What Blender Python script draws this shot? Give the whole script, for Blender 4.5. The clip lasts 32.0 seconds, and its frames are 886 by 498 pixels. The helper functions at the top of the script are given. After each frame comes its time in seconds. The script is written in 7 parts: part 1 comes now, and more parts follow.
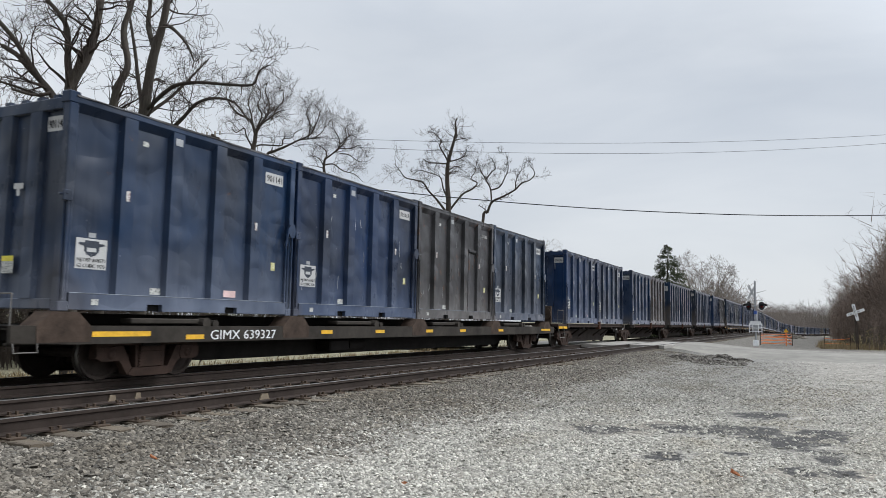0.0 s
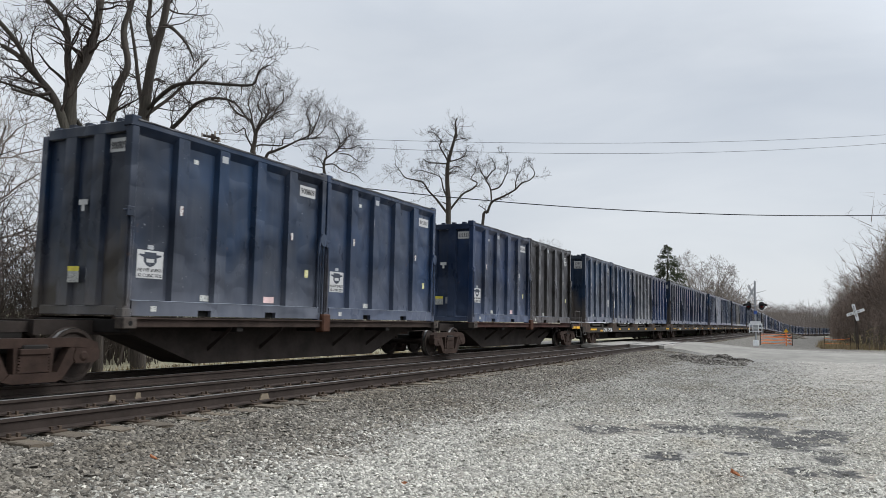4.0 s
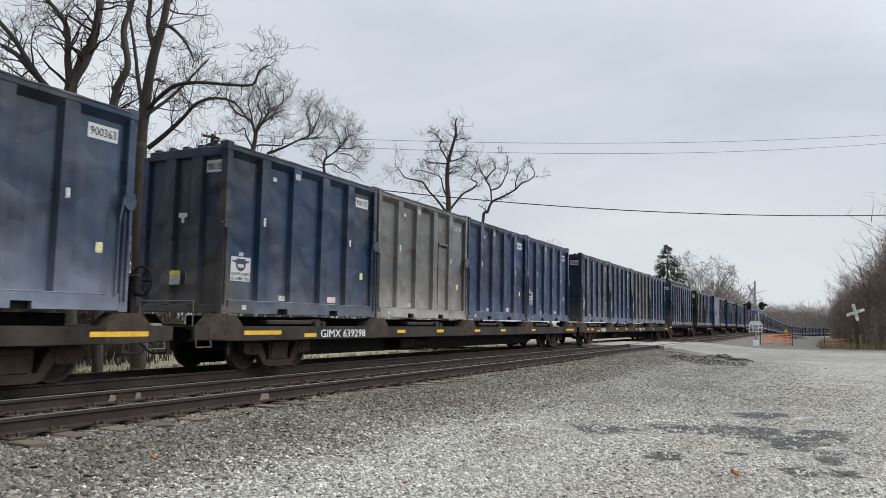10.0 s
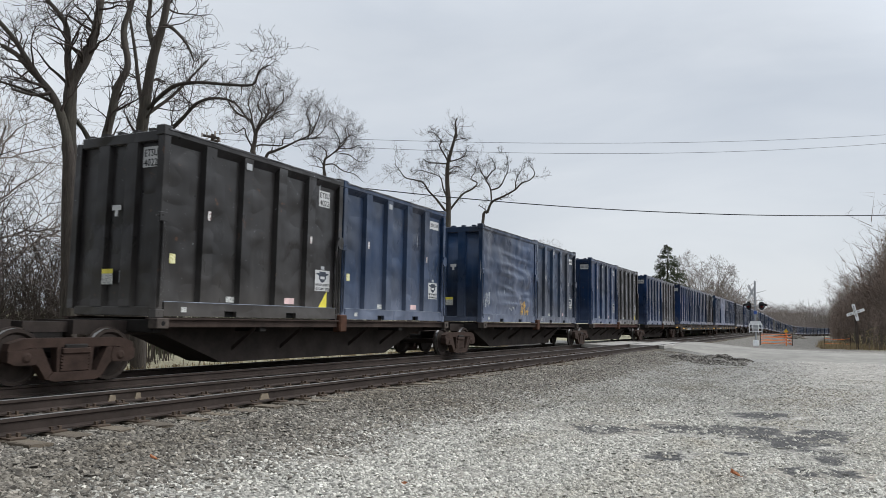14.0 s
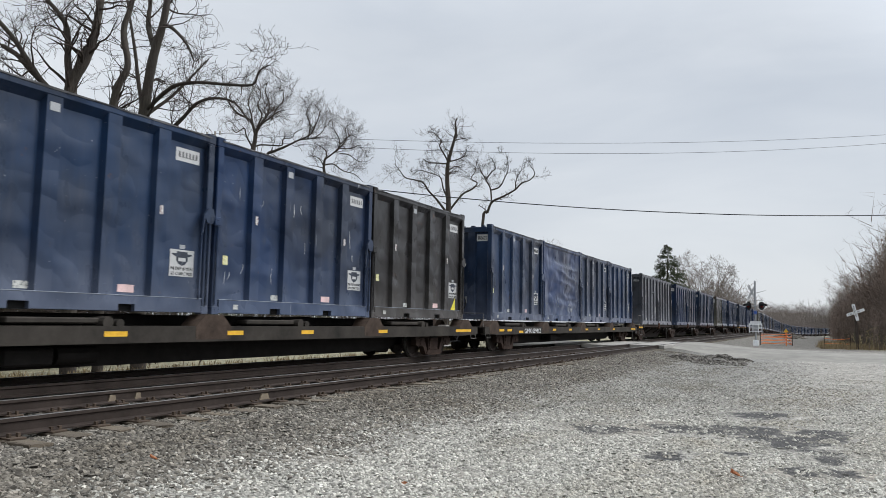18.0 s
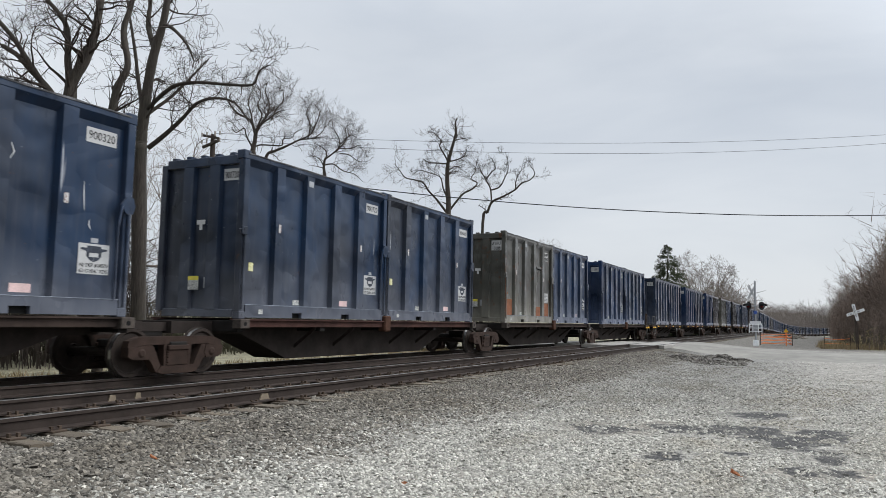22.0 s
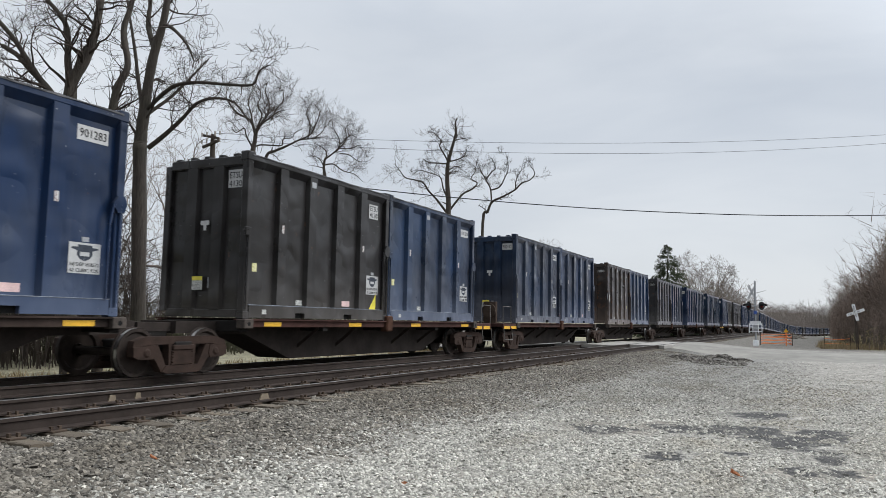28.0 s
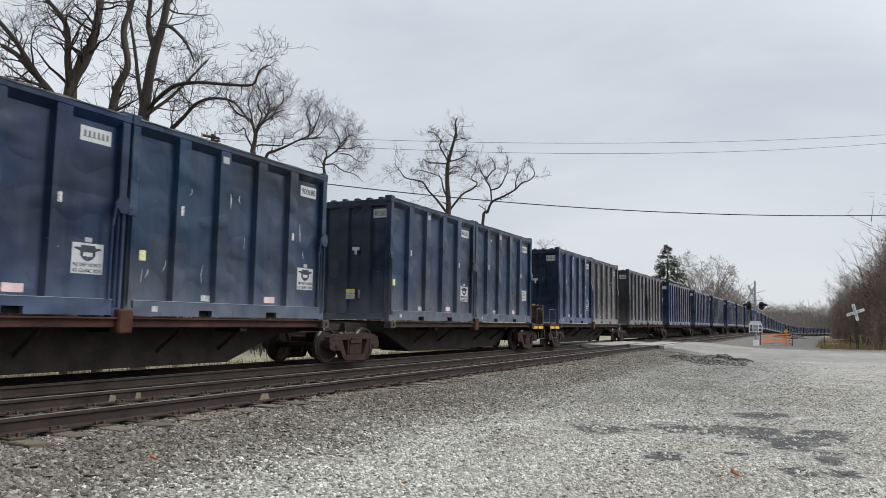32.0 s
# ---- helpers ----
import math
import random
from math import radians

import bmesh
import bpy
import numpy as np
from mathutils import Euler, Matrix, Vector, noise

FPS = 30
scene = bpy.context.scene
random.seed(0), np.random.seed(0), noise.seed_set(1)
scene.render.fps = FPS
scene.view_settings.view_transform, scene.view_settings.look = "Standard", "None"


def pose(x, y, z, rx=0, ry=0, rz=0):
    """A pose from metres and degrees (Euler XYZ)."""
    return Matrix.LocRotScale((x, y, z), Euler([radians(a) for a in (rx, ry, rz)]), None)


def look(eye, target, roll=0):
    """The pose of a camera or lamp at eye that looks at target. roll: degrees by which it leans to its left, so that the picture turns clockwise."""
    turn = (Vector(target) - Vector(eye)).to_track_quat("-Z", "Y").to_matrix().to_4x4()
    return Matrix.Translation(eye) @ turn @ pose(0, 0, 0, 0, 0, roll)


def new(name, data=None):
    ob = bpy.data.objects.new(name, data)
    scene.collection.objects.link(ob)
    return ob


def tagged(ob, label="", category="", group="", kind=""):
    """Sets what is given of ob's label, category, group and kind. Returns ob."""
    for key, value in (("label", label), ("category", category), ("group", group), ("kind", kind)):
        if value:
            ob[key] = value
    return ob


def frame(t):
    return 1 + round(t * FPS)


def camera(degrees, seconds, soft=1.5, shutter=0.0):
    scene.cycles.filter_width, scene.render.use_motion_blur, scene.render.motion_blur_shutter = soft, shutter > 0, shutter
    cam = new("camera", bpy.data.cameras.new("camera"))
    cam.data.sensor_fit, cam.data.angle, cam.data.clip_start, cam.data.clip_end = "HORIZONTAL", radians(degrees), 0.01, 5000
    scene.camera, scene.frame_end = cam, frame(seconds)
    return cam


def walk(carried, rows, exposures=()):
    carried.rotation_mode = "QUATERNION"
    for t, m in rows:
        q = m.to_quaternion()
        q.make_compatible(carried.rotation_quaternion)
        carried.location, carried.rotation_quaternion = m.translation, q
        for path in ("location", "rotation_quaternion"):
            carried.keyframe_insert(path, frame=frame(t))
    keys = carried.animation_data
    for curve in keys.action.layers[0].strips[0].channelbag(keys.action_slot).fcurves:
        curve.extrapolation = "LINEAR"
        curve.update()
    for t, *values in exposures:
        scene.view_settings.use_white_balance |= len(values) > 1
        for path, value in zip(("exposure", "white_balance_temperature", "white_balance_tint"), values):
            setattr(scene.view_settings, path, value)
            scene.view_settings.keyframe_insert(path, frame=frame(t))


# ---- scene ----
# ------------------------------------------------------------------ camera
EYE = Vector((0.0, 0.0, 1.57))
YAW, PITCH, ROLL = radians(26.225), radians(5.386), 1.094
AIM = Vector((math.cos(YAW) * math.cos(PITCH), math.sin(YAW) * math.cos(PITCH), math.sin(PITCH)))
cam = camera(60.85, 32.0, soft=0.6, shutter=0.06)
HELD = look(EYE, EYE + AIM * 10, ROLL)
walk(cam, [(0.0, HELD), (32.0, HELD)])

# ------------------------------------------------------------------ sky and light
scene.view_settings.exposure = 0.0
world = bpy.data.worlds.new("overcast_sky")
scene.world = world
world.use_nodes = True
wt = world.node_tree
wt.nodes.clear()


def wnode(kind, **values):
    n = wt.nodes.new(kind)
    for k, v in values.items():
        n.inputs[k].default_value = v
    return n


w_out = wnode("ShaderNodeOutputWorld")
w_bg = wnode("ShaderNodeBackground", Strength=1.0)
w_sky = wt.nodes.new("ShaderNodeTexSky")
w_sky.sky_type = "NISHITA"
w_sky.sun_disc = False
w_sky.sun_elevation, w_sky.sun_rotation = radians(46), radians(147)
w_dim = wt.nodes.new("ShaderNodeMix")
w_dim.data_type, w_dim.blend_type = "RGBA", "MULTIPLY"
w_dim.inputs["Factor"].default_value = 1.0
w_dim.inputs["B"].default_value = (0.08, 0.08, 0.08, 1)
wt.links.new(w_sky.outputs["Color"], w_dim.inputs["A"])
w_co = wt.nodes.new("ShaderNodeTexCoord")
w_map = wt.nodes.new("ShaderNodeMapping")
w_map.inputs["Scale"].default_value = (1.0, 1.0, 3.6)
wt.links.new(w_co.outputs["Generated"], w_map.inputs["Vector"])
w_cloud = wnode("ShaderNodeTexNoise", Scale=1.7, Detail=6.0, Roughness=0.52, Distortion=0.35)
wt.links.new(w_map.outputs["Vector"], w_cloud.inputs["Vector"])
w_ramp = wt.nodes.new("ShaderNodeValToRGB")
w_ramp.color_ramp.elements[0].position, w_ramp.color_ramp.elements[0].color = 0.30, (0.588, 0.638, 0.708, 1)
w_ramp.color_ramp.elements[1].position, w_ramp.color_ramp.elements[1].color = 0.72, (0.795, 0.833, 0.878, 1)
wt.links.new(w_cloud.outputs["Fac"], w_ramp.inputs["Fac"])
# an overcast sky is brighter towards the zenith
w_sep = wt.nodes.new("ShaderNodeSeparateXYZ")
wt.links.new(w_co.outputs["Generated"], w_sep.inputs["Vector"])
w_rise = wt.nodes.new("ShaderNodeMapRange")
for k, v in (("From Min", 0.35), ("From Max", 1.0), ("To Min", 1.0), ("To Max", 1.75)):
    w_rise.inputs[k].default_value = v
wt.links.new(w_sep.outputs["Z"], w_rise.inputs["Value"])
w_lift = wt.nodes.new("ShaderNodeVectorMath")
w_lift.operation = "SCALE"
wt.links.new(w_ramp.outputs["Color"], w_lift.inputs["Vector"])
wt.links.new(w_rise.outputs["Result"], w_lift.inputs["Scale"])
w_low = wt.nodes.new("ShaderNodeMapRange")
for k, v in (("From Min", 0.04), ("From Max", 0.24), ("To Min", 0.95), ("To Max", 1.045)):
    w_low.inputs[k].default_value = v
wt.links.new(w_sep.outputs["Z"], w_low.inputs["Value"])
w_even = wt.nodes.new("ShaderNodeVectorMath")
w_even.operation = "SCALE"
wt.links.new(w_lift.outputs["Vector"], w_even.inputs["Vector"])
wt.links.new(w_low.outputs["Result"], w_even.inputs["Scale"])
# the cloud glows round the hidden sun
SUNWARD = Vector((26, -40, 50)).normalized()
w_dot = wt.nodes.new("ShaderNodeVectorMath")
w_dot.operation = "DOT_PRODUCT"
w_dot.inputs[1].default_value = SUNWARD
wt.links.new(w_co.outputs["Generated"], w_dot.inputs[0])
w_lobe = wt.nodes.new("ShaderNodeMapRange")
w_lobe.interpolation_type = "SMOOTHERSTEP"
for k, v in (("From Min", 0.55), ("From Max", 1.0), ("To Min", 1.0), ("To Max", 3.0)):
    w_lobe.inputs[k].default_value = v
wt.links.new(w_dot.outputs["Value"], w_lobe.inputs["Value"])
w_glow = wt.nodes.new("ShaderNodeVectorMath")
w_glow.operation = "SCALE"
wt.links.new(w_even.outputs["Vector"], w_glow.inputs["Vector"])
wt.links.new(w_lobe.outputs["Result"], w_glow.inputs["Scale"])
w_mix = wt.nodes.new("ShaderNodeMix")
w_mix.data_type = "RGBA"
w_mix.inputs["Factor"].default_value = 0.9
wt.links.new(w_dim.outputs["Result"], w_mix.inputs["A"])
wt.links.new(w_glow.outputs["Vector"], w_mix.inputs["B"])
wt.links.new(w_mix.outputs["Result"], w_bg.inputs["Color"])
wt.links.new(w_bg.outputs["Background"], w_out.inputs["Surface"])

sun = new("sun", bpy.data.lights.new("sun", "SUN"))
sun.data.energy, sun.data.angle, sun.data.color = 1.5, radians(22), (1.0, 0.97, 0.93)
sun.matrix_world = look((0, 0, 50), (-26, 40, 0), 0)


# ------------------------------------------------------------------ materials
def material(name, rough=0.8, metal=0.0):
    m = bpy.data.materials.new(name)
    m.use_nodes = True
    b = m.node_tree.nodes["Principled BSDF"]
    b.inputs["Roughness"].default_value, b.inputs["Metallic"].default_value = rough, metal
    return m, m.node_tree, b


def tex(nt, scale, detail=4.0, rough=0.55, seed=0.0, stretch=(1, 1, 1), space="Object", kind="noise", source=None):
    co = nt.nodes.new("ShaderNodeTexCoord")
    mp = nt.nodes.new("ShaderNodeMapping")
    mp.inputs["Scale"].default_value = stretch
    mp.inputs["Location"].default_value = (seed * 3.1, seed * 1.7, seed * 2.3)
    if space == "World":
        geo = nt.nodes.new("ShaderNodeNewGeometry")
        nt.links.new(geo.outputs["Position"], mp.inputs["Vector"])
    elif source:
        nt.links.new(source, mp.inputs["Vector"])
    else:
        nt.links.new(co.outputs[space], mp.inputs["Vector"])
    if kind == "cells":
        n = nt.nodes.new("ShaderNodeTexVoronoi")
        n.inputs["Scale"].default_value = scale
    else:
        n = nt.nodes.new("ShaderNodeTexNoise")
        n.inputs["Scale"].default_value, n.inputs["Detail"].default_value, n.inputs["Roughness"].default_value = scale, detail, rough
    nt.links.new(mp.outputs["Vector"], n.inputs["Vector"])
    return n


def ramp(nt, source, stops):
    r = nt.nodes.new("ShaderNodeValToRGB")
    while len(r.color_ramp.elements) < len(stops):
        r.color_ramp.elements.new(0.5)
    for e, (p, c) in zip(r.color_ramp.elements, stops):
        e.position, e.color = p, (c, c, c, 1) if isinstance(c, (int, float)) else (*c, 1)
    nt.links.new(source, r.inputs["Fac"])
    return r.outputs["Color"]


def blend(nt, fac, a, b, mode="MIX"):
    m = nt.nodes.new("ShaderNodeMix")
    m.data_type, m.blend_type = "RGBA", mode
    for key, v in (("Factor", fac), ("A", a), ("B", b)):
        if isinstance(v, (int, float)) and key == "Factor":
            m.inputs[key].default_value = v
        elif isinstance(v, (tuple, list)):
            m.inputs[key].default_value = (*v, 1)
        else:
            nt.links.new(v, m.inputs[key])
    return m.outputs["Result"]


def bump(nt, bsdf, height, strength=0.3, distance=0.02):
    n = nt.nodes.new("ShaderNodeBump")
    n.inputs["Strength"].default_value, n.inputs["Distance"].default_value = strength, distance
    nt.links.new(height, n.inputs["Height"])
    nt.links.new(n.outputs["Normal"], bsdf.inputs["Normal"])


def plain(name, color, rough=0.7, metal=0.0, vary=0.25, scale=6.0, relief=0.15):
    """One colour with grain and blotches of two sizes."""
    m, nt, b = material(name, rough, metal)
    if max(color) < 0.12:
        b.inputs["Specular IOR Level"].default_value = 0.15      # greasy dull dirt
    big, fine = tex(nt, scale, 5, 0.62), tex(nt, scale * 9, 4, seed=4)
    low = tuple(c * (1 - vary) for c in color)
    high = tuple(min(1, c * (1 + vary)) for c in color)
    c1 = ramp(nt, big.outputs["Fac"], [(0.3, low), (0.7, high)])
    c2 = ramp(nt, fine.outputs["Fac"], [(0.25, 0.72), (0.75, 1.0)])
    nt.links.new(blend(nt, 0.8, c1, c2, "MULTIPLY"), b.inputs["Base Color"])
    bump(nt, b, fine.outputs["Fac"], relief, 0.01)
    return m


def paint(name, color, dust, dusty=0.5, seed=0.0, rust=0.12, rough=0.32, grime=0.5):
    """Weathered container paint: chalky bloom, road dust, vertical run marks, scratches, rust."""
    m, nt, b = material(name, rough)
    b.inputs["Specular IOR Level"].default_value = 0.22
    # a dry film of dust that shows at a slant
    b.inputs["Sheen Weight"].default_value, b.inputs["Sheen Roughness"].default_value = 0.34, 0.35
    b.inputs["Sheen Tint"].default_value = (0.80, 0.80, 0.88, 1)
    # every container carries a number of its own that shifts the pattern
    own = nt.nodes.new("ShaderNodeAttribute")
    own.attribute_type, own.attribute_name = "OBJECT", "shift"
    here = nt.nodes.new("ShaderNodeTexCoord")
    far = nt.nodes.new("ShaderNodeVectorMath")
    far.operation = "MULTIPLY_ADD"
    far.inputs[1].default_value = (9.7, 4.3, 6.1)
    nt.links.new(own.outputs["Fac"], far.inputs[0])
    nt.links.new(here.outputs["Object"], far.inputs[2])
    at = far.outputs["Vector"]
    cloud = tex(nt, 0.50, 4, 0.5, seed, (1, 1, 0.75), source=at)
    patch = tex(nt, 0.38, 3, 0.5, seed + 31, (1, 1, 0.9), source=at)
    mottle = tex(nt, 1.7, 4, 0.55, seed + 7, (1, 1, 0.5), source=at)
    runs = tex(nt, 2.6, 5, 0.65, seed + 3, (2.2, 2.2, 0.14), source=at)
    blue = color[2] > 1.5 * color[0]
    rich = (color[0] * 0.46, color[1] * 1.2, color[2] * 1.34) if blue else tuple(v * 1.12 for v in color)
    cool = 0.85 if blue else 1.0
    slate = tuple(0.62 * v + 0.3 * min(color) for v in (color[0], color[1], color[2] * cool))
    soot = tuple(0.5 * v + 0.004 for v in (color[0], color[1], color[2] * (cool - 0.05)))
    c = blend(nt, ramp(nt, patch.outputs["Fac"], [(0.38, 0.0), (0.60, 1.0)]), slate, rich)
    # dust hangs thinner towards the top
    co = nt.nodes.new("ShaderNodeTexCoord")
    sep = nt.nodes.new("ShaderNodeSeparateXYZ")
    nt.links.new(co.outputs["Object"], sep.inputs["Vector"])
    hang = nt.nodes.new("ShaderNodeMapRange")
    for k, v in (("From Min", 0.2), ("From Max", 3.2), ("To Min", 1.0), ("To Max", 0.3)):
        hang.inputs[k].default_value = v
    nt.links.new(sep.outputs["Z"], hang.inputs["Value"])
    film = blend(nt, 1.0, ramp(nt, cloud.outputs["Fac"], [(0.66 - 0.4 * dusty, 0.0), (0.90 - 0.3 * dusty, 0.75)]), hang.outputs["Result"], "MULTIPLY")
    c = blend(nt, film, c, dust)
    c = blend(nt, ramp(nt, mottle.outputs["Fac"], [(0.30, 0.5), (0.52, 0.0)]), c, soot)
    streak = blend(nt, 1.0, ramp(nt, runs.outputs["Fac"], [(0.50, 0.0), (0.76, 0.6)]), hang.outputs["Result"], "MULTIPLY")
    c = blend(nt, streak, c, dust)
    c = blend(nt, ramp(nt, runs.outputs["Color"], [(0.25, 0.35), (0.42, 0.0)]), c, soot)
    chips = tex(nt, 16, 3, 0.5, seed + 41, source=at)
    c = blend(nt, ramp(nt, chips.outputs["Fac"], [(0.735, 0.0), (0.755, 0.7)]), c, (0.24, 0.25, 0.27))
    scr = tex(nt, 5.5, 2, 0.4, seed + 11, (1.0, 1.0, 0.09), source=at)
    c = blend(nt, ramp(nt, scr.outputs["Fac"], [(0.775, 0.0), (0.80, 0.8)]), c, (0.34, 0.35, 0.37))
    spots = tex(nt, 3.4, 6, 0.7, seed + 17, source=at)
    c = blend(nt, ramp(nt, spots.outputs["Fac"], [(0.70 - rust * 0.3, 0.0), (0.76 - rust * 0.3, 0.75)]), c, (0.08, 0.036, 0.018))
    # thrown-up road dirt has settled along the foot
    addn = nt.nodes.new("ShaderNodeMath")
    addn.operation = "MULTIPLY_ADD"
    addn.inputs[1].default_value, addn.inputs[2].default_value = 1.1, -0.55
    nt.links.new(mottle.outputs["Fac"], addn.inputs[0])
    tot = nt.nodes.new("ShaderNodeMath")
    tot.operation = "MULTIPLY_ADD"
    tot.inputs[1].default_value = 0.75
    nt.links.new(sep.outputs["Z"], tot.inputs[0])
    nt.links.new(addn.outputs["Value"], tot.inputs[2])
    c = blend(nt, ramp(nt, tot.outputs["Value"], [(0.0, 0.9), (0.30, 0.55), (0.65, 0.22), (1.0, 0.0)]), c, tuple(v * 1.9 for v in dust))
    # brown road film over the leading end and the foot next to it
    lead = nt.nodes.new("ShaderNodeVectorMath")
    lead.operation = "DOT_PRODUCT"
    lead.inputs[1].default_value = (0.75, 0.0, 0.34)
    nt.links.new(here.outputs["Object"], lead.inputs[0])
    ragged = nt.nodes.new("ShaderNodeMath")
    ragged.operation = "MULTIPLY_ADD"
    ragged.inputs[1].default_value = 2.6
    nt.links.new(cloud.outputs["Fac"], ragged.inputs[0])
    nt.links.new(lead.outputs["Value"], ragged.inputs[2])
    half = nt.nodes.new("ShaderNodeMath")
    half.operation = "MULTIPLY"
    half.inputs[1].default_value = 0.5
    nt.links.new(ragged.outputs["Value"], half.inputs[0])
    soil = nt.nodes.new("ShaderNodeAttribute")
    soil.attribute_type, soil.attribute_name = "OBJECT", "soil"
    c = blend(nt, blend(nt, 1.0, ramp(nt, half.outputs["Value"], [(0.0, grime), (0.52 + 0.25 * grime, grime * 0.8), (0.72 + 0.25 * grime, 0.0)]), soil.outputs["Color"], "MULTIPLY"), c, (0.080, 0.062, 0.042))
    nt.links.new(c, b.inputs["Base Color"])
    nt.links.new(ramp(nt, mottle.outputs["Fac"], [(0.3, rough - 0.08), (0.7, rough + 0.12)]), b.inputs["Roughness"])
    dent = tex(nt, 0.9, 1.5, 0.4, seed + 23, (1, 1, 1.2), source=at)
    # knocks from inside: scattered bulges with a lit and a shaded flank
    knock = tex(nt, 1.5, 0.5, 0.3, seed + 53, (1, 1, 1.3), source=at)
    high = nt.nodes.new("ShaderNodeMath")
    high.operation = "MULTIPLY_ADD"
    high.inputs[1].default_value = 0.22
    nt.links.new(ramp(nt, knock.outputs["Fac"], [(0.50, 0.0), (0.80, 1.0)]), high.inputs[0])
    nt.links.new(dent.outputs["Fac"], high.inputs[2])
    bump(nt, b, high.outputs["Value"], 0.8, 0.16)
    return m


PAINT = {
    "B1": paint("blue_paint_worn", (0.0094, 0.0184, 0.0472), (0.0435, 0.0519, 0.0743), 0.5, 1.0, grime=0.6),
    "B2": paint("blue_paint_deep", (0.0062, 0.0156, 0.0466), (0.0321, 0.0428, 0.0696), 0.46, 2.3, grime=0.42),
    "B3": paint("blue_paint_chalky", (0.0103, 0.0204, 0.0512), (0.0523, 0.0623, 0.0869), 0.56, 3.7, grime=0.45),
    "B4": paint("blue_paint_slate", (0.0110, 0.0189, 0.0407), (0.0451, 0.0519, 0.0676), 0.5, 5.1, grime=0.85),
    "B5": paint("blue_paint_bright", (0.0053, 0.0161, 0.0560), (0.0249, 0.0367, 0.0658), 0.36, 6.9, grime=0.15),
    "B6": paint("blue_paint_dusty", (0.0100, 0.0175, 0.0410), (0.0490, 0.0530, 0.0650), 0.58, 8.2, grime=0.8),
    "O1": paint("olive_grey_paint", (0.0240, 0.0235, 0.0250), (0.060, 0.057, 0.055), 0.5, 9.4, 0.35, grime=0.5),
    "O2": paint("brown_grey_paint", (0.0330, 0.0300, 0.0285), (0.082, 0.075, 0.069), 0.52, 10.8, 0.42, grime=0.4),
    "O5": paint("slate_grey_paint", (0.0305, 0.0295, 0.0295), (0.076, 0.073, 0.069), 0.5, 11.6, 0.42, grime=0.4),
    "O6": paint("blue_grey_paint", (0.0320, 0.0345, 0.0410), (0.076, 0.079, 0.088), 0.5, 10.8, 0.3, grime=0.4),
    "B7": paint("blue_paint_bleached", (0.0190, 0.0275, 0.0540), (0.082, 0.090, 0.113), 0.66, 4.4, grime=0.5),
    "O4": paint("dark_brown_paint", (0.0246, 0.0195, 0.0169), (0.0629, 0.0484, 0.0400), 0.5, 19.3, 0.45, grime=0.3),
    "O3": paint("brown_hatch_paint", (0.0477, 0.0337, 0.0213), (0.0785, 0.0645, 0.0505), 0.45, 17.7, 0.45, grime=0.3),
    "K1": paint("charcoal_paint", (0.0110, 0.0096, 0.0090), (0.0290, 0.0260, 0.0235), 0.4, 12.5, 0.2, grime=0.2),
    "G1": paint("light_grey_paint", (0.090, 0.088, 0.081), (0.152, 0.142, 0.124), 0.5, 13.3, 0.42),
    "G2": paint("sage_grey_paint", (0.0640, 0.0640, 0.0530), (0.1060, 0.1010, 0.0840), 0.5, 14.9, 0.42, grime=0.6),
    "G3": paint("scuffed_grey_paint", (0.0371, 0.0427, 0.0516), (0.1066, 0.1094, 0.1122), 0.55, 16.1, 0.35),
}
M_emblem = plain("slate_blue_emblem", (0.045, 0.052, 0.068), 0.6, 0, 0.3, 9)
M_faded = plain("faded_black_print", (0.12, 0.12, 0.125), 0.6, 0, 0.3)
M_white = plain("white_vinyl", (0.46, 0.46, 0.455), 0.5, 0, 0.08, 8)


def printed(name, paper, ink):
    """Sticker with rows of tiny print too small to read."""
    m, nt, b = material(name, 0.5)
    rows = tex(nt, 9.0, 2, 0.5, 1, (3.0, 3.0, 4.2))
    wear = tex(nt, 14, 4, 0.6, 6)
    c = blend(nt, ramp(nt, rows.outputs["Fac"], [(0.53, 0.0), (0.56, 0.85)]), paper, ink)
    c = blend(nt, 0.5, c, ramp(nt, wear.outputs["Fac"], [(0.35, 0.6), (0.6, 1.0)]), "MULTIPLY")
    nt.links.new(c, b.inputs["Base Color"])
    return m


M_sticker = printed("printed_sticker", (0.52, 0.51, 0.49), (0.22, 0.12, 0.11))
M_sticker2 = printed("grey_printed_sticker", (0.48, 0.48, 0.45), (0.15, 0.16, 0.16))
M_sticker3 = printed("yellow_printed_sticker", (0.62, 0.60, 0.34), (0.42, 0.38, 0.12))
M_black = plain("black_print", (0.02, 0.02, 0.022), 0.6, 0, 0.2)
M_yellow = plain("yellow_reflector", (0.75, 0.42, 0.02), 0.45, 0, 0.25, 3)
M_yellow2 = plain("yellow_vinyl", (0.72, 0.62, 0.06), 0.5, 0, 0.12)
M_red = plain("red_print", (0.64, 0.45, 0.43), 0.5, 0, 0.15)
M_greyvinyl = plain("grey_vinyl", (0.30, 0.31, 0.32), 0.55, 0, 0.12)
M_rustpatch = plain("rust_primer", (0.20, 0.068, 0.026), 0.85, 0, 0.3, 5)
M_repair = plain("repainted_panel", (0.105, 0.118, 0.122), 0.6, 0, 0.35, 2.5)
M_chalk = plain("chalk_marking", (0.55, 0.56, 0.56), 0.8, 0, 0.2)
M_orangegraf = plain("ochre_marking", (0.62, 0.36, 0.05), 0.7, 0, 0.2)
# near-black colour for the shade inside pockets, slots and holes
M_recessshade = plain("recess_shade_black", (0.010, 0.010, 0.010), 0.9, 0, 0.2)
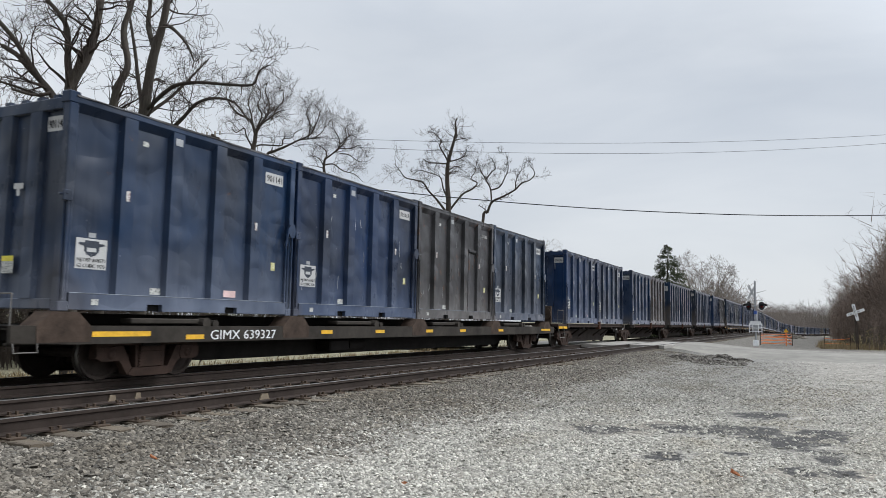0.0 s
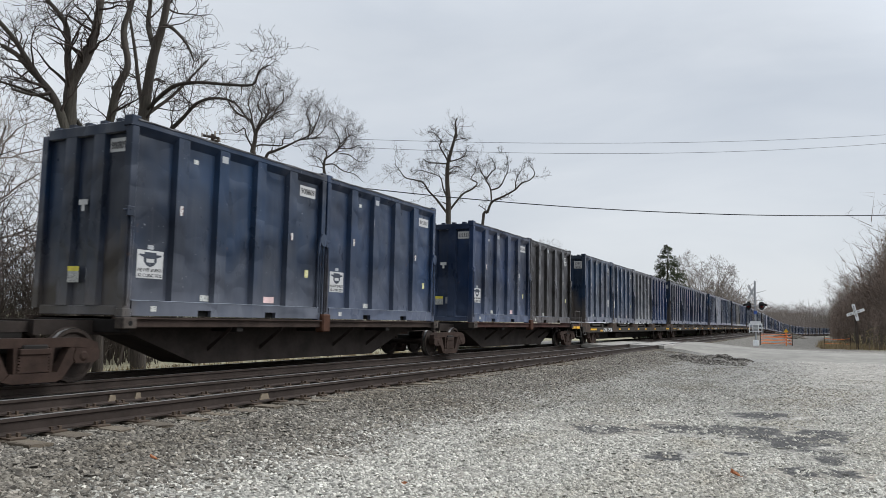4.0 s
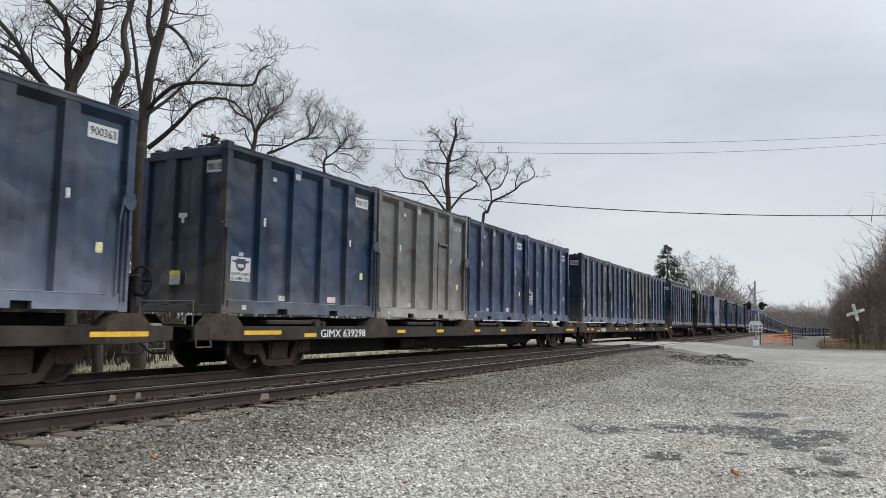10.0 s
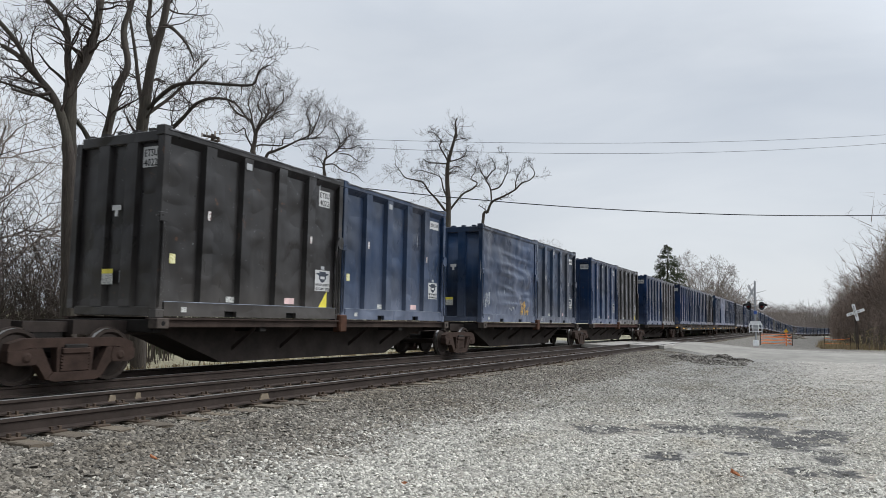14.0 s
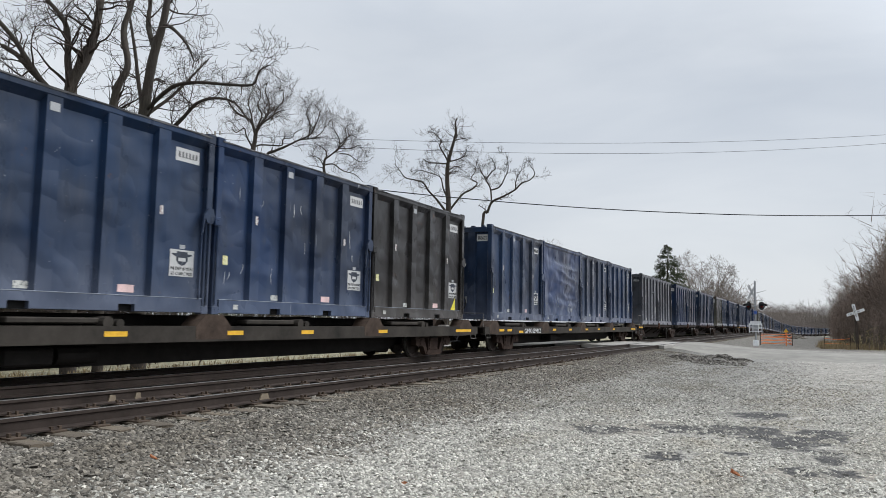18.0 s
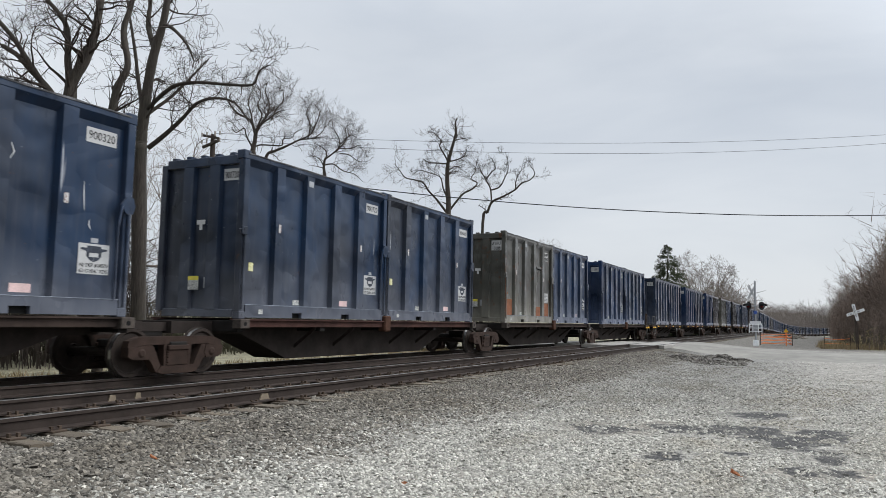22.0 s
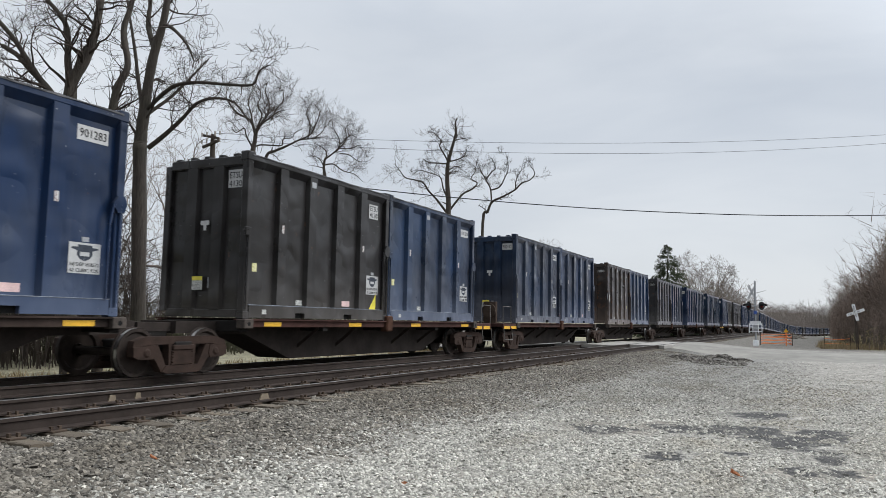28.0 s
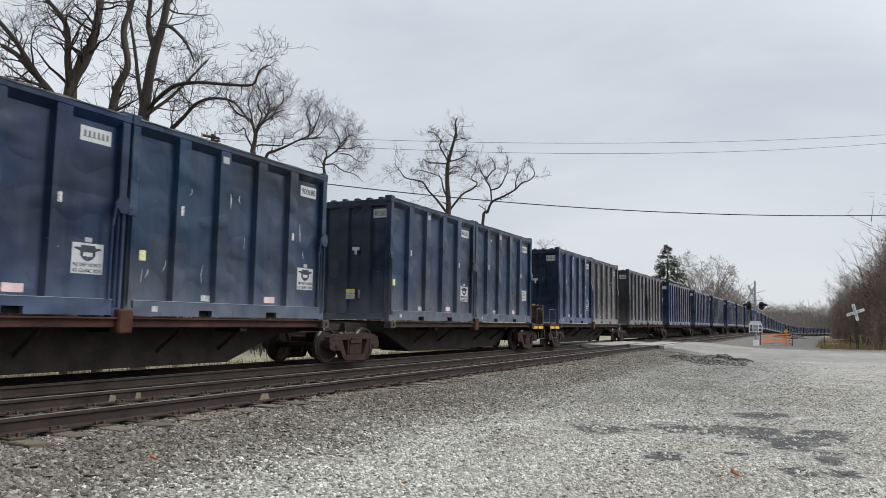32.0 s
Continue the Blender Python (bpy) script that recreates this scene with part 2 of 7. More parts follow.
M_frame = plain("grimy_black_steel", (0.0143, 0.0124, 0.0112), 0.75, 0.0, 0.4, 2.2)
M_sillF = plain("grimy_grey_sill", (0.0330, 0.0286, 0.0241), 0.75, 0.0, 0.6, 1.1)
M_sillS = plain("brown_red_sill", (0.0499, 0.0230, 0.0185), 0.75, 0.0, 0.6, 1.2)
M_sillB = plain("dark_brown_sill", (0.0370, 0.0253, 0.0207), 0.75, 0.0, 0.6, 1.2)
M_spine = plain("dark_brown_spine", (0.0322, 0.0253, 0.0221), 0.8, 0.0, 0.4, 1.6)
M_endcast = plain("worn_corner_casting", (0.0642, 0.0530, 0.0457), 0.8, 0.0, 0.5, 4)
M_fitting = plain("rusty_corner_fitting", (0.0651, 0.0310, 0.0198), 0.85, 0.0, 0.3, 6)
M_pedestal = plain("rusty_pedestal", (0.0527, 0.0372, 0.0285), 0.8, 0.0, 0.5, 3)
M_truck = plain("dusty_cast_steel", (0.0385, 0.0245, 0.0192), 0.85, 0.1, 0.35, 4)
M_wheel = plain("worn_wheel_steel", (0.0363, 0.0279, 0.0238), 0.7, 0.2, 0.3, 5)
M_tread = plain("bright_wheel_tread", (0.35, 0.34, 0.33), 0.3, 0.9, 0.1)
M_lip = plain("grey_lid_edge", (0.105, 0.105, 0.11), 0.7, 0.1, 0.6, 3.0)
M_ledge = plain("pale_ledge", (0.17, 0.19, 0.225), 0.8, 0.0, 0.55, 2.5)
M_coupler = plain("pale_cast_coupler", (0.22, 0.20, 0.18), 0.8, 0.1, 0.3, 5)
M_handrail = plain("weathered_handrail", (0.15, 0.14, 0.13), 0.6, 0.2, 0.2)
M_rail = plain("brown_rail_steel", (0.0440, 0.0336, 0.0288), 0.7, 0.2, 0.3, 2.0)
M_railtop = plain("polished_rail_head", (0.20, 0.19, 0.18), 0.42, 0.8, 0.15, 1.5)
M_plate = plain("rusty_tie_plate", (0.074, 0.054, 0.040), 0.85, 0.1, 0.35, 8)
M_railmark = plain("pale_rail_mark", (0.19, 0.15, 0.105), 0.85, 0.0, 0.3, 10)
M_galv = plain("galvanised_steel", (0.34, 0.35, 0.36), 0.5, 0.4, 0.15, 6)
M_signwhite = plain("white_sign_sheet", (0.75, 0.76, 0.77), 0.45, 0, 0.08)
M_pole = plain("weathered_pole_wood", (0.06, 0.048, 0.04), 0.9, 0, 0.3, 3)
M_orange = plain("orange_mesh", (0.80, 0.22, 0.05), 0.6, 0, 0.15)
M_lens = plain("dark_red_lens", (0.10, 0.012, 0.012), 0.25, 0, 0.1)
M_cable = plain("black_cable", (0.02, 0.02, 0.022), 0.7, 0, 0.1)
M_glassins = plain("porcelain_insulator", (0.30, 0.27, 0.24), 0.3, 0, 0.1)
M_leafdead = plain("dead_leaf", (0.48, 0.22, 0.11), 0.8, 0, 0.3, 20)


def timber(name, a, b_):
    m, nt, b = material(name, 0.9)
    grain = tex(nt, 3.0, 6, 0.65, 2, (14, 1.2, 14))
    blot = tex(nt, 1.4, 4, 0.5, 5)
    c = ramp(nt, grain.outputs["Fac"], [(0.3, a), (0.7, b_)])
    c = blend(nt, ramp(nt, blot.outputs["Fac"], [(0.45, 0.0), (0.75, 0.7)]), c, tuple(v * 0.45 for v in a))
    info = nt.nodes.new("ShaderNodeObjectInfo")
    c = blend(nt, 1.0, c, ramp(nt, info.outputs["Random"], [(0.0, 0.6), (1.0, 1.15)]), "MULTIPLY")
    nt.links.new(c, b.inputs["Base Color"])
    bump(nt, b, grain.outputs["Fac"], 0.6, 0.02)
    return m


M_tie = timber("weathered_tie_wood", (0.082, 0.064, 0.045), (0.146, 0.118, 0.084))


def bark(name, low, high):
    m, nt, b = material(name, 0.95)
    g = tex(nt, 5.0, 6, 0.65, 2, (3, 3, 0.5))
    p = tex(nt, 0.8, 3, 0.5, 6)
    c = ramp(nt, g.outputs["Fac"], [(0.3, low), (0.7, high)])
    c = blend(nt, ramp(nt, p.outputs["Fac"], [(0.45, 0.0), (0.7, 0.3)]), c, (0.045, 0.047, 0.030))
    nt.links.new(c, b.inputs["Base Color"])
    bump(nt, b, g.outputs["Fac"], 0.7, 0.04)
    return m


M_bark = bark("brown_bark", (0.021, 0.016, 0.013), (0.062, 0.050, 0.040))
M_twig = plain("grey_brown_twig", (0.048, 0.038, 0.032), 0.9, 0, 0.3)
# lighter than the near twigs: some distance haze put into the colour
M_twigmid = plain("brown_twig", (0.068, 0.054, 0.046), 0.9, 0, 0.3)
M_thicket = plain("thicket_twig", (0.080, 0.066, 0.057), 0.9, 0, 0.35, 0.5)
# much paler than near twigs, with distance haze put into the colour
M_twigpale = plain("hazed_pale_twig", (0.20, 0.17, 0.15), 0.95, 0, 0.3)
M_brush = plain("brown_brush", (0.165, 0.123, 0.098), 0.95, 0, 0.35, 0.4)
M_needle = plain("spruce_needles", (0.056, 0.070, 0.038), 0.85, 0, 0.35, 1.5)
M_drygrass = plain("dry_grass", (0.36, 0.29, 0.16), 0.9, 0, 0.3, 0.7)
M_greenbrush = plain("olive_shrub", (0.095, 0.093, 0.062), 0.95, 0, 0.35, 0.6)


def island(name, stops, rough=0.9):
    """Stones and blades: each loose piece its own shade."""
    m, nt, b = material(name, rough)
    geo = nt.nodes.new("ShaderNodeNewGeometry")
    c = ramp(nt, geo.outputs["Random Per Island"], stops)
    g = tex(nt, 60, 3, 0.6)
    c = blend(nt, 0.7, c, ramp(nt, g.outputs["Fac"], [(0.3, 0.7), (0.7, 1.05)]), "MULTIPLY")
    # drifts of cleaner and of muddier stone
    drift = tex(nt, 0.55, 4, 0.6, 9, (0.6, 1.3, 1), "World")
    c = blend(nt, 1.0, c, ramp(nt, drift.outputs["Fac"], [(0.32, (0.74, 0.70, 0.64)), (0.55, (1.0, 1.0, 1.0)), (0.72, (1.14, 1.14, 1.14))]), "MULTIPLY")
    nt.links.new(c, b.inputs["Base Color"])
    return m


M_limestone = island("pale_limestone", [(0, (0.177, 0.170, 0.151)), (0.25, (0.312, 0.300, 0.265)), (0.75, (0.447, 0.430, 0.379)), (1, (0.603, 0.580, 0.512))])
M_lotstone = island("grey_lot_gravel", [(0, (0.094, 0.090, 0.079)), (0.3, (0.203, 0.195, 0.172)), (0.8, (0.307, 0.295, 0.261)), (1, (0.458, 0.440, 0.389))])
M_ballast = island("grey_ballast", [(0, (0.050, 0.044, 0.036)), (0.3, (0.110, 0.098, 0.081)), (0.8, (0.182, 0.165, 0.138)), (1, (0.318, 0.290, 0.246))])
M_heap = island("dark_crushed_stone", [(0.0, (0.039, 0.035, 0.031)), (0.6, (0.125, 0.113, 0.098)), (1.0, (0.281, 0.261, 0.234))])
M_blades = island("dry_grass_blades", [(0.0, (0.16, 0.11, 0.06)), (0.6, (0.30, 0.225, 0.125)), (1.0, (0.27, 0.235, 0.12))])


# bare dark patches in the lot: centre, half length, half width
DAMP = ((11.21, 2.92, 0.62, 0.6), (12.0, 1.94, 0.5, 0.5), (12.2, 1.31, 0.8, 0.42), (12.05, 0.75, 0.95, 0.55), (11.45, 0.29, 1.1, 0.5), (12.42, -0.06, 0.8, 0.44), (10.35, -0.1, 0.6, 0.28), (14.6, 0.95, 0.7, 0.6), (9.41, 1.63, 0.42, 0.27), (9.95, 0.85, 0.35, 0.25), (9.16, 0.21, 0.34, 0.25), (9.26, -0.29, 0.25, 0.2))


def ground_material():
    """Limestone lot, dark damp patches, ballast shoulder, verges: one sheet, split by place."""
    m, nt, b = material("gravel_ground", 0.92)
    geo = nt.nodes.new("ShaderNodeNewGeometry")
    sep = nt.nodes.new("ShaderNodeSeparateXYZ")
    nt.links.new(geo.outputs["Position"], sep.inputs["Vector"])
    stones = tex(nt, 26, 0, 0.5, 0, (1, 1, 1), "World", "cells")
    fine = tex(nt, 70, 4, 0.7, 3, (1, 1, 1), "World")
    big = tex(nt, 0.35, 4, 0.55, 5, (1, 1, 1), "World")
    mid = tex(nt, 1.6, 5, 0.6, 8, (1, 1, 1), "World")
    shade = ramp(nt, stones.outputs["Color"], [(0.0, 0.42), (1.0, 1.25)])
    gap = ramp(nt, stones.outputs["Distance"], [(0.30, 1.0), (0.62, 0.22)])
    speck = tex(nt, 11, 6, 0.75, 12, (1, 1, 1), "World")
    lime = ramp(nt, mid.outputs["Fac"], [(0.3, (0.294, 0.276, 0.236)), (0.7, (0.444, 0.425, 0.377))])
    lime = blend(nt, ramp(nt, big.outputs["Fac"], [(0.48, 0.0), (0.62, 0.6)]), lime, (0.313, 0.273, 0.218))
    ball = ramp(nt, mid.outputs["Fac"], [(0.3, (0.119, 0.107, 0.089)), (0.7, (0.225, 0.208, 0.177))])
    grass = ramp(nt, mid.outputs["Fac"], [(0.3, (0.150, 0.138, 0.088)), (0.7, (0.300, 0.275, 0.180))])

    def edge(axis, at, width, wobble=1.2):
        a = nt.nodes.new("ShaderNodeMath")
        a.operation = "MULTIPLY_ADD"
        a.inputs[1].default_value = wobble * 2
        nt.links.new(mid.outputs["Fac"], a.inputs[0])
        nt.links.new(sep.outputs[axis], a.inputs[2])
        r = nt.nodes.new("ShaderNodeMapRange")
        r.inputs["From Min"].default_value, r.inputs["From Max"].default_value = at + wobble - width, at + wobble + width
        nt.links.new(a.outputs["Value"], r.inputs["Value"])
        return r.outputs["Result"]

    lot = ramp(nt, mid.outputs["Fac"], [(0.3, (0.238, 0.228, 0.205)), (0.7, (0.350, 0.337, 0.307))])
    rolled = blend(nt, 1.0, edge("X", 14, 4, 2.0), ramp(nt, edge("Y", 0.9, 1.4), [(0.0, 1.0), (1.0, 0.0)]), "MULTIPLY")
    lime = blend(nt, edge("X", 19, 7, 3.0), lime, lot)
    # rolled pale fines by the far side of the lot
    lime = blend(nt, rolled, lime, (0.422, 0.396, 0.350))
    c = blend(nt, edge("Y", 5.35, 0.9, 0.8), lime, ball)
    # oily dark ground where the stone has been driven bare, two bands in the lot
    stray = tex(nt, 1.5, 6, 0.7, 6.0, (1, 1, 1), "World")
    spill = nt.nodes.new("ShaderNodeVectorMath")
    spill.operation = "MULTIPLY_ADD"
    spill.inputs[1].default_value = (1.7, 1.2, 0.0)
    nt.links.new(stray.outputs["Color"], spill.inputs[0])
    nt.links.new(geo.outputs["Position"], spill.inputs[2])
    spot = None
    for cx, cy, rx, ry in DAMP:
        mp = nt.nodes.new("ShaderNodeMapping")
        mp.inputs["Location"].default_value = (-(cx + 0.85) / rx, -(cy + 0.6) / ry, 0)
        mp.inputs["Scale"].default_value = (1 / rx, 1 / ry, 0)
        nt.links.new(spill.outputs["Vector"], mp.inputs["Vector"])
        ln = nt.nodes.new("ShaderNodeVectorMath")
        ln.operation = "LENGTH"
        nt.links.new(mp.outputs["Vector"], ln.inputs[0])
        s = ramp(nt, ln.outputs["Value"], [(0.6, 1.0), (1.7, 0.0)])
        spot = s if spot is None else blend(nt, 1.0, spot, s, "LIGHTEN")
    rag = tex(nt, 2.1, 9, 0.78, 2.0, (0.8, 1.4, 1), "World")
    mixed = nt.nodes.new("ShaderNodeMath")
    mixed.operation = "MULTIPLY_ADD"
    mixed.inputs[1].default_value = 3.6
    nt.links.new(rag.outputs["Fac"], mixed.inputs[0])
    nt.links.new(spot, mixed.inputs[2])
    wet = nt.nodes.new("ShaderNodeMapRange")
    wet.inputs["From Min"].default_value, wet.inputs["From Max"].default_value, wet.inputs["To Max"].default_value = 2.06, 2.7, 0.95
    nt.links.new(mixed.outputs["Value"], wet.inputs["Value"])
    oilmask = wet.outputs["Result"]
    c = blend(nt, oilmask, c, (0.042, 0.040, 0.040))
    c = blend(nt, 1.0, c, shade, "MULTIPLY")
    # fines fill the joints of the lot, and leave those of the ballast open
    c = blend(nt, ramp(nt, edge("Y", 5.0, 0.9, 0.8), [(0.0, 0.45), (1.0, 0.85)]), c, gap, "MULTIPLY")
    # worn dirt of the service path beyond the crossing
    c = blend(nt, edge("X", 56, 3.0, 1.0), c, ramp(nt, mid.outputs["Fac"], [(0.3, (0.082, 0.074, 0.062)), (0.7, (0.150, 0.138, 0.118))]))
    c = blend(nt, edge("Y", 16.6, 0.5, 0.5), c, grass)
    far = blend(nt, 1.0, edge("X", 62, 4.0), ramp(nt, edge("Y", -3.0, 1.0), [(0.0, 1.0), (1.0, 0.0)]), "MULTIPLY")
    c = blend(nt, far, c, grass)
    c = blend(nt, 1.0, c, ramp(nt, speck.outputs["Fac"], [(0.34, 0.50), (0.5, 1.0), (0.66, 1.35)]), "MULTIPLY")
    c = blend(nt, 1.0, c, ramp(nt, tex(nt, 3.2, 5, 0.7, 15, (1, 1, 1), "World").outputs["Fac"], [(0.34, 0.74), (0.66, 1.2)]), "MULTIPLY")
    c = blend(nt, 0.6, c, ramp(nt, fine.outputs["Fac"], [(0.3, 0.65), (0.7, 1.1)]), "MULTIPLY")
    nt.links.new(c, b.inputs["Base Color"])
    bump(nt, b, stones.outputs["Distance"], 0.8, 0.02)
    return m


M_ground = ground_material()
M_road = plain("pale_worn_road", (0.2047, 0.1938, 0.1717), 0.9, 0, 0.35, 0.35)
M_panel = plain("crossing_panel_concrete", (0.29, 0.275, 0.25), 0.9, 0, 0.15, 2)


# ------------------------------------------------------------------ mesh helpers
def link(name, mesh, mat, parent=None, label="", m=None):
    ob = new(name, mesh)
    if len(mesh.materials) == 0:
        mesh.materials.append(None)
    ob.material_slots[0].link = "OBJECT"
    ob.material_slots[0].material = mat
    if parent:
        ob.parent = parent
    if m is not None:
        ob.matrix_basis = m
    if label:
        ob["label"] = label
    return ob


def part(name, bm, mat, parent=None, label="", m=None):
    me = bpy.data.meshes.new(name)
    bm.to_mesh(me)
    bm.free()
    return link(name, me, mat, parent, label, m)


def mesh_of(name, bm):
    me = bpy.data.meshes.new(name)
    bm.to_mesh(me)
    bm.free()
    return me


def raw(name, verts, faces, smooth=False):
    me = bpy.data.meshes.new(name)
    me.from_pydata(verts, [], faces)
    if smooth:
        me.polygons.foreach_set("use_smooth", [True] * len(me.polygons))
    me.update()
    return me


def thing(name, label, category, group="", m=None):
    ob = new(name)
    ob.empty_display_size = 0.2
    if m is not None:
        ob.matrix_basis = m
    return tagged(ob, label, category, group)


def box(bm, x0, x1, y0, y1, z0, z1, bevel=0.0):
    v = [bm.verts.new((x, y, z)) for x in (x0, x1) for y in (y0, y1) for z in (z0, z1)]
    f = [bm.faces.new([v[i] for i in q]) for q in ((0, 1, 3, 2), (4, 6, 7, 5), (0, 4, 5, 1), (2, 3, 7, 6), (0, 2, 6, 4), (1, 5, 7, 3))]
    if bevel:
        es = list({e for q in f for e in q.edges})
        bmesh.ops.bevel(bm, geom=es, offset=bevel, segments=1, affect="EDGES")
    return bm


def cyl(bm, a, b, r, n=8, r2=None):
    a, b = Vector(a), Vector(b)
    d = (b - a).normalized()
    u = d.orthogonal().normalized()
    w = d.cross(u)
    r2 = r if r2 is None else r2
    ring = [[bm.verts.new(p + (u * math.cos(2 * math.pi * i / n) + w * math.sin(2 * math.pi * i / n)) * q) for i in range(n)] for p, q in ((a, r), (b, r2))]
    for i in range(n):
        j = (i + 1) % n
        bm.faces.new((ring[0][i], ring[0][j], ring[1][j], ring[1][i]))
    bm.faces.new(ring[0][::-1])
    bm.faces.new(ring[1])
    return bm


def prism(bm, outline, y0, y1):
    """Closed outline in x, z, carried from y0 to y1."""
    a = [bm.verts.new((x, y0, z)) for x, z in outline]
    b = [bm.verts.new((x, y1, z)) for x, z in outline]
    n = len(outline)
    bm.faces.new(a)
    bm.faces.new(b[::-1])
    for i in range(n):
        j = (i + 1) % n
        bm.faces.new((a[j], a[i], b[i], b[j]))
    bmesh.ops.recalc_face_normals(bm, faces=bm.faces[:])
    return bm


def lettering(text, size, depth=0.004):
    """Flat letters in x, z, facing -y, from the lower left corner; a mesh."""
    cu = bpy.data.curves.new("lettering", "FONT")
    cu.body, cu.size, cu.extrude = text, size, depth / 2
    cu.resolution_u = 2
    ob = new("lettering", cu)
    me = bpy.data.meshes.new_from_object(ob.evaluated_get(bpy.context.evaluated_depsgraph_get()))
    bpy.data.objects.remove(ob)
    bpy.data.curves.remove(cu)
    me.transform(Matrix.Rotation(radians(90), 4, "X"))
    me.materials.clear()
    me.name = "lettering"
    return me


# ------------------------------------------------------------------ the line of the railway
V = 17.98            # metres a second
Y_FAR, Z_FAR = 12.17, 0.40     # the train's track: centre line, rail top
Y_NEAR, Z_NEAR = 8.09, 0.50    # the empty track


def swing(s):
    """How far the line has swung to the right at s metres along."""
    return 0.0 if s < 280 else -((s - 280) ** 2) / (2 * 1650.0)


def fall(s):
    if s < 100:
        return 0.0
    if s < 220:
        return -((s - 100) ** 2) / 16000.0
    if s < 320:
        return -0.9 - 0.015 * (s - 220)
    u = min(s - 320, 200)
    return -2.4 - 0.015 * u + 0.015 * u * u / 400


def on_line(s, y=Y_FAR, z=0.0):
    """The pose on the far track at s, x along the line."""
    e = 2.0
    a = math.degrees(math.atan2(swing(s + e) - swing(s - e), 2 * e))
    p = -math.degrees(math.atan2(fall(s + e) - fall(s - e), 2 * e))
    return pose(s, y + swing(s), z + fall(s), 0, p, a)


# ------------------------------------------------------------------ ground
def bed(w):
    """Height of the ground across the line; w: metres to the left of the eye, swing taken out."""
    pts = ((-400, 1.5), (-60, 0.4), (-12, 0.05), (2.6, 0.0), (4.6, 0.06), (6.35, 0.27), (6.9, 0.295), (9.3, 0.285), (9.8, 0.27), (10.6, 0.20), (13.9, 0.18), (15.8, -0.22), (18, -0.28), (60, -0.1), (400, 4.0))
    return float(np.interp(w, [p[0] for p in pts], [p[1] for p in pts]))


def ground_z(x, y):
    return bed(y - swing(x)) + fall(x)


def ground():
    xs = [-3000, -600, -150] + [i * 4.0 for i in range(-15, 0)] + [i * 0.5 for i in range(0, 60)] + [30 + 2.5 * i for i in range(0, 60)] + [180 + 10 * i for i in range(45)] + [700, 1000, 1600, 3000]
    ys = [-3000, -900, -300, -120, -60, -35, -20, -12, -8] + [-6 + 0.5 * i for i in range(54)] + [22, 26, 32, 40, 55, 80, 130, 300, 900, 3000]
    verts, faces = [], []
    for x in xs:
        for y in ys:
            z = ground_z(x, y)
            if 0 <= x <= 60 and -6 < y < 16:
                z += 0.035 * noise.noise((x * 0.35, y * 0.35, 1.0)) + 0.018 * noise.noise((x * 1.1, y * 1.1, 4.0))
            verts.append((x, y, z))
    n = len(ys)
    for i in range(len(xs) - 1):
        for j in range(n - 1):
            a = i * n + j
            faces.append((a, a + n, a + n + 1, a + 1))
    ob = link("ground", raw("ground", verts, faces, True), M_ground)
    tagged(ob, "pale limestone gravel lot with dark patches beside grey ballast", "ground", kind="structure")


ground()


def stone_templates(count, seed):
    """Broken stones: a skewed four-cornered foot under a chipped three-cornered top."""
    rnd = random.Random(seed)
    out = []
    for _ in range(count):
        sx, sy, sz = rnd.uniform(0.8, 1.35), rnd.uniform(0.55, 0.95), rnd.uniform(0.28, 0.6)
        foot = [(x * sx * rnd.uniform(0.7, 1.1), y * sy * rnd.uniform(0.7, 1.1), -sz * rnd.uniform(0.5, 1.0)) for x, y in ((-1, -1), (1, -1), (1, 1), (-1, 1))]
        turn = rnd.uniform(0, 6.283)
        top = [(sx * rnd.uniform(0.35, 0.85) * math.cos(turn + 2.094 * k), sy * rnd.uniform(0.35, 0.85) * math.sin(turn + 2.094 * k), sz * rnd.uniform(0.55, 1.1)) for k in range(3)]
        # each foot edge rises to the top corner nearest to it
        near = [min(range(3), key=lambda k: (foot[i][0] + foot[(i + 1) % 4][0] - 2 * top[k][0]) ** 2 + (foot[i][1] + foot[(i + 1) % 4][1] - 2 * top[k][1]) ** 2) for i in range(4)]
        tris = [(4, 5, 6)]
        for i in range(4):
            j = (i + 1) % 4
            tris.append((i, j, 4 + near[i]))
            if near[i] != near[j]:
                tris.append((j, 4 + near[j], 4 + near[i]))
        out.append((np.array(foot + top) * 0.5, np.array(tris)))
    return out


def stones(name, label, mat, places, seed):
    """places: rows of x, y, z, size. One heap of loose stones."""
    rnd = np.random.RandomState(seed)
    temps = stone_templates(36, seed)
    rows = np.array(places)
    which = rnd.randint(len(temps), size=len(rows))
    V_, F_, off = [], [], 0
    for k, (tv, tf) in enumerate(temps):
        at = rows[which == k]
        n = len(at)
        a, b_ = rnd.uniform(0, 6.283, n), rnd.normal(0, 0.45, n)
        ca, sa, cb, sb, o, e = np.cos(a), np.sin(a), np.cos(b_), np.sin(b_), np.zeros(n), np.ones(n)
        R = np.array([[ca, -sa * cb, sa * sb], [sa, ca * cb, -ca * sb], [o, sb, cb]])
        v = np.einsum("ijn,kj->nki", R, tv) * at[:, None, 3:4] + at[:, None, :3]
        v[:, :, 2] += at[:, None, 3] * 0.12
        V_.append(v.reshape(-1, 3))
        F_.append((tf[None] + off + len(tv) * np.arange(n)[:, None, None]).reshape(-1, 3))
        off += n * len(tv)
    me = raw(name, np.concatenate(V_).tolist(), np.concatenate(F_).tolist())
    ob = link(name, me, mat)
    return tagged(ob, label, "gravel", kind="stuff")


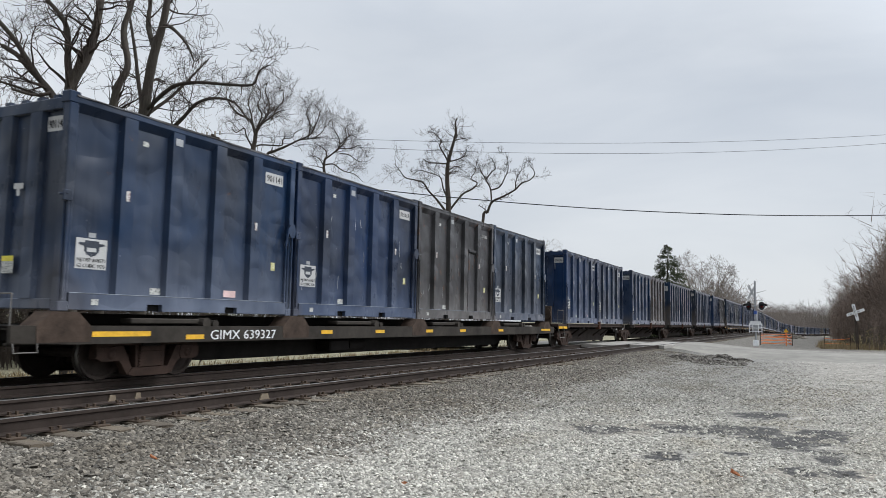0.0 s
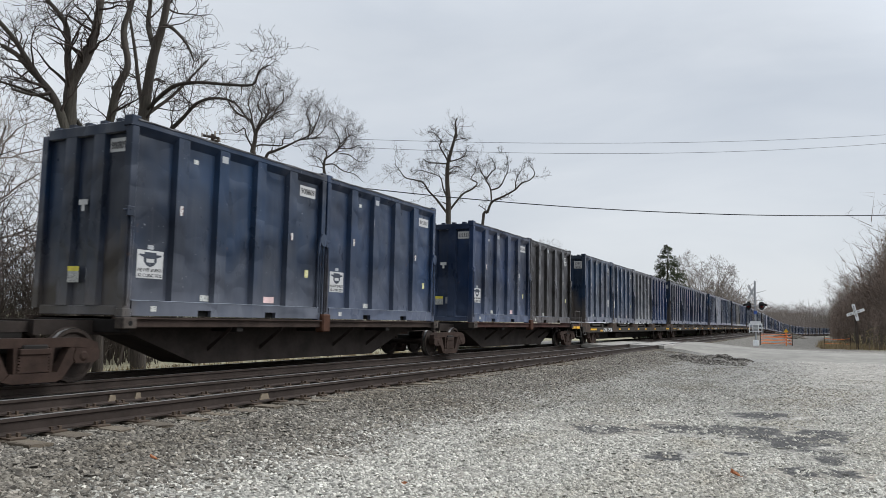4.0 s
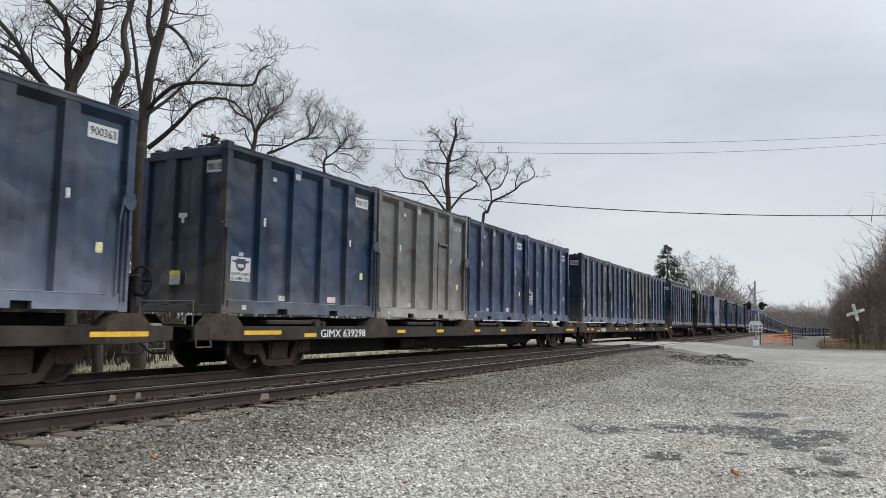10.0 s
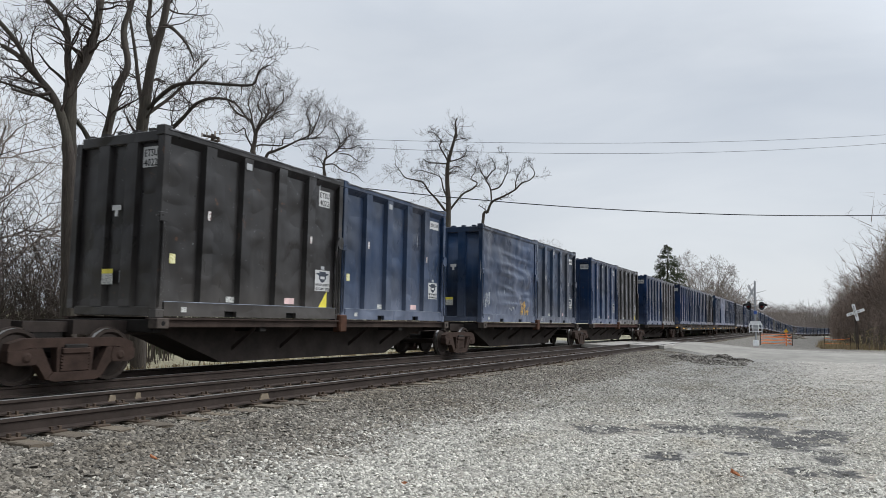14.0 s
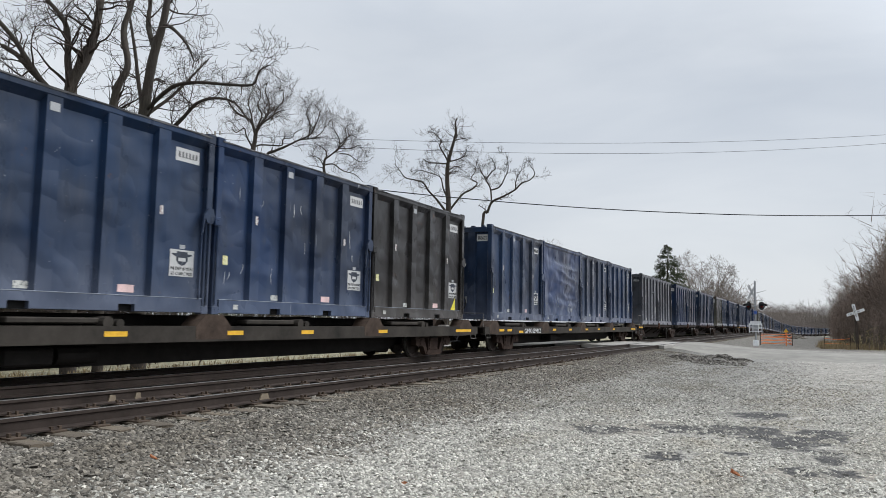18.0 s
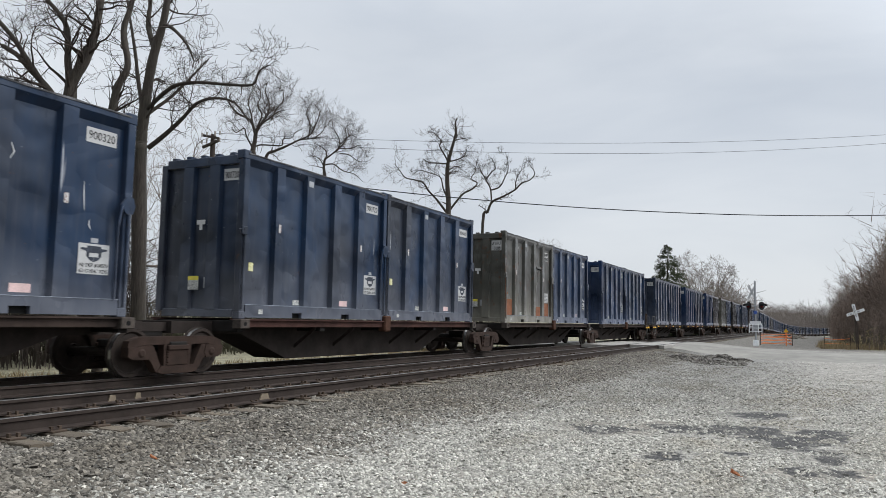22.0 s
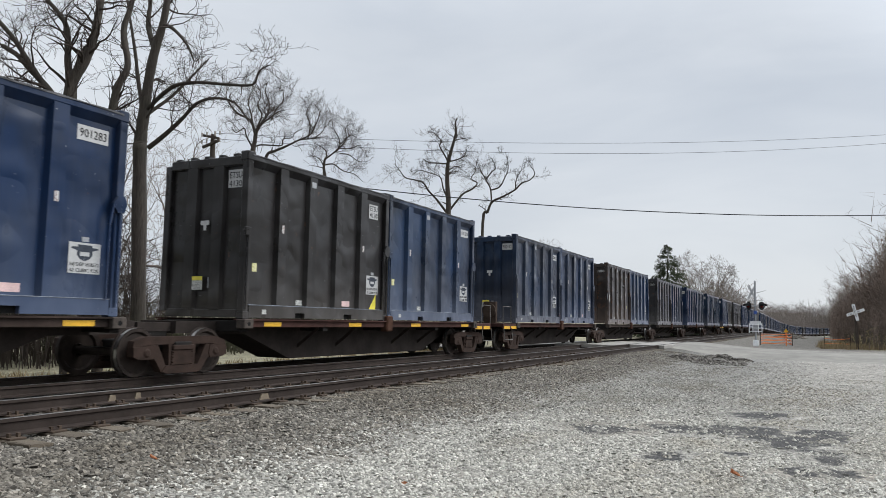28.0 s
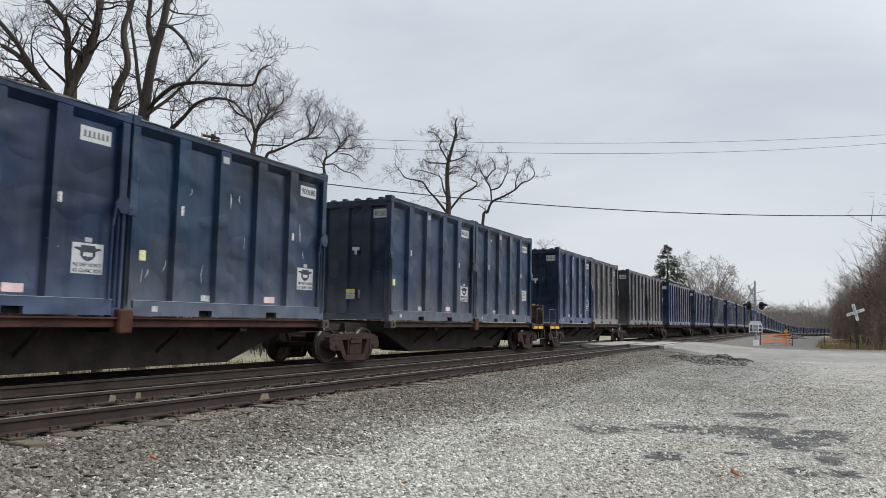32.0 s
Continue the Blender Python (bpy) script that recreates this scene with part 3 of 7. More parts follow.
def lie(x, y):
    return ground_z(x, y) + 0.035 * noise.noise((x * 0.35, y * 0.35, 1.0)) + 0.018 * noise.noise((x * 1.1, y * 1.1, 4.0))


def scatter(count, x0, x1, y0, y1, small, large, seed, keep=None, power=1.7):
    """Stones over a strip, denser towards x0."""
    rnd = np.random.RandomState(seed)
    rows = []
    while len(rows) < count:
        x = x0 + (x1 - x0) * rnd.rand() ** power
        y = rnd.uniform(y0, y1)
        if keep and not keep(x, y, rnd):
            continue
        rows.append((x, y, lie(x, y), small + (large - small) * rnd.rand() ** 1.8))
    return rows


def spread_out(count, r0, r1, a0, a1, full, small, large, seed, keep):
    """Stones over a sector of the lot, evenly out to full metres and thinner past that."""
    rnd = np.random.RandomState(seed)
    rows = []
    while len(rows) < count:
        r, a = math.sqrt(rnd.uniform(r0 * r0, r1 * r1)), radians(rnd.uniform(a0, a1))
        if rnd.rand() > (full / max(full, r)) ** 3:
            continue
        x, y = r * math.cos(a), r * math.sin(a)
        if not keep(x, y, rnd):
            continue
        rows.append((x, y, lie(x, y), small + (large - small) * rnd.rand() ** 1.8))
    return rows


def in_lot(x, y, rnd):
    if y > 5.2 + 0.5 * noise.noise((x * 0.6, 3.0, 1.0)) + rnd.normal() * 0.35:
        return False
    u, v = x + 0.45 * noise.noise((x * 1.5, y * 1.5, 7.0)), y + 0.3 * noise.noise((x * 1.5, y * 1.5, 12.0))
    wet = max(1.55 - math.hypot((u - cx) / rx, (v - cy) / ry) for cx, cy, rx, ry in DAMP)
    if wet > 0 and rnd.rand() < min(0.95, 1.7 * wet) * (1.0 if noise.noise((x * 2.6, y * 3.6, 2.0)) > -0.2 else 0.55):
        return False
    # towards the road the lot is rolled finer, with fewer loose stones
    return not (x > 13.5 and y < 2.5 and rnd.rand() < 0.5)


def on_shoulder(x, y, rnd):
    return y > 4.95 + 0.5 * noise.noise((x * 0.6, 3.0, 1.0)) + rnd.normal() * 0.35


def grey_share(x, y):
    """How much of the lot's stone is the finer grey kind: more towards the road and the track."""
    return min(1.0, max(0.0, (x - 10.5) / 6.0)) * 0.9 * min(1.0, max(0.15, (y + 0.8) / 3.0)) + min(0.6, max(0.0, (y - 2.6) / 3.4))


stones("limestone_gravel", "pale crushed limestone loose on the lot", M_limestone, spread_out(56000, 5.6, 26, -8, 60, 13.5, 0.020, 0.058, 3, lambda x, y, r: in_lot(x, y, r) and r.rand() > grey_share(x, y)) + scatter(2500, 5.4, -12, -6, 5.2, 0.02, 0.06, 13), 3)
stones("grey_gravel", "finer grey crushed stone over the back of the lot", M_lotstone, spread_out(44000, 5.6, 36, -8, 60, 19, 0.022, 0.055, 4, lambda x, y, r: in_lot(x, y, r) and r.rand() < grey_share(x, y)), 4)
stones("track_ballast", "grey crushed ballast stones along the track shoulder", M_ballast, scatter(44000, 3.4, 38, 4.2, 7.25, 0.03, 0.074, 5, on_shoulder, 1.5) + scatter(1500, 3.4, -12, 5.0, 6.95, 0.03, 0.07, 15), 5)
stones("crib_ballast", "grey ballast stones between the ties of the empty track", M_ballast, scatter(9000, 3.2, 30, 7.0, 10.6, 0.035, 0.08, 6), 6)


def gravel_heap():
    rnd = np.random.RandomState(8)
    rows = []
    for _ in range(2600):
        a, r = rnd.uniform(0, 6.283), rnd.rand() ** 0.6
        x, y = 34.2 + 3.0 * r * math.cos(a) + 0.5 * math.sin(3 * a), 3.9 + 1.5 * r * math.sin(a) + 0.3 * math.cos(4 * a)
        h = 0.36 * (1 - r ** 1.5) * (0.5 + 1.1 * noise.noise((x * 0.8, y * 0.8, 3)))
        rows.append((x, y, ground_z(x, y) + max(0, h) + 0.02, rnd.uniform(0.04, 0.12)))
    stones("gravel_heap", "low heap of dark grey crushed stone by the crossing road", M_heap, rows, 8)


gravel_heap()


# ------------------------------------------------------------------ tracks
def rail_mesh(y, ztop, s0, s1):
    prof = [(-0.036, 0), (0.036, 0), (0.036, -0.035), (0.012, -0.05), (0.010, -0.135), (0.07, -0.155), (0.07, -0.172), (-0.07, -0.172), (-0.07, -0.155), (-0.010, -0.135), (-0.012, -0.05), (-0.036, -0.035)]
    ss = [s0] + [s for s in range(-30, 560, 10) if s0 < s < s1] + [s1]
    verts, faces, n = [], [], len(prof)
    for s in ss:
        for py, pz in prof:
            verts.append((s, y + py + swing(s), ztop + pz + fall(s)))
    for i in range(len(ss) - 1):
        for j in range(n):
            k = (j + 1) % n
            faces.append((i * n + j, i * n + k, (i + 1) * n + k, (i + 1) * n + j))
    faces.append(list(range(n))[::-1])
    return raw("rail", verts, faces)


def head_mesh(y, ztop, s0, s1):
    ss = [s0] + [s for s in range(-30, 560, 10) if s0 < s < s1] + [s1]
    verts, faces = [], []
    for s in ss:
        for py, pz in ((-0.030, 0.0005), (-0.026, 0.0035), (0.026, 0.0035), (0.030, 0.0005)):
            verts.append((s, y + py + swing(s), ztop + pz + fall(s)))
    for i in range(len(ss) - 1):
        for j in range(3):
            faces.append((i * 4 + j, i * 4 + j + 1, (i + 1) * 4 + j + 1, (i + 1) * 4 + j))
    return raw("rail_head", verts, faces)


def track(name, label, yc, ztop, s1):
    t = thing(name, label, "railway track", "railway tracks")
    t["kind"] = "structure"
    for side in (-1, 1):
        r = link("rail", rail_mesh(yc + side * 0.7525, ztop, -40, s1), M_rail, t)
        link("running_surface", head_mesh(yc + side * 0.7525, ztop, -40, s1), M_railtop, r, "polished steel running surface")
    return t


near_track = track("track_near", "empty railway track with weathered timber ties", Y_NEAR, Z_NEAR, 420)
far_track = track("track_far", "railway track that carries the moving freight train", Y_FAR, Z_FAR, 555)


def tie_mesh(seed):
    rnd = random.Random(seed)
    bm = bmesh.new()
    box(bm, -0.115, 0.115, -1.3, 1.3, -0.17, 0.0, 0.012)
    for v in bm.verts:
        v.co += Vector((rnd.uniform(-0.008, 0.008), rnd.uniform(-0.03, 0.03), rnd.uniform(-0.006, 0.006)))
    return mesh_of("tie", bm)


TIES = [tie_mesh(i) for i in range(5)]


def plate_mesh():
    bm = bmesh.new()
    box(bm, -0.09, 0.09, -0.18, 0.18, 0.0, 0.022, 0.004)
    for y in (-0.1, 0.1):
        for x in (-0.05, 0.05):
            box(bm, x - 0.014, x + 0.014, y - 0.02, y + 0.02, 0.02, 0.062)
    return mesh_of("tie_plate", bm)


PLATE = plate_mesh()
trnd = random.Random(21)
for i in range(-6, 205):
    s = 5.0 + 0.53 * i
    if 39.5 < s < 49.5:
        continue
    m = pose(s + trnd.uniform(-0.03, 0.03), Y_NEAR + trnd.uniform(-0.07, 0.07), Z_NEAR - 0.193 + fall(s), 0, trnd.uniform(-1, 1), trnd.uniform(-1.5, 1.5))
    tie = link("tie", TIES[i % 5], M_tie, near_track, "", m)
    if s < 30:
        for side in (-1, 1):
            link("tie_plate", PLATE, M_plate, tie, "", pose(0, side * 0.7525, 0.0))


def far_ties():
    verts, faces = [], []
    rnd = random.Random(5)
    for i in range(-10, 700):
        s = 0.3 + 0.55 * i
        if 39.5 < s < 49.5:
            continue
        for yc, zt in ((Y_FAR, Z_FAR),) + (((Y_NEAR, Z_NEAR),) if s > 113 else ()):
            k = len(verts)
            for dx in (-0.11, 0.11):
                for dy in (-1.3, 1.3):
                    for dz in (-0.17, 0):
                        verts.append((s + dx, yc + dy + swing(s) + rnd.uniform(-0.05, 0.05), zt - 0.193 + dz + fall(s)))
            faces += [tuple(k + j for j in q) for q in ((0, 1, 3, 2), (4, 6, 7, 5), (0, 4, 5, 1), (2, 3, 7, 6), (1, 5, 7, 3))]
    ob = link("tie_row", raw("tie_row", verts, faces), M_tie, far_track)
    ob["kind"] = "stuff"


far_ties()


def rail_marks():
    # pale muddy marks on the rail webs, built as thin plates
    for s, y, w in ((8.97, Y_NEAR - 0.7525, 0.2), (8.0, Y_NEAR + 0.7525, 0.10), (7.55, Y_NEAR + 0.7525, 0.12), (5.9, Y_FAR - 0.7525, 0.14)):
        z = (Z_NEAR if y < 10 else Z_FAR)
        bm = bmesh.new()
        prism(bm, [(-w * 0.6, -0.165), (w * 0.7, -0.16), (w * 0.5, -0.11), (w * 0.42, -0.06), (-w * 0.3, -0.055), (-w * 0.45, -0.12)], -0.032, -0.013)
        part("joint_bar", bm, M_railmark, near_track if y < 10 else far_track, "pale muddy joint bar", pose(s, y, z))


rail_marks()


# ------------------------------------------------------------------ crossing road
def road():
    verts, faces = [], []
    for y in np.arange(-70, 7.01, 0.5):
        near, far = 39.2 + 0.55 * max(0, y), 50.8 + 0.2 * max(0, y)
        near -= 0.09 * max(0, -y - 3)
        for k in range(9):
            x = near + (far - near) * k / 8
            zz = ground_z(x, y)
            z = max(zz, np.interp(y, (-10, 3, 6.9), (0.03, 0.20, 0.49))) + 0.02 + 0.02 * noise.noise((x * 0.3, y * 0.3, 9))
            if k in (0, 8):
                x += -1.6 if k == 0 else 1.6
                z = ground_z(x, y) - 0.06
            verts.append((x, y, z))
    n = len(np.arange(-70, 7.01, 0.5))
    for i in range(n - 1):
        for k in range(8):
            a = i * 9 + k
            faces.append((a, a + 1, a + 10, a + 9))
    ob = link("road", raw("road", verts, faces, True), M_road)
    tagged(ob, "pale dusty road leading up to the level crossing", "road", kind="structure")
    # panels between and beside the rails
    for y0, y1, z in ((6.95, 7.24, 0.49), (7.44, 8.72, 0.495), (8.94, 11.3, 0.44), (11.53, 12.8, 0.395), (13.03, 15.5, 0.37)):
        t = thing("crossing_panel", "worn pale concrete panel between the rails of the crossing", "crossing panel", "crossing panels")
        t["kind"] = "structure"
        for k in range(4):
            bm = bmesh.new()
            box(bm, 40.0 + k * 2.3, 42.28 + k * 2.3, y0, y1, z - 0.18, z, 0.01)
            part("panel", bm, M_panel, t)
    verts = [(40 + 9.2 * a, y, z) for y, z in ((15.5, 0.37), (22, -0.15), (60, 0.0)) for a in (0, 1)]
    ob = link("road_beyond", raw("road_beyond", verts, [(0, 1, 3, 2), (2, 3, 5, 4)]), M_road)
    tagged(ob, "pale road continuing beyond the tracks", "road", kind="structure")


road()


# ------------------------------------------------------------------ bare trees
class Wood:
    """Collects tapered tubes and turns them into meshes."""

    def __init__(self, seed, fine=0.006):
        self.rnd = random.Random(seed)
        self.v, self.f, self.fine, self.crown = {}, {}, fine, None

    def tube(self, key, pts, radii, n):
        v, f = self.v.setdefault(key, []), self.f.setdefault(key, [])
        base = len(v)
        for i, (p, r) in enumerate(zip(pts, radii)):
            d = (pts[min(i + 1, len(pts) - 1)] - pts[max(i - 1, 0)])
            d = d.normalized() if d.length > 1e-6 else Vector((0, 0, 1))
            u = d.cross(Vector((0.31, 0.85, 0.42))).normalized()
            w = d.cross(u)
            for k in range(n):
                a = 2 * math.pi * k / n
                q = p + (u * math.cos(a) + w * math.sin(a)) * r
                v.append((q.x, q.y, q.z))
        for i in range(len(pts) - 1):
            for k in range(n):
                j = (k + 1) % n
                f.append((base + i * n + k, base + i * n + j, base + (i + 1) * n + j, base + (i + 1) * n + k))

    def spike(self, key, a, b_, r):
        """A short twig: three sides drawn out to a point."""
        v, f = self.v.setdefault(key, []), self.f.setdefault(key, [])
        k = len(v)
        d = (b_ - a).normalized()
        u = d.cross(Vector((0.31, 0.85, 0.42))).normalized() * r
        w = d.cross(u)
        for q in (a + u, a - u * 0.5 + w * 0.87, a - u * 0.5 - w * 0.87, b_):
            v.append((q.x, q.y, q.z))
        f += [(k, k + 1, k + 3), (k + 1, k + 2, k + 3), (k + 2, k, k + 3)]

    def grow(self, p, d, length, r, level, top, wander=0.21, lift=0.04, kids=(3, 5), spread=(25, 58)):
        """One crooked branch from p along d, and its children; level counts down to twigs at 0."""
        rnd = self.rnd
        steps = (4, 6, 8, 9)[min(level, 3)]
        pts, radii = [p.copy()], [r]
        d = d.normalized()
        q = p.copy()
        bow = Vector((rnd.gauss(0, 1), rnd.gauss(0, 1), rnd.gauss(0, 1))) * wander * 0.45
        for i in range(steps):
            # a steady bow with a kink at each joint
            d = (d + bow + Vector((rnd.gauss(0, wander), rnd.gauss(0, wander), rnd.gauss(0, wander) + lift))).normalized()
            q = q + d * (length / steps)
            pts.append(q.copy())
            radii.append(max(self.fine * 0.7, r * (1 - 0.85 * (i + 1) / steps)))
            if self.crown:
                c, rx, rz = self.crown
                if ((q.x - c.x) ** 2 + (q.y - c.y) ** 2) / rx ** 2 + (q.z - c.z) ** 2 / rz ** 2 > rnd.uniform(0.8, 1.1) and (q - c).dot(d) > 0:
                    break
        steps = len(pts) - 1
        key = "branch_mass" if level > 0 else "twig_mass"
        self.tube(key, pts, radii, 6 if r > 0.07 else (4 if r > 0.02 else 3))
        if level <= 0:
            return
        n = rnd.randint(*kids)
        turn = rnd.uniform(0, 6.283)
        for k in range(n):
            t = min(1.0, 0.25 + 0.75 * (k + rnd.random()) / n)
            i = min(int(t * steps), steps - 1)
            a = pts[i].lerp(pts[i + 1], t * steps - i)
            along = (pts[i + 1] - pts[i]).normalized()
            side = along.orthogonal().normalized()
            side.rotate(Matrix.Rotation(turn + 2.6 * k + rnd.uniform(-0.7, 0.7), 3, along))
            ang = radians(rnd.uniform(*spread))
            nd = along * math.cos(ang) + side * math.sin(ang)
            self.grow(a, nd, length * rnd.uniform(0.45, 0.78) * (1.15 - 0.45 * t), max(self.fine, radii[i] * rnd.uniform(0.45, 0.7)), level - 1, top, wander, lift, kids, spread)

    def limb(self, pts, r0, r1, key, level, kids, length, n=8, wander=0.21, start=0.2, lift=0.04, stout=0.36):
        """A limb along given bends, with growth along it."""
        rnd = self.rnd
        fine, radii = [], []
        for i in range(len(pts) - 1):
            for k in range(4):
                t = k / 4
                a = pts[max(i - 1, 0)]
                b_, c, e = pts[i], pts[i + 1], pts[min(i + 2, len(pts) - 1)]
                fine.append(0.5 * ((2 * b_) + (c - a) * t + (2 * a - 5 * b_ + 4 * c - e) * t * t + (3 * b_ - a - 3 * c + e) * t ** 3))
        fine.append(pts[-1].copy())
        m = len(fine)
        for i in range(m):
            radii.append((r0 + (r1 - r0) * i / (m - 1)) * rnd.uniform(0.93, 1.07))
        self.tube(key, fine, radii, n)
        for _ in range(kids):
            i = int(rnd.uniform(start, 1.0) * (m - 1))
            along = (fine[min(i + 1, m - 1)] - fine[max(i - 1, 0)]).normalized()
            side = along.orthogonal().normalized()
            side.rotate(Matrix.Rotation(rnd.uniform(0, 6.283), 3, along))
            ang = radians(rnd.uniform(30, 70))
            self.grow(fine[i], along * math.cos(ang) + side * math.sin(ang), length * rnd.uniform(0.55, 1.1), min(0.14 * stout, max(0.007, radii[i] * stout)), level, level + 1, wander, lift)

    def done(self, t, trunk_mat, twig_mat):
        for key, verts in self.v.items():
            ob = link(key, raw(key, verts, self.f[key], True), twig_mat if key in ("twig_mass", "branch_mass") else trunk_mat, t)
            if key in ("twig_mass", "branch_mass"):
                ob["kind"] = "stuff"


ACROSS = Vector((math.sin(YAW), -math.cos(YAW), 0))
DEEP = Vector((math.cos(YAW), math.sin(YAW), 0))


def tree_by_bends(label, base, limbs, seed, twig_mat=None, group="bare trees by the line", fine=0.007, wander=0.21, lift=0.04, stout=0.36, many=1.0, longer=1.0):
    """limbs: (bends as steps across, deep and up from the base, first radius, last radius, growth level, branches, their length)."""
    t = thing("bare_tree", label, "tree", group, pose(*base))
    w = Wood(seed, fine)
    for i, (bends, r0, r1, level, kids, length) in enumerate(limbs):
        pts = [ACROSS * a + DEEP * d + Vector((0, 0, h)) for a, d, h in bends]
        w.limb(pts, r0, r1, "trunk" if i == 0 else "limb", level, round(kids * many), length * longer, 9 if i == 0 else 7, wander, lift=lift, stout=stout)
    w.done(t, M_bark, twig_mat or M_twig)
    return t


tree_by_bends("tall bare tree forking above the train, rough brown bark", (14.94, 19.3, -0.3), [
    (((0, 0, 0), (-0.29, 0, 5.58), (-0.41, 0, 6.93), (-0.47, 0, 8.3), (-0.4, 0, 8.82), (-0.1, 0, 9.38), (0.11, 0, 10.04), (0.18, 0.1, 10.92), (0.21, 0.2, 11.98), (0.21, 0.3, 13.95), (0.4, 0.4, 16.5)), 0.24, 0.05, 2, 16, 2.0),
    (((-0.48, 0, 8.47), (-0.61, 0, 9.51), (-0.7, 0, 10.38), (-0.97, -0.1, 10.86), (-1.41, -0.2, 11.33), (-1.89, -0.3, 12.03)), 0.11, 0.04, 2, 12, 1.7),
    (((-0.35, 0, 9.17), (-0.29, 0.2, 9.77), (-0.11, 0.3, 10.04)), 0.06, 0.03, 1, 4, 0.9),
], 3)
tree_by_bends("leaning bare tree with limbs arching outward", (14.78, 19.0, -0.3), [
    (((0, 0, 0), (-0.32, 0, 5.53), (-0.55, 0, 7.03), (-0.93, 0, 8.04), (-1.38, 0, 8.63), (-1.85, 0.1, 9.08), (-2.31, 0.2, 9.52), (-2.87, 0.4, 9.85)), 0.15, 0.06, 2, 10, 1.6),
    (((-1.31, 0, 8.54), (-1.65, -0.2, 9.08), (-2.03, -0.4, 9.73), (-2.5, -0.6, 10.31), (-3.03, -0.8, 10.92)), 0.09, 0.05, 2, 9, 1.6),
    (((-0.93, -0.3, 8.2), (-1.31, -0.5, 8.08), (-1.79, -0.8, 8.15)), 0.06, 0.03, 2, 6, 1.2),
], 5)
tree_by_bends("slender bare tree with a crooked trunk", (15.7, 19.0, -0.3), [
    (((0, 0, 0), (-0.3, 0, 5.69), (-0.28, 0, 6.38), (-0.2, 0, 7.08), (-0.05, 0, 7.97), (0.08, 0, 8.77), (0.35, 0, 9.45), (0.11, 0.1, 10.55), (0.24, 0.2, 11.37), (0.37, 0.3, 12.62), (0.31, 0.4, 14.27)), 0.17, 0.06, 2, 13, 1.7),
    (((-0.49, 0, 6.2), (-0.64, -0.1, 7.07), (-1.02, -0.3, 7.67), (-1.66, -0.5, 8.14), (-2.45, -0.8, 8.44), (-3.07, -1.0, 8.6)), 0.085, 0.03, 2, 9, 1.2),
], 7)
tree_by_bends("large bare tree with a limb sweeping out over the train", (17.45, 19.3, -0.3), [
    (((0, 0, 0), (-0.31, 0, 6.56), (-0.34, 0, 7.5), (-0.29, 0, 8.21), (-0.19, 0, 9.39), (-0.06, 0, 10.39), (0.18, 0, 11.41), (0.29, 0, 12.29), (0.34, 0.1, 13.46), (0.4, 0.3, 16.5)), 0.25, 0.06, 2, 13, 2.0),
    (((-0.28, 0, 8.44), (0.71, -0.4, 9.17), (1.67, -0.8, 9.24), (2.71, -1, 9.13), (3.56, -1.2, 9.08), (3.76, -1.3, 9.47), (4.08, -1.4, 9.64)), 0.075, 0.02, 2, 14, 1.3),
    (((0.18, 0, 11.41), (0.58, -0.2, 11.24), (1.14, -0.4, 10.66), (1.45, -0.5, 10.05)), 0.08, 0.025, 2, 9, 1.2),
    (((-0.26, 0, 8.33), (0.39, 0.5, 9.13), (0.95, 0.8, 9.94), (1.38, 1.2, 10.72)), 0.07, 0.02, 2, 10, 1.4),
    (((0.01, -0.2, 7.23), (0.54, -0.3, 7.63), (1.13, -0.5, 8.09), (1.67, -0.7, 8.58), (2.3, -0.9, 8.71), (2.96, -1, 8.55), (3.46, -1.1, 7.93)), 0.085, 0.02, 2, 12, 1.3),
    (((-0.01, 0, 10.5), (-0.42, 0.3, 11.52), (-0.48, 0.5, 12.49), (-0.84, 0.7, 13.78)), 0.11, 0.04, 2, 9, 1.7),
    (((-0.31, 0, 8.53), (-0.66, 0.3, 9.67), (-0.82, 0.4, 10.48), (-1.08, 0.5, 11.59), (-1.31, 0.6, 12.52)), 0.08, 0.03, 2, 9, 1.4),
], 9)


def bare_tree(label, base, height, r, seed, spread=0.55, limbs=9, level=2, mat=None, bark_mat=None, name="bare_tree", group="bare trees by the line", fork=0.3, stem=0.8, fan=0.0, kids=(5, 8), fine=0.009):
    t = thing(name, label, "tree", group, pose(*base))
    w = Wood(seed, fine)
    rnd = w.rnd
    pts = [Vector((0, 0, 0))]
    for i in range(1, 6):
        pts.append(Vector((rnd.gauss(0, 0.02) * height, rnd.gauss(0, 0.02) * height, height * stem * i / 5)))
    w.limb(pts, r, r * 0.2, "trunk", 1, 5, height * 0.16, 7)
    for k in range(limbs):
        t_ = fork + (0.95 - fork) * (k + rnd.random()) / limbs
        i = min(int(t_ * 5), 4)
        p = pts[i].lerp(pts[i + 1], t_ * 5 - i)
        a = k * 2.4 + rnd.uniform(-0.5, 0.5)
        up = rnd.uniform(0.35, 0.9) + 0.5 * t_ + fan * rnd.uniform(0.2, 1.6)
        d = Vector((math.cos(a), math.sin(a), up))
        w.grow(p, d, height * spread * (1.1 - 0.6 * t_ * (0 if fan else 1)), r * (0.62 - 0.4 * t_), level, level + 1, 0.24, 0.06, kids)
    w.done(t, bark_mat or M_bark, mat or M_twig)
    return t


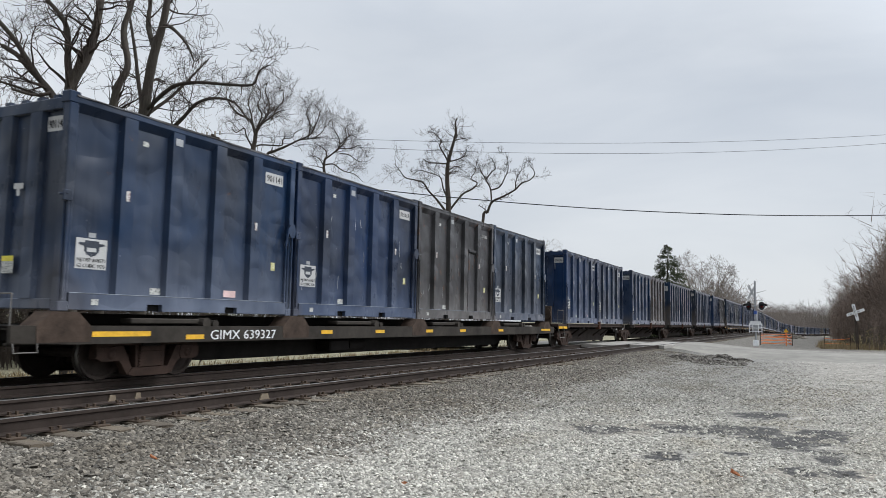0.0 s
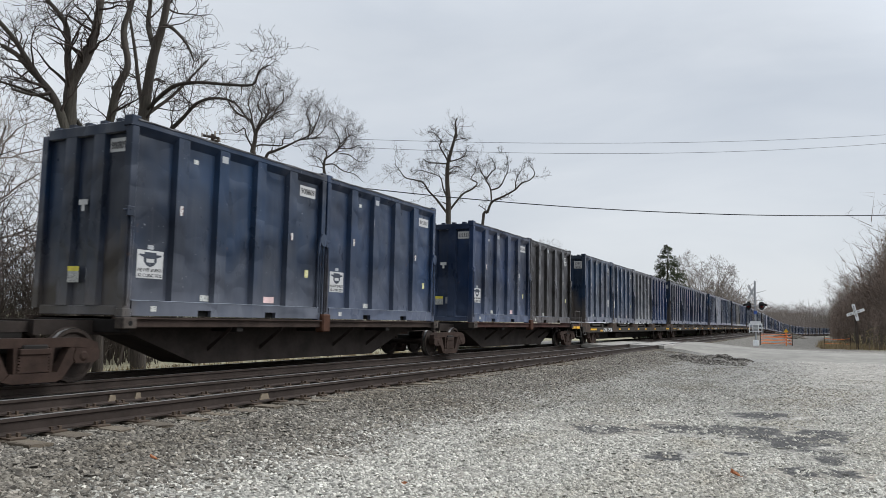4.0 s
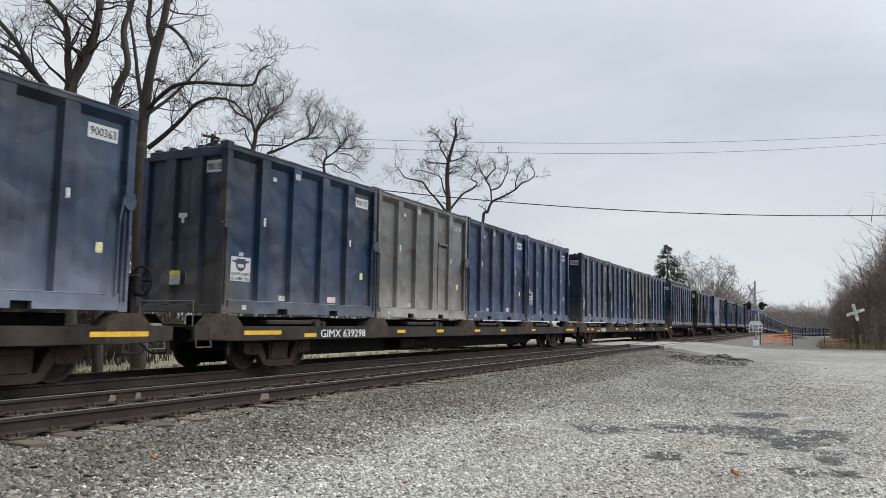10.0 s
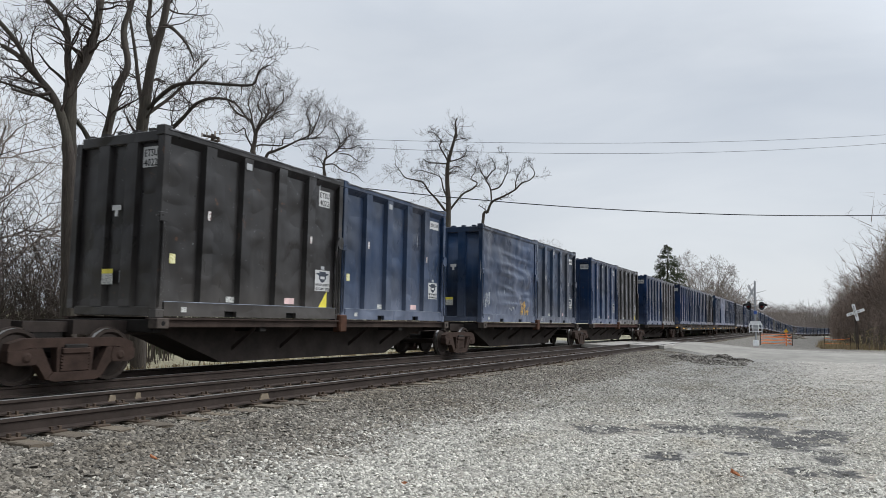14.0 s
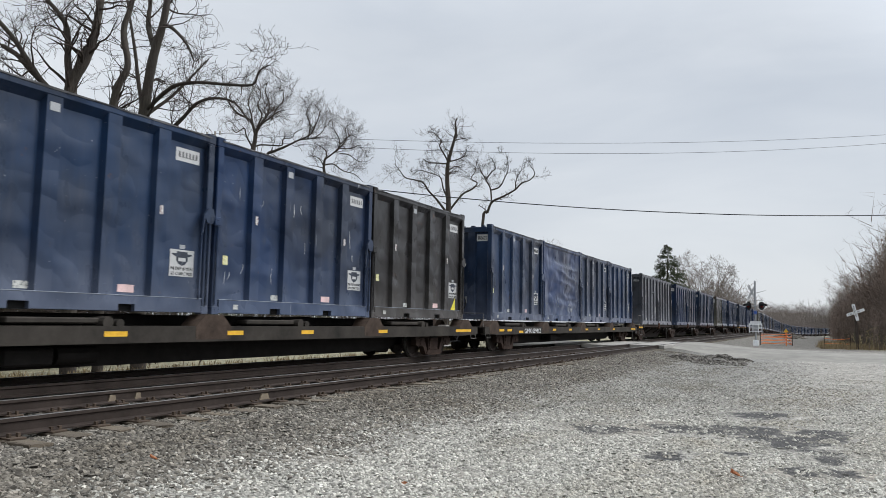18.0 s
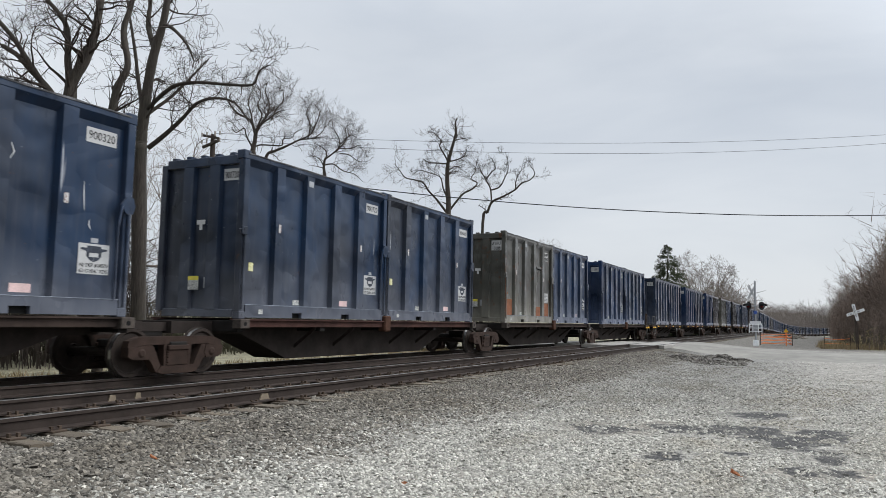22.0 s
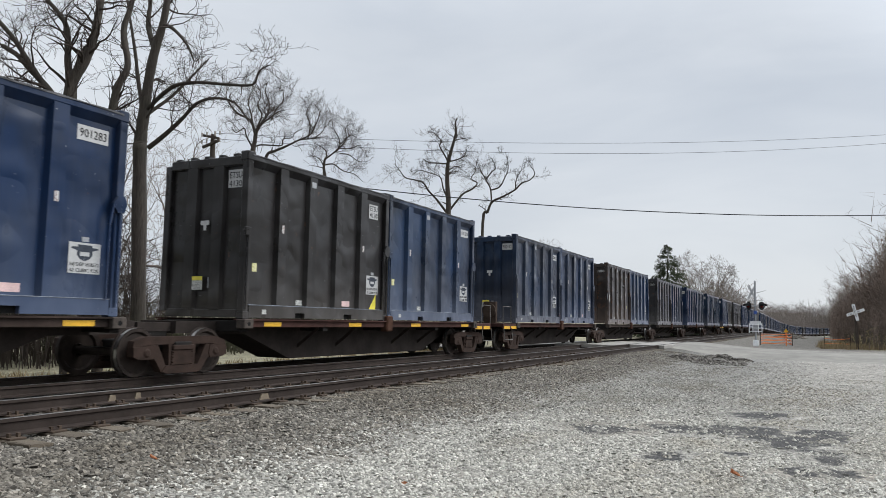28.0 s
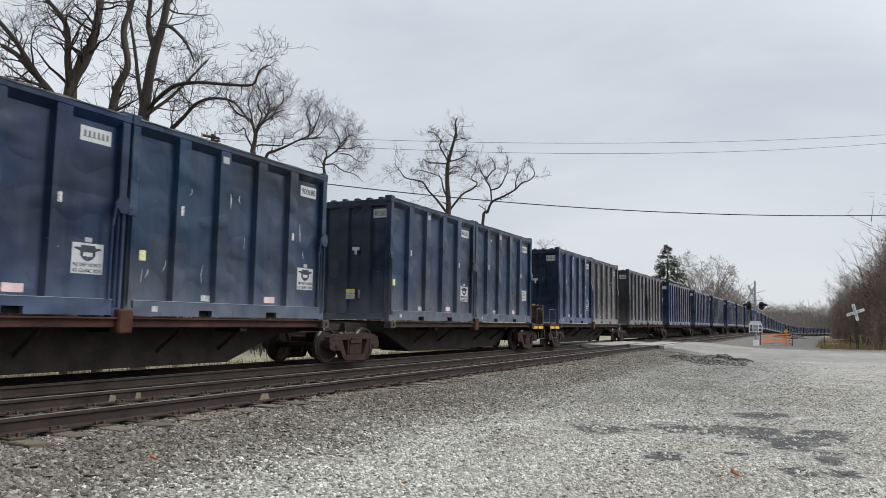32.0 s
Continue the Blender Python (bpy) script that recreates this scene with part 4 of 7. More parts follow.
tree_by_bends("bare crooked tree with upturned limbs behind the train", (62.39, 30, -0.3), [
    (((-0.22, 0, 0), (-0.22, 0, 10.89), (-0.23, 0, 12.77), (-0.38, 0, 14.65), (-0.35, 0, 16.37), (-0.09, 0, 17.51), (0.15, 0, 18.48), (0.36, 0, 19.44), (0.27, 0, 20.21), (0.45, 0, 20.79)), 0.29, 0.045, 2, 12, 1.5),
    (((-0.25, 0, 11.6), (-1.28, 0.1, 12.94), (-2.05, 0.2, 13.77), (-2.62, 0.4, 14.61), (-3.38, 0.5, 14.88), (-4.32, 0.6, 15.11), (-4.8, 0.7, 15.71), (-5.38, 0.8, 16.46)), 0.115, 0.03, 2, 12, 1.7),
    (((-0.2, 0, 11.9), (0.59, 0.1, 12.97), (1.13, 0.3, 13.64), (1.97, 0.4, 14.13), (2.43, 0.6, 14.71), (1.86, 0.7, 15.17), (2.22, 0.9, 15.84), (2.39, 1, 16.99)), 0.11, 0.03, 2, 11, 1.7),
    (((-0.35, 0, 13.14), (-0.74, 0.2, 14.08), (-0.95, 0.4, 15.02), (-1.33, 0.7, 15.4), (-2.37, 0.9, 15.76), (-3.03, 1.1, 15.93), (-3.68, 1.3, 15.54)), 0.075, 0.025, 2, 9, 1.4),
    (((-0.37, 0, 16.37), (-1.35, 0.1, 16.44), (-2.1, 0.2, 16.52), (-2.67, 0.4, 16.89)), 0.08, 0.03, 2, 7, 1.2),
    (((-0.32, 0, 16.56), (-0.71, 0.2, 17.31), (-1.16, 0.4, 18.16), (-1.02, 0.6, 18.64), (-1.6, 0.8, 19.4), (-2.26, 1.1, 19.68)), 0.09, 0.028, 2, 11, 1.3),
    (((-0.32, -0, 16.56), (0.52, -0.2, 16.76), (1.17, -0.5, 17.06), (1.35, -0.7, 17.64)), 0.07, 0.03, 2, 6, 1.1),
    (((0.23, -0, 18.57), (0.86, -0, 18.78), (1.61, -0, 18.89)), 0.06, 0.025, 2, 6, 1),
    (((-0.21, 0, 15.8), (0.34, 0.2, 16.19), (0.91, 0.4, 16.1)), 0.06, 0.025, 2, 5, 1),
], 31, twig_mat=M_twigmid, fine=0.009, wander=0.26, lift=0.08, stout=0.40, many=1.6, longer=1.1)
tree_by_bends("small bare crooked tree behind the train", (69.04, 29.5, -0.3), [
    (((-0.12, 0, 0), (-0.12, 0, 11.5), (0.35, 0, 12.73), (0.78, 0, 13.76), (1.75, 0, 14.28), (3.05, 0, 15.03), (3.76, 0, 15.76), (4.56, 0, 16.08), (5.06, 0, 16.81), (4.45, 0, 17.73)), 0.16, 0.03, 2, 12, 1.5),
    (((0.74, 0, 13.75), (0.62, 0.2, 15.18), (0.1, 0.4, 16.2), (-0.32, 0.6, 17.02), (-0.74, 0.8, 18.04)), 0.09, 0.03, 2, 11, 1.6),
    (((0.64, -0, 14.98), (1.53, -0.2, 15.3), (2.03, -0.4, 16.24), (2.32, -0.6, 17.07), (2.21, -0.8, 18.3)), 0.09, 0.03, 2, 9, 1.5),
    (((0.2, -0, 16.1), (0.7, -0, 16.83), (1.1, -0, 17.25), (0.68, -0, 18.27)), 0.08, 0.03, 2, 8, 1.4),
    (((3.15, -0, 15.13), (3.15, -0.1, 15.85), (3.34, -0.3, 16.47), (3.74, -0.4, 17.09)), 0.07, 0.03, 2, 7, 1.2),
    (((0.25, 0, 12.83), (-0.06, 0, 13.13), (-0.57, 0, 13.42)), 0.06, 0.03, 1, 4, 0.8),
], 33, fine=0.011, wander=0.30, lift=0.10, stout=0.42)
tree_by_bends("round-crowned bare tree with a fan of fine branches", (36.2, 31, -0.3), [
    (((-0.1, 0, 0), (-0.1, 0, 10.96), (-0.15, 0, 12.03), (-0.04, 0, 12.75), (-0.02, 0, 13.18)), 0.2, 0.1, 2, 3, 1),
    (((-0.02, -0, 13.11), (-0.3, -0.2, 14), (-1.02, -0.5, 14.35), (-1.5, -0.7, 14.88), (-1.67, -1, 15.42), (-1.28, -1.2, 16.15)), 0.085, 0.02, 2, 15, 1.15),
    (((-0.04, -0, 12.75), (0.08, -0.1, 13.29), (0.42, -0.3, 13.76), (0.93, -0.4, 14.13), (1.45, -0.6, 14.47), (2.04, -0.7, 14.59)), 0.085, 0.02, 2, 15, 1.15),
    (((-0.03, -0, 13.4), (0.31, -0.1, 13.83), (0.74, -0.2, 14.38), (0.82, -0.3, 15.11), (0.58, -0.4, 15.83), (0.77, -0.6, 16.38)), 0.08, 0.02, 2, 16, 1.1),
    (((-0.17, 0, 13.54), (-0.39, 0.2, 14.54), (-0.64, 0.4, 15.26), (-0.56, 0.6, 15.99)), 0.06, 0.02, 2, 13, 1.1),
    (((-0.16, 0, 12.32), (-0.61, 0.1, 13.1), (-0.81, 0.3, 13.63), (-1.33, 0.4, 13.37), (-1.7, 0.5, 13.72)), 0.06, 0.02, 2, 10, 1),
    (((0.07, -0, 13.65), (0.39, -0.2, 14.38), (0.12, -0.3, 14.91), (0.34, -0.5, 15.64), (-0.05, -0.7, 16.36)), 0.06, 0.02, 2, 13, 1.1),
    (((0.93, 0, 14.13), (1.25, 0.1, 14.94), (1.58, 0.3, 15.48), (1.48, 0.4, 16.21)), 0.05, 0.02, 2, 13, 1.1),
], 35, twig_mat=M_twigmid, fine=0.0055, wander=0.17, lift=0.09, stout=0.40, many=1.5, longer=1.25)
tree_by_bends("bare tree with one low limb leaning along the line", (37.6, 31.5, -0.3), [
    (((0.21, 0, 0), (0.21, 0, 10.54), (0.22, 0, 12.15), (0.68, 0, 12.46), (1.21, 0, 12.69), (1.75, 0, 12.96), (2.28, 0, 13.23), (3, 0, 13.32), (3.66, 0, 13.4)), 0.12, 0.03, 2, 9, 1),
    (((-0.71, 0, 12.65), (-0.25, 0.1, 12.88), (0.48, 0.1, 12.86), (1.13, 0.2, 12.91), (1.19, 0.2, 13.32), (1.73, 0.3, 13.44), (1.9, 0.4, 13.81), (2.43, 0.4, 14.08)), 0.055, 0.02, 2, 8, 0.9),
    (((2.28, -0, 13.23), (3, -0.2, 13.54), (3.34, -0.4, 14.1), (3.61, -0.6, 14.85), (3.3, -0.7, 15.4)), 0.055, 0.018, 2, 15, 1),
    (((2.82, -0, 13.31), (2.98, -0.2, 14.09), (2.77, -0.5, 14.83), (3, -0.7, 15.4)), 0.05, 0.018, 2, 14, 1),
    (((3.19, 0, 13.36), (3.71, 0.2, 13.85), (3.87, 0.4, 14.48)), 0.045, 0.018, 2, 10, 0.9),
], 37, twig_mat=M_twigmid, fine=0.0055, wander=0.17, lift=0.09, stout=0.40, many=1.5, longer=1.25)
tree_by_bends("small round-crowned bare tree behind the line", (44.4, 32, -0.3), [
    (((0.41, 0, 0), (0.41, 0, 11.35), (0.38, 0, 12.27), (0.32, 0, 12.81), (0.38, 0, 13.35)), 0.14, 0.08, 2, 3, 1),
    (((0.38, -0, 13.35), (0.98, -0.1, 13.78), (1.46, -0.3, 14.21), (1.36, -0.4, 14.92), (1.01, -0.6, 15.54), (0.91, -0.7, 16.17)), 0.075, 0.018, 2, 15, 1.15),
    (((1.46, 0, 14.21), (1.85, 0.2, 14.93), (1.74, 0.5, 15.76), (2.06, 0.7, 16.19)), 0.05, 0.018, 2, 13, 1.15),
    (((1.38, 0, 14.16), (2.2, 0.2, 14.22), (2.81, 0.4, 14.53), (3.03, 0.6, 14.24)), 0.05, 0.018, 2, 11, 1),
    (((1.48, -0, 13.79), (2.14, -0.1, 13.68), (2.85, -0.2, 13.19), (3.47, -0.3, 13.16)), 0.045, 0.018, 2, 10, 1),
    (((0.4, 0, 12.93), (1.01, 0.2, 13.03), (1.64, 0.5, 12.62), (2.46, 0.7, 12.43), (3.09, 0.9, 11.9)), 0.06, 0.018, 2, 11, 1),
    (((0.41, 0, 12.6), (0.1, 0, 13.22), (-0.24, 0, 13.5), (-0.65, 0.1, 13.62)), 0.05, 0.02, 2, 8, 0.9),
    (((0.5, 0, 13.44), (0.36, 0.1, 14.06), (-0.27, 0.2, 14.47)), 0.045, 0.02, 2, 9, 1),
    (((1.5, -0, 14.5), (2.18, -0.1, 15.14), (2.59, -0.3, 14.94)), 0.045, 0.02, 2, 9, 1),
], 39, twig_mat=M_twigmid, fine=0.0055, wander=0.17, lift=0.09, stout=0.40, many=1.5, longer=1.25)


def crown_tree(label, base, fork, height, width, r, seed, mat, fine=0.012, limbs=7, kids=(5, 7), lean=(0, 0), name="bare_tree", group="bare trees by the line", bark_mat=None):
    """A domed crown of fine branches on a short stem; fork and height in metres above the base."""
    t = thing(name, label, "tree", group, pose(*base))
    w = Wood(seed, fine)
    rnd = w.rnd
    mid = fork + (height - fork) * 0.50
    w.crown = (Vector((lean[0], lean[1], mid)), width / 2, (height - fork) * 0.50)
    pts = [Vector((0, 0, 0)), Vector((0.01 * height, 0, fork * 0.5)), Vector((0, 0.01 * height, fork)), Vector((lean[0] * 0.3, lean[1] * 0.3, fork + (height - fork) * 0.3))]
    w.limb(pts, r, r * 0.55, "trunk", 0, 0, 1.0, 8)
    for k in range(limbs):
        a = k * 2.4 + rnd.uniform(-0.4, 0.4)
        out = rnd.uniform(0.15, 1.0)
        aim = Vector((lean[0] + math.cos(a) * out * width * 0.5, lean[1] + math.sin(a) * out * width * 0.5, mid + (height - mid) * math.sqrt(max(0.0, 1 - out * out)) * 0.95))
        p = pts[2].lerp(pts[3], rnd.random())
        d = aim - p
        d.z += 0.1 * d.length
        w.grow(p, d, d.length * 1.05, r * rnd.uniform(0.32, 0.5), 3, 4, 0.18, 0.01, kids, (28, 62))
    w.done(t, bark_mat or M_bark, mat)
    return t


bare_tree("bare tree behind the line", (29.0, 29.5, -0.3), 12.5, 0.2, 41, 0.42, 11, 2, M_twigpale)
bare_tree("thin bare tree in the thicket", (22.0, 26.0, -0.3), 10.5, 0.14, 43, 0.45, 10, 2, M_twigpale)
bare_tree("thin bare tree in the thicket", (15.0, 25.0, -0.3), 9.5, 0.14, 45, 0.45, 10, 2, M_twigpale)
bare_tree("thin bare tree in the thicket", (18.5, 28.5, -0.3), 11.5, 0.15, 46, 0.45, 10, 2, M_twigpale)
bare_tree("thin bare tree in the thicket", (12.0, 27.0, -0.3), 10.5, 0.14, 47, 0.45, 10, 2, M_twigpale)
# far trunks and crowns alike take the pale twig colour, as haze
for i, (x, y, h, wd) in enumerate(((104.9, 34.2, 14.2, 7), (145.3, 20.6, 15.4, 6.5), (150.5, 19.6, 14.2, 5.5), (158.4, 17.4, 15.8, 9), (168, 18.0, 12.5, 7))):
    crown_tree("distant bare tree with a fine grey crown", (x, y, fall(x) - 0.3), h * 0.3, h, wd, 0.2, 60 + i, M_twigpale, 0.014, 9, (4, 5), group="distant bare trees", bark_mat=M_twigpale)


def spruce(base, height, seed):
    t = thing("spruce_tree", "tall dark green spruce beyond the train", "tree", m=pose(*base))
    rnd = random.Random(seed)
    bm = bmesh.new()
    cyl(bm, (0, 0, 0), (0, 0, height), 0.28, 7, 0.03)
    part("trunk", bm, M_bark, t)
    verts, faces = [], []
    tiers = 34
    for k in range(tiers):
        for b_ in range(14 if k < 0.8 * tiers else 8):
            u = (k + rnd.random()) / tiers
            z = height * (0.06 + 0.93 * u)
            reach = (1 - u) ** 0.9 * height * 0.50 + 0.2
            a, r = rnd.uniform(0, 6.283), reach * rnd.uniform(0.72, 1.12)
            for j in range(int(20 + 40 * (1 - u))):
                f = rnd.uniform(0.08, 1.0) ** 0.6
                # boughs sink and lift again at the tip
                c = Vector((math.cos(a) * r * f, math.sin(a) * r * f, z - r * 0.42 * f + r * 0.16 * f * f)) + Vector((rnd.gauss(0, 0.12), rnd.gauss(0, 0.12), rnd.gauss(0, 0.09)))
                s = 0.30 * (1.05 - 0.35 * f) * (0.65 + 0.4 * (1 - u))
                d = Vector((math.cos(a) + rnd.gauss(0, 0.6), math.sin(a) + rnd.gauss(0, 0.6), rnd.uniform(-0.9, 0.15))).normalized() * s * 1.4
                o = d.cross(Vector((rnd.gauss(0, 0.4), rnd.gauss(0, 0.4), 1))).normalized() * s * 0.30
                b0 = len(verts)
                for p in (c - o * 0.5, c + d * 0.55 + o, c + d * 1.2, c + d * 0.55 - o + Vector((0, 0, 0.05))):
                    verts.append((p.x, p.y, p.z))
                faces.append((b0, b0 + 1, b0 + 2, b0 + 3))
    link("crown", raw("crown", verts, faces), M_needle, t)


spruce((106.4, 18.0, fall(106) - 0.3), 12.9, 4)


def thicket(name, label, places, seed, mat, height=(2, 6), stems=7, reach=0.5, kind="stuff", level=1, thick=1.0, twigs=3):
    """Brush: many thin stems with side twigs, one mesh."""
    w = Wood(seed)
    rnd = w.rnd
    verts, faces = [], []
    for x, y, k in places:
        z = ground_z(x, y) - 0.05
        for _ in range(stems):
            h = rnd.uniform(*height) * k
            p = Vector((x + rnd.gauss(0, reach), y + rnd.gauss(0, reach), z))
            d = Vector((rnd.gauss(0, 0.13), rnd.gauss(0, 0.13), 1)).normalized()
            bends = [p, p + d * h * 0.5, p + d * h + Vector((rnd.gauss(0, 0.12), rnd.gauss(0, 0.12), 0)) * h]
            w.tube("s", bends, [(0.012 + 0.006 * h) * thick, (0.008 + 0.004 * h) * thick, 0.006 * thick], 3)
            for _ in range(7 if level else 3):
                u = rnd.uniform(0.25, 1)
                a = p + d * h * u
                e = Vector((rnd.gauss(0, 1), rnd.gauss(0, 1), rnd.uniform(0.2, 1.3))).normalized() * h * rnd.uniform(0.12, 0.32)
                w.spike("s", a, a + e, (0.014 + 0.002 * h) * thick)
                if level > 1:
                    for _ in range(twigs):
                        g = Vector((rnd.gauss(0, 1), rnd.gauss(0, 1), rnd.uniform(0, 1.2))).normalized() * h * rnd.uniform(0.05, 0.13)
                        b0 = a + e * rnd.uniform(0.3, 1)
                        w.spike("s", b0, b0 + g, 0.012 * thick)
    ob = link(name, raw(name, w.v["s"], w.f["s"]), mat)
    return tagged(ob, label, "brush", kind=kind)


brnd = random.Random(77)
# thicket and saplings behind the far track
thicket("thicket", "grey-brown leafless thicket behind the tracks", [(brnd.uniform(6, 60), brnd.uniform(22.5, 32), brnd.uniform(0.6, 1.2)) for _ in range(170)] + [(brnd.uniform(7, 21), brnd.uniform(22, 31), brnd.uniform(0.9, 1.5)) for _ in range(80)] + [(brnd.uniform(14.5, 22), brnd.uniform(23, 31), brnd.uniform(0.6, 1.1)) for _ in range(70)], 81, M_thicket, (1.8, 5.2), 6, 0.7, level=2, thick=0.65)
thicket("olive_shrubs", "low dull green shrubs behind the tracks", [(brnd.uniform(6, 40), brnd.uniform(25, 31), brnd.uniform(0.7, 1.1)) for _ in range(80)], 82, M_greenbrush, (1.0, 2.6), 9, 0.7, level=2, thick=1.9)


# woods on the near side beyond the crossing
def right_edge(x):
    """The woods' edge on the near side of the line."""
    return (-3.5 + (x - 63) * 0.014 if x < 100 else -2.98 - (x - 100) * 0.0135) + swing(x)


def wood_wall(name, label, spots, seed, mat, height, stems=3, thick=1.0, twigs=3):
    thicket(name, label, spots, seed, mat, height, stems, 0.9, level=2, thick=thick, twigs=twigs)


def deep_spots(n, x0, x1, power, reach, low=0.55, gain=0.05):
    rows = []
    for _ in range(n):
        x = x0 + (x1 - x0) * brnd.random() ** power
        deep = abs(brnd.gauss(0, reach))
        rows.append((x, right_edge(x) - 0.4 - deep, min(1.1, low + gain * deep) * brnd.uniform(0.8, 1.15)))
    return rows


wood_wall("roadside_woods", "brown leafless woods crowding the near side of the line", deep_spots(430, 68, 150, 1.2, 6.0, 0.62, 0.055) + [(x, right_edge(x) - brnd.uniform(2.5, 8.0), brnd.uniform(0.9, 1.2)) for x in [brnd.uniform(67, 84) for _ in range(55)]], 91, M_brush, (6, 10.5), 5, 0.9, 3)
wood_wall("roadside_scrub", "tangled brown scrub at the woods' edge", deep_spots(360, 64, 190, 1.4, 2.4, 0.6, 0.05), 92, M_brush, (1.4, 5.5), 7, 0.9, 2)
wood_wall("olive_scrub", "dull olive green scrub under the roadside trees", deep_spots(60, 64, 74, 1.0, 2.5, 0.5, 0.05), 98, M_greenbrush, (1.0, 3.0), 8, 1.2)
wood_wall("pale_stalks", "pale broken stalks in front of the roadside scrub", [(brnd.uniform(63.3, 65), brnd.uniform(-6, -2.9), brnd.uniform(0.5, 1)) for _ in range(16)], 99, M_drygrass, (0.8, 2.1), 2, 1.6)
wood_wall("woods_along_line", "brown leafless woods along the curve", deep_spots(460, 150, 570, 1.0, 9.0, 0.8, 0.02), 93, M_brush, (5.0, 8.0), 4, 1.3, 2)
for i in range(10):
    x = 70 + i * 6.5 + brnd.uniform(-2, 2)
    bare_tree("leafless tree at the edge of the near woods", (x, right_edge(x) - brnd.uniform(4.0, 8.5), fall(x)), brnd.uniform(12, 16), 0.17, 110 + i, 0.42, 10, 2, M_brush, M_bark, group="woods by the crossing", fine=0.014, kids=(4, 6))
# woods beyond the far track, from the bend on; haze is in their pale colour
wood_wall("far_woods", "hazy brown leafless woods beyond the train", [(x, 17.5 + swing(x) + abs(brnd.gauss(0, 12)), brnd.uniform(0.7, 1.15)) for x in [200 + 420 * brnd.random() for _ in range(640)]], 94, M_twigpale, (8.5, 14.5), 4, 1.6, 2)
wood_wall("woods_at_the_bend", "hazy brown leafless woods where the line curves out of sight", [(brnd.uniform(560, 640), brnd.uniform(-75, 30), brnd.uniform(0.8, 1.2)) for _ in range(330)], 95, M_twigpale, (12, 20), 5, 2.5, 2)


wood_wall("brown_hedge", "dense brown leafless bushes behind the train", [(brnd.uniform(118, 150), brnd.uniform(17.2, 21.5), brnd.uniform(0.6, 1.1)) for _ in range(110)], 100, M_brush, (4.0, 7.5), 6, 1.2)


def tufts(name, label, places, seed, mat, height):
    rnd = random.Random(seed)
    verts, faces = [], []
    for x, y in places:
        z = ground_z(x, y)
        for _ in range(14):
            a, h = rnd.uniform(0, 6.283), rnd.uniform(*height)
            px, py = x + rnd.gauss(0, 0.18), y + rnd.gauss(0, 0.18)
            dx, dy = math.cos(a) * 0.012, math.sin(a) * 0.012
            lx, ly = rnd.gauss(0, 0.3) * h, rnd.gauss(0, 0.3) * h
            b0 = len(verts)
            verts += [(px - dx, py - dy, z - 0.02), (px + dx, py + dy, z - 0.02), (px + lx * 0.4 + dx * 0.7, py + ly * 0.4 + dy * 0.7, z + h * 0.6), (px + lx * 0.4 - dx * 0.7, py + ly * 0.4 - dy * 0.7, z + h * 0.6), (px + lx, py + ly, z + h)]
            faces += [(b0, b0 + 1, b0 + 2, b0 + 3), (b0 + 3, b0 + 2, b0 + 4)]
    ob = link(name, raw(name, verts, faces), mat)
    tagged(ob, label, "grass", kind="stuff")


tufts("dry_grass", "tall tan dead grass at the roadside", [(brnd.uniform(61.5, 74), brnd.uniform(-2.6, -0.4)) for _ in range(210)] + [(brnd.uniform(62, 64.5), brnd.uniform(-7, -2.4)) for _ in range(60)], 96, M_blades, (0.2, 0.6))
tufts("verge_grass", "pale dry grass strip behind the far track", [(brnd.uniform(4, 60), brnd.uniform(16.2, 20)) for _ in range(900)], 97, M_blades, (0.08, 0.3))


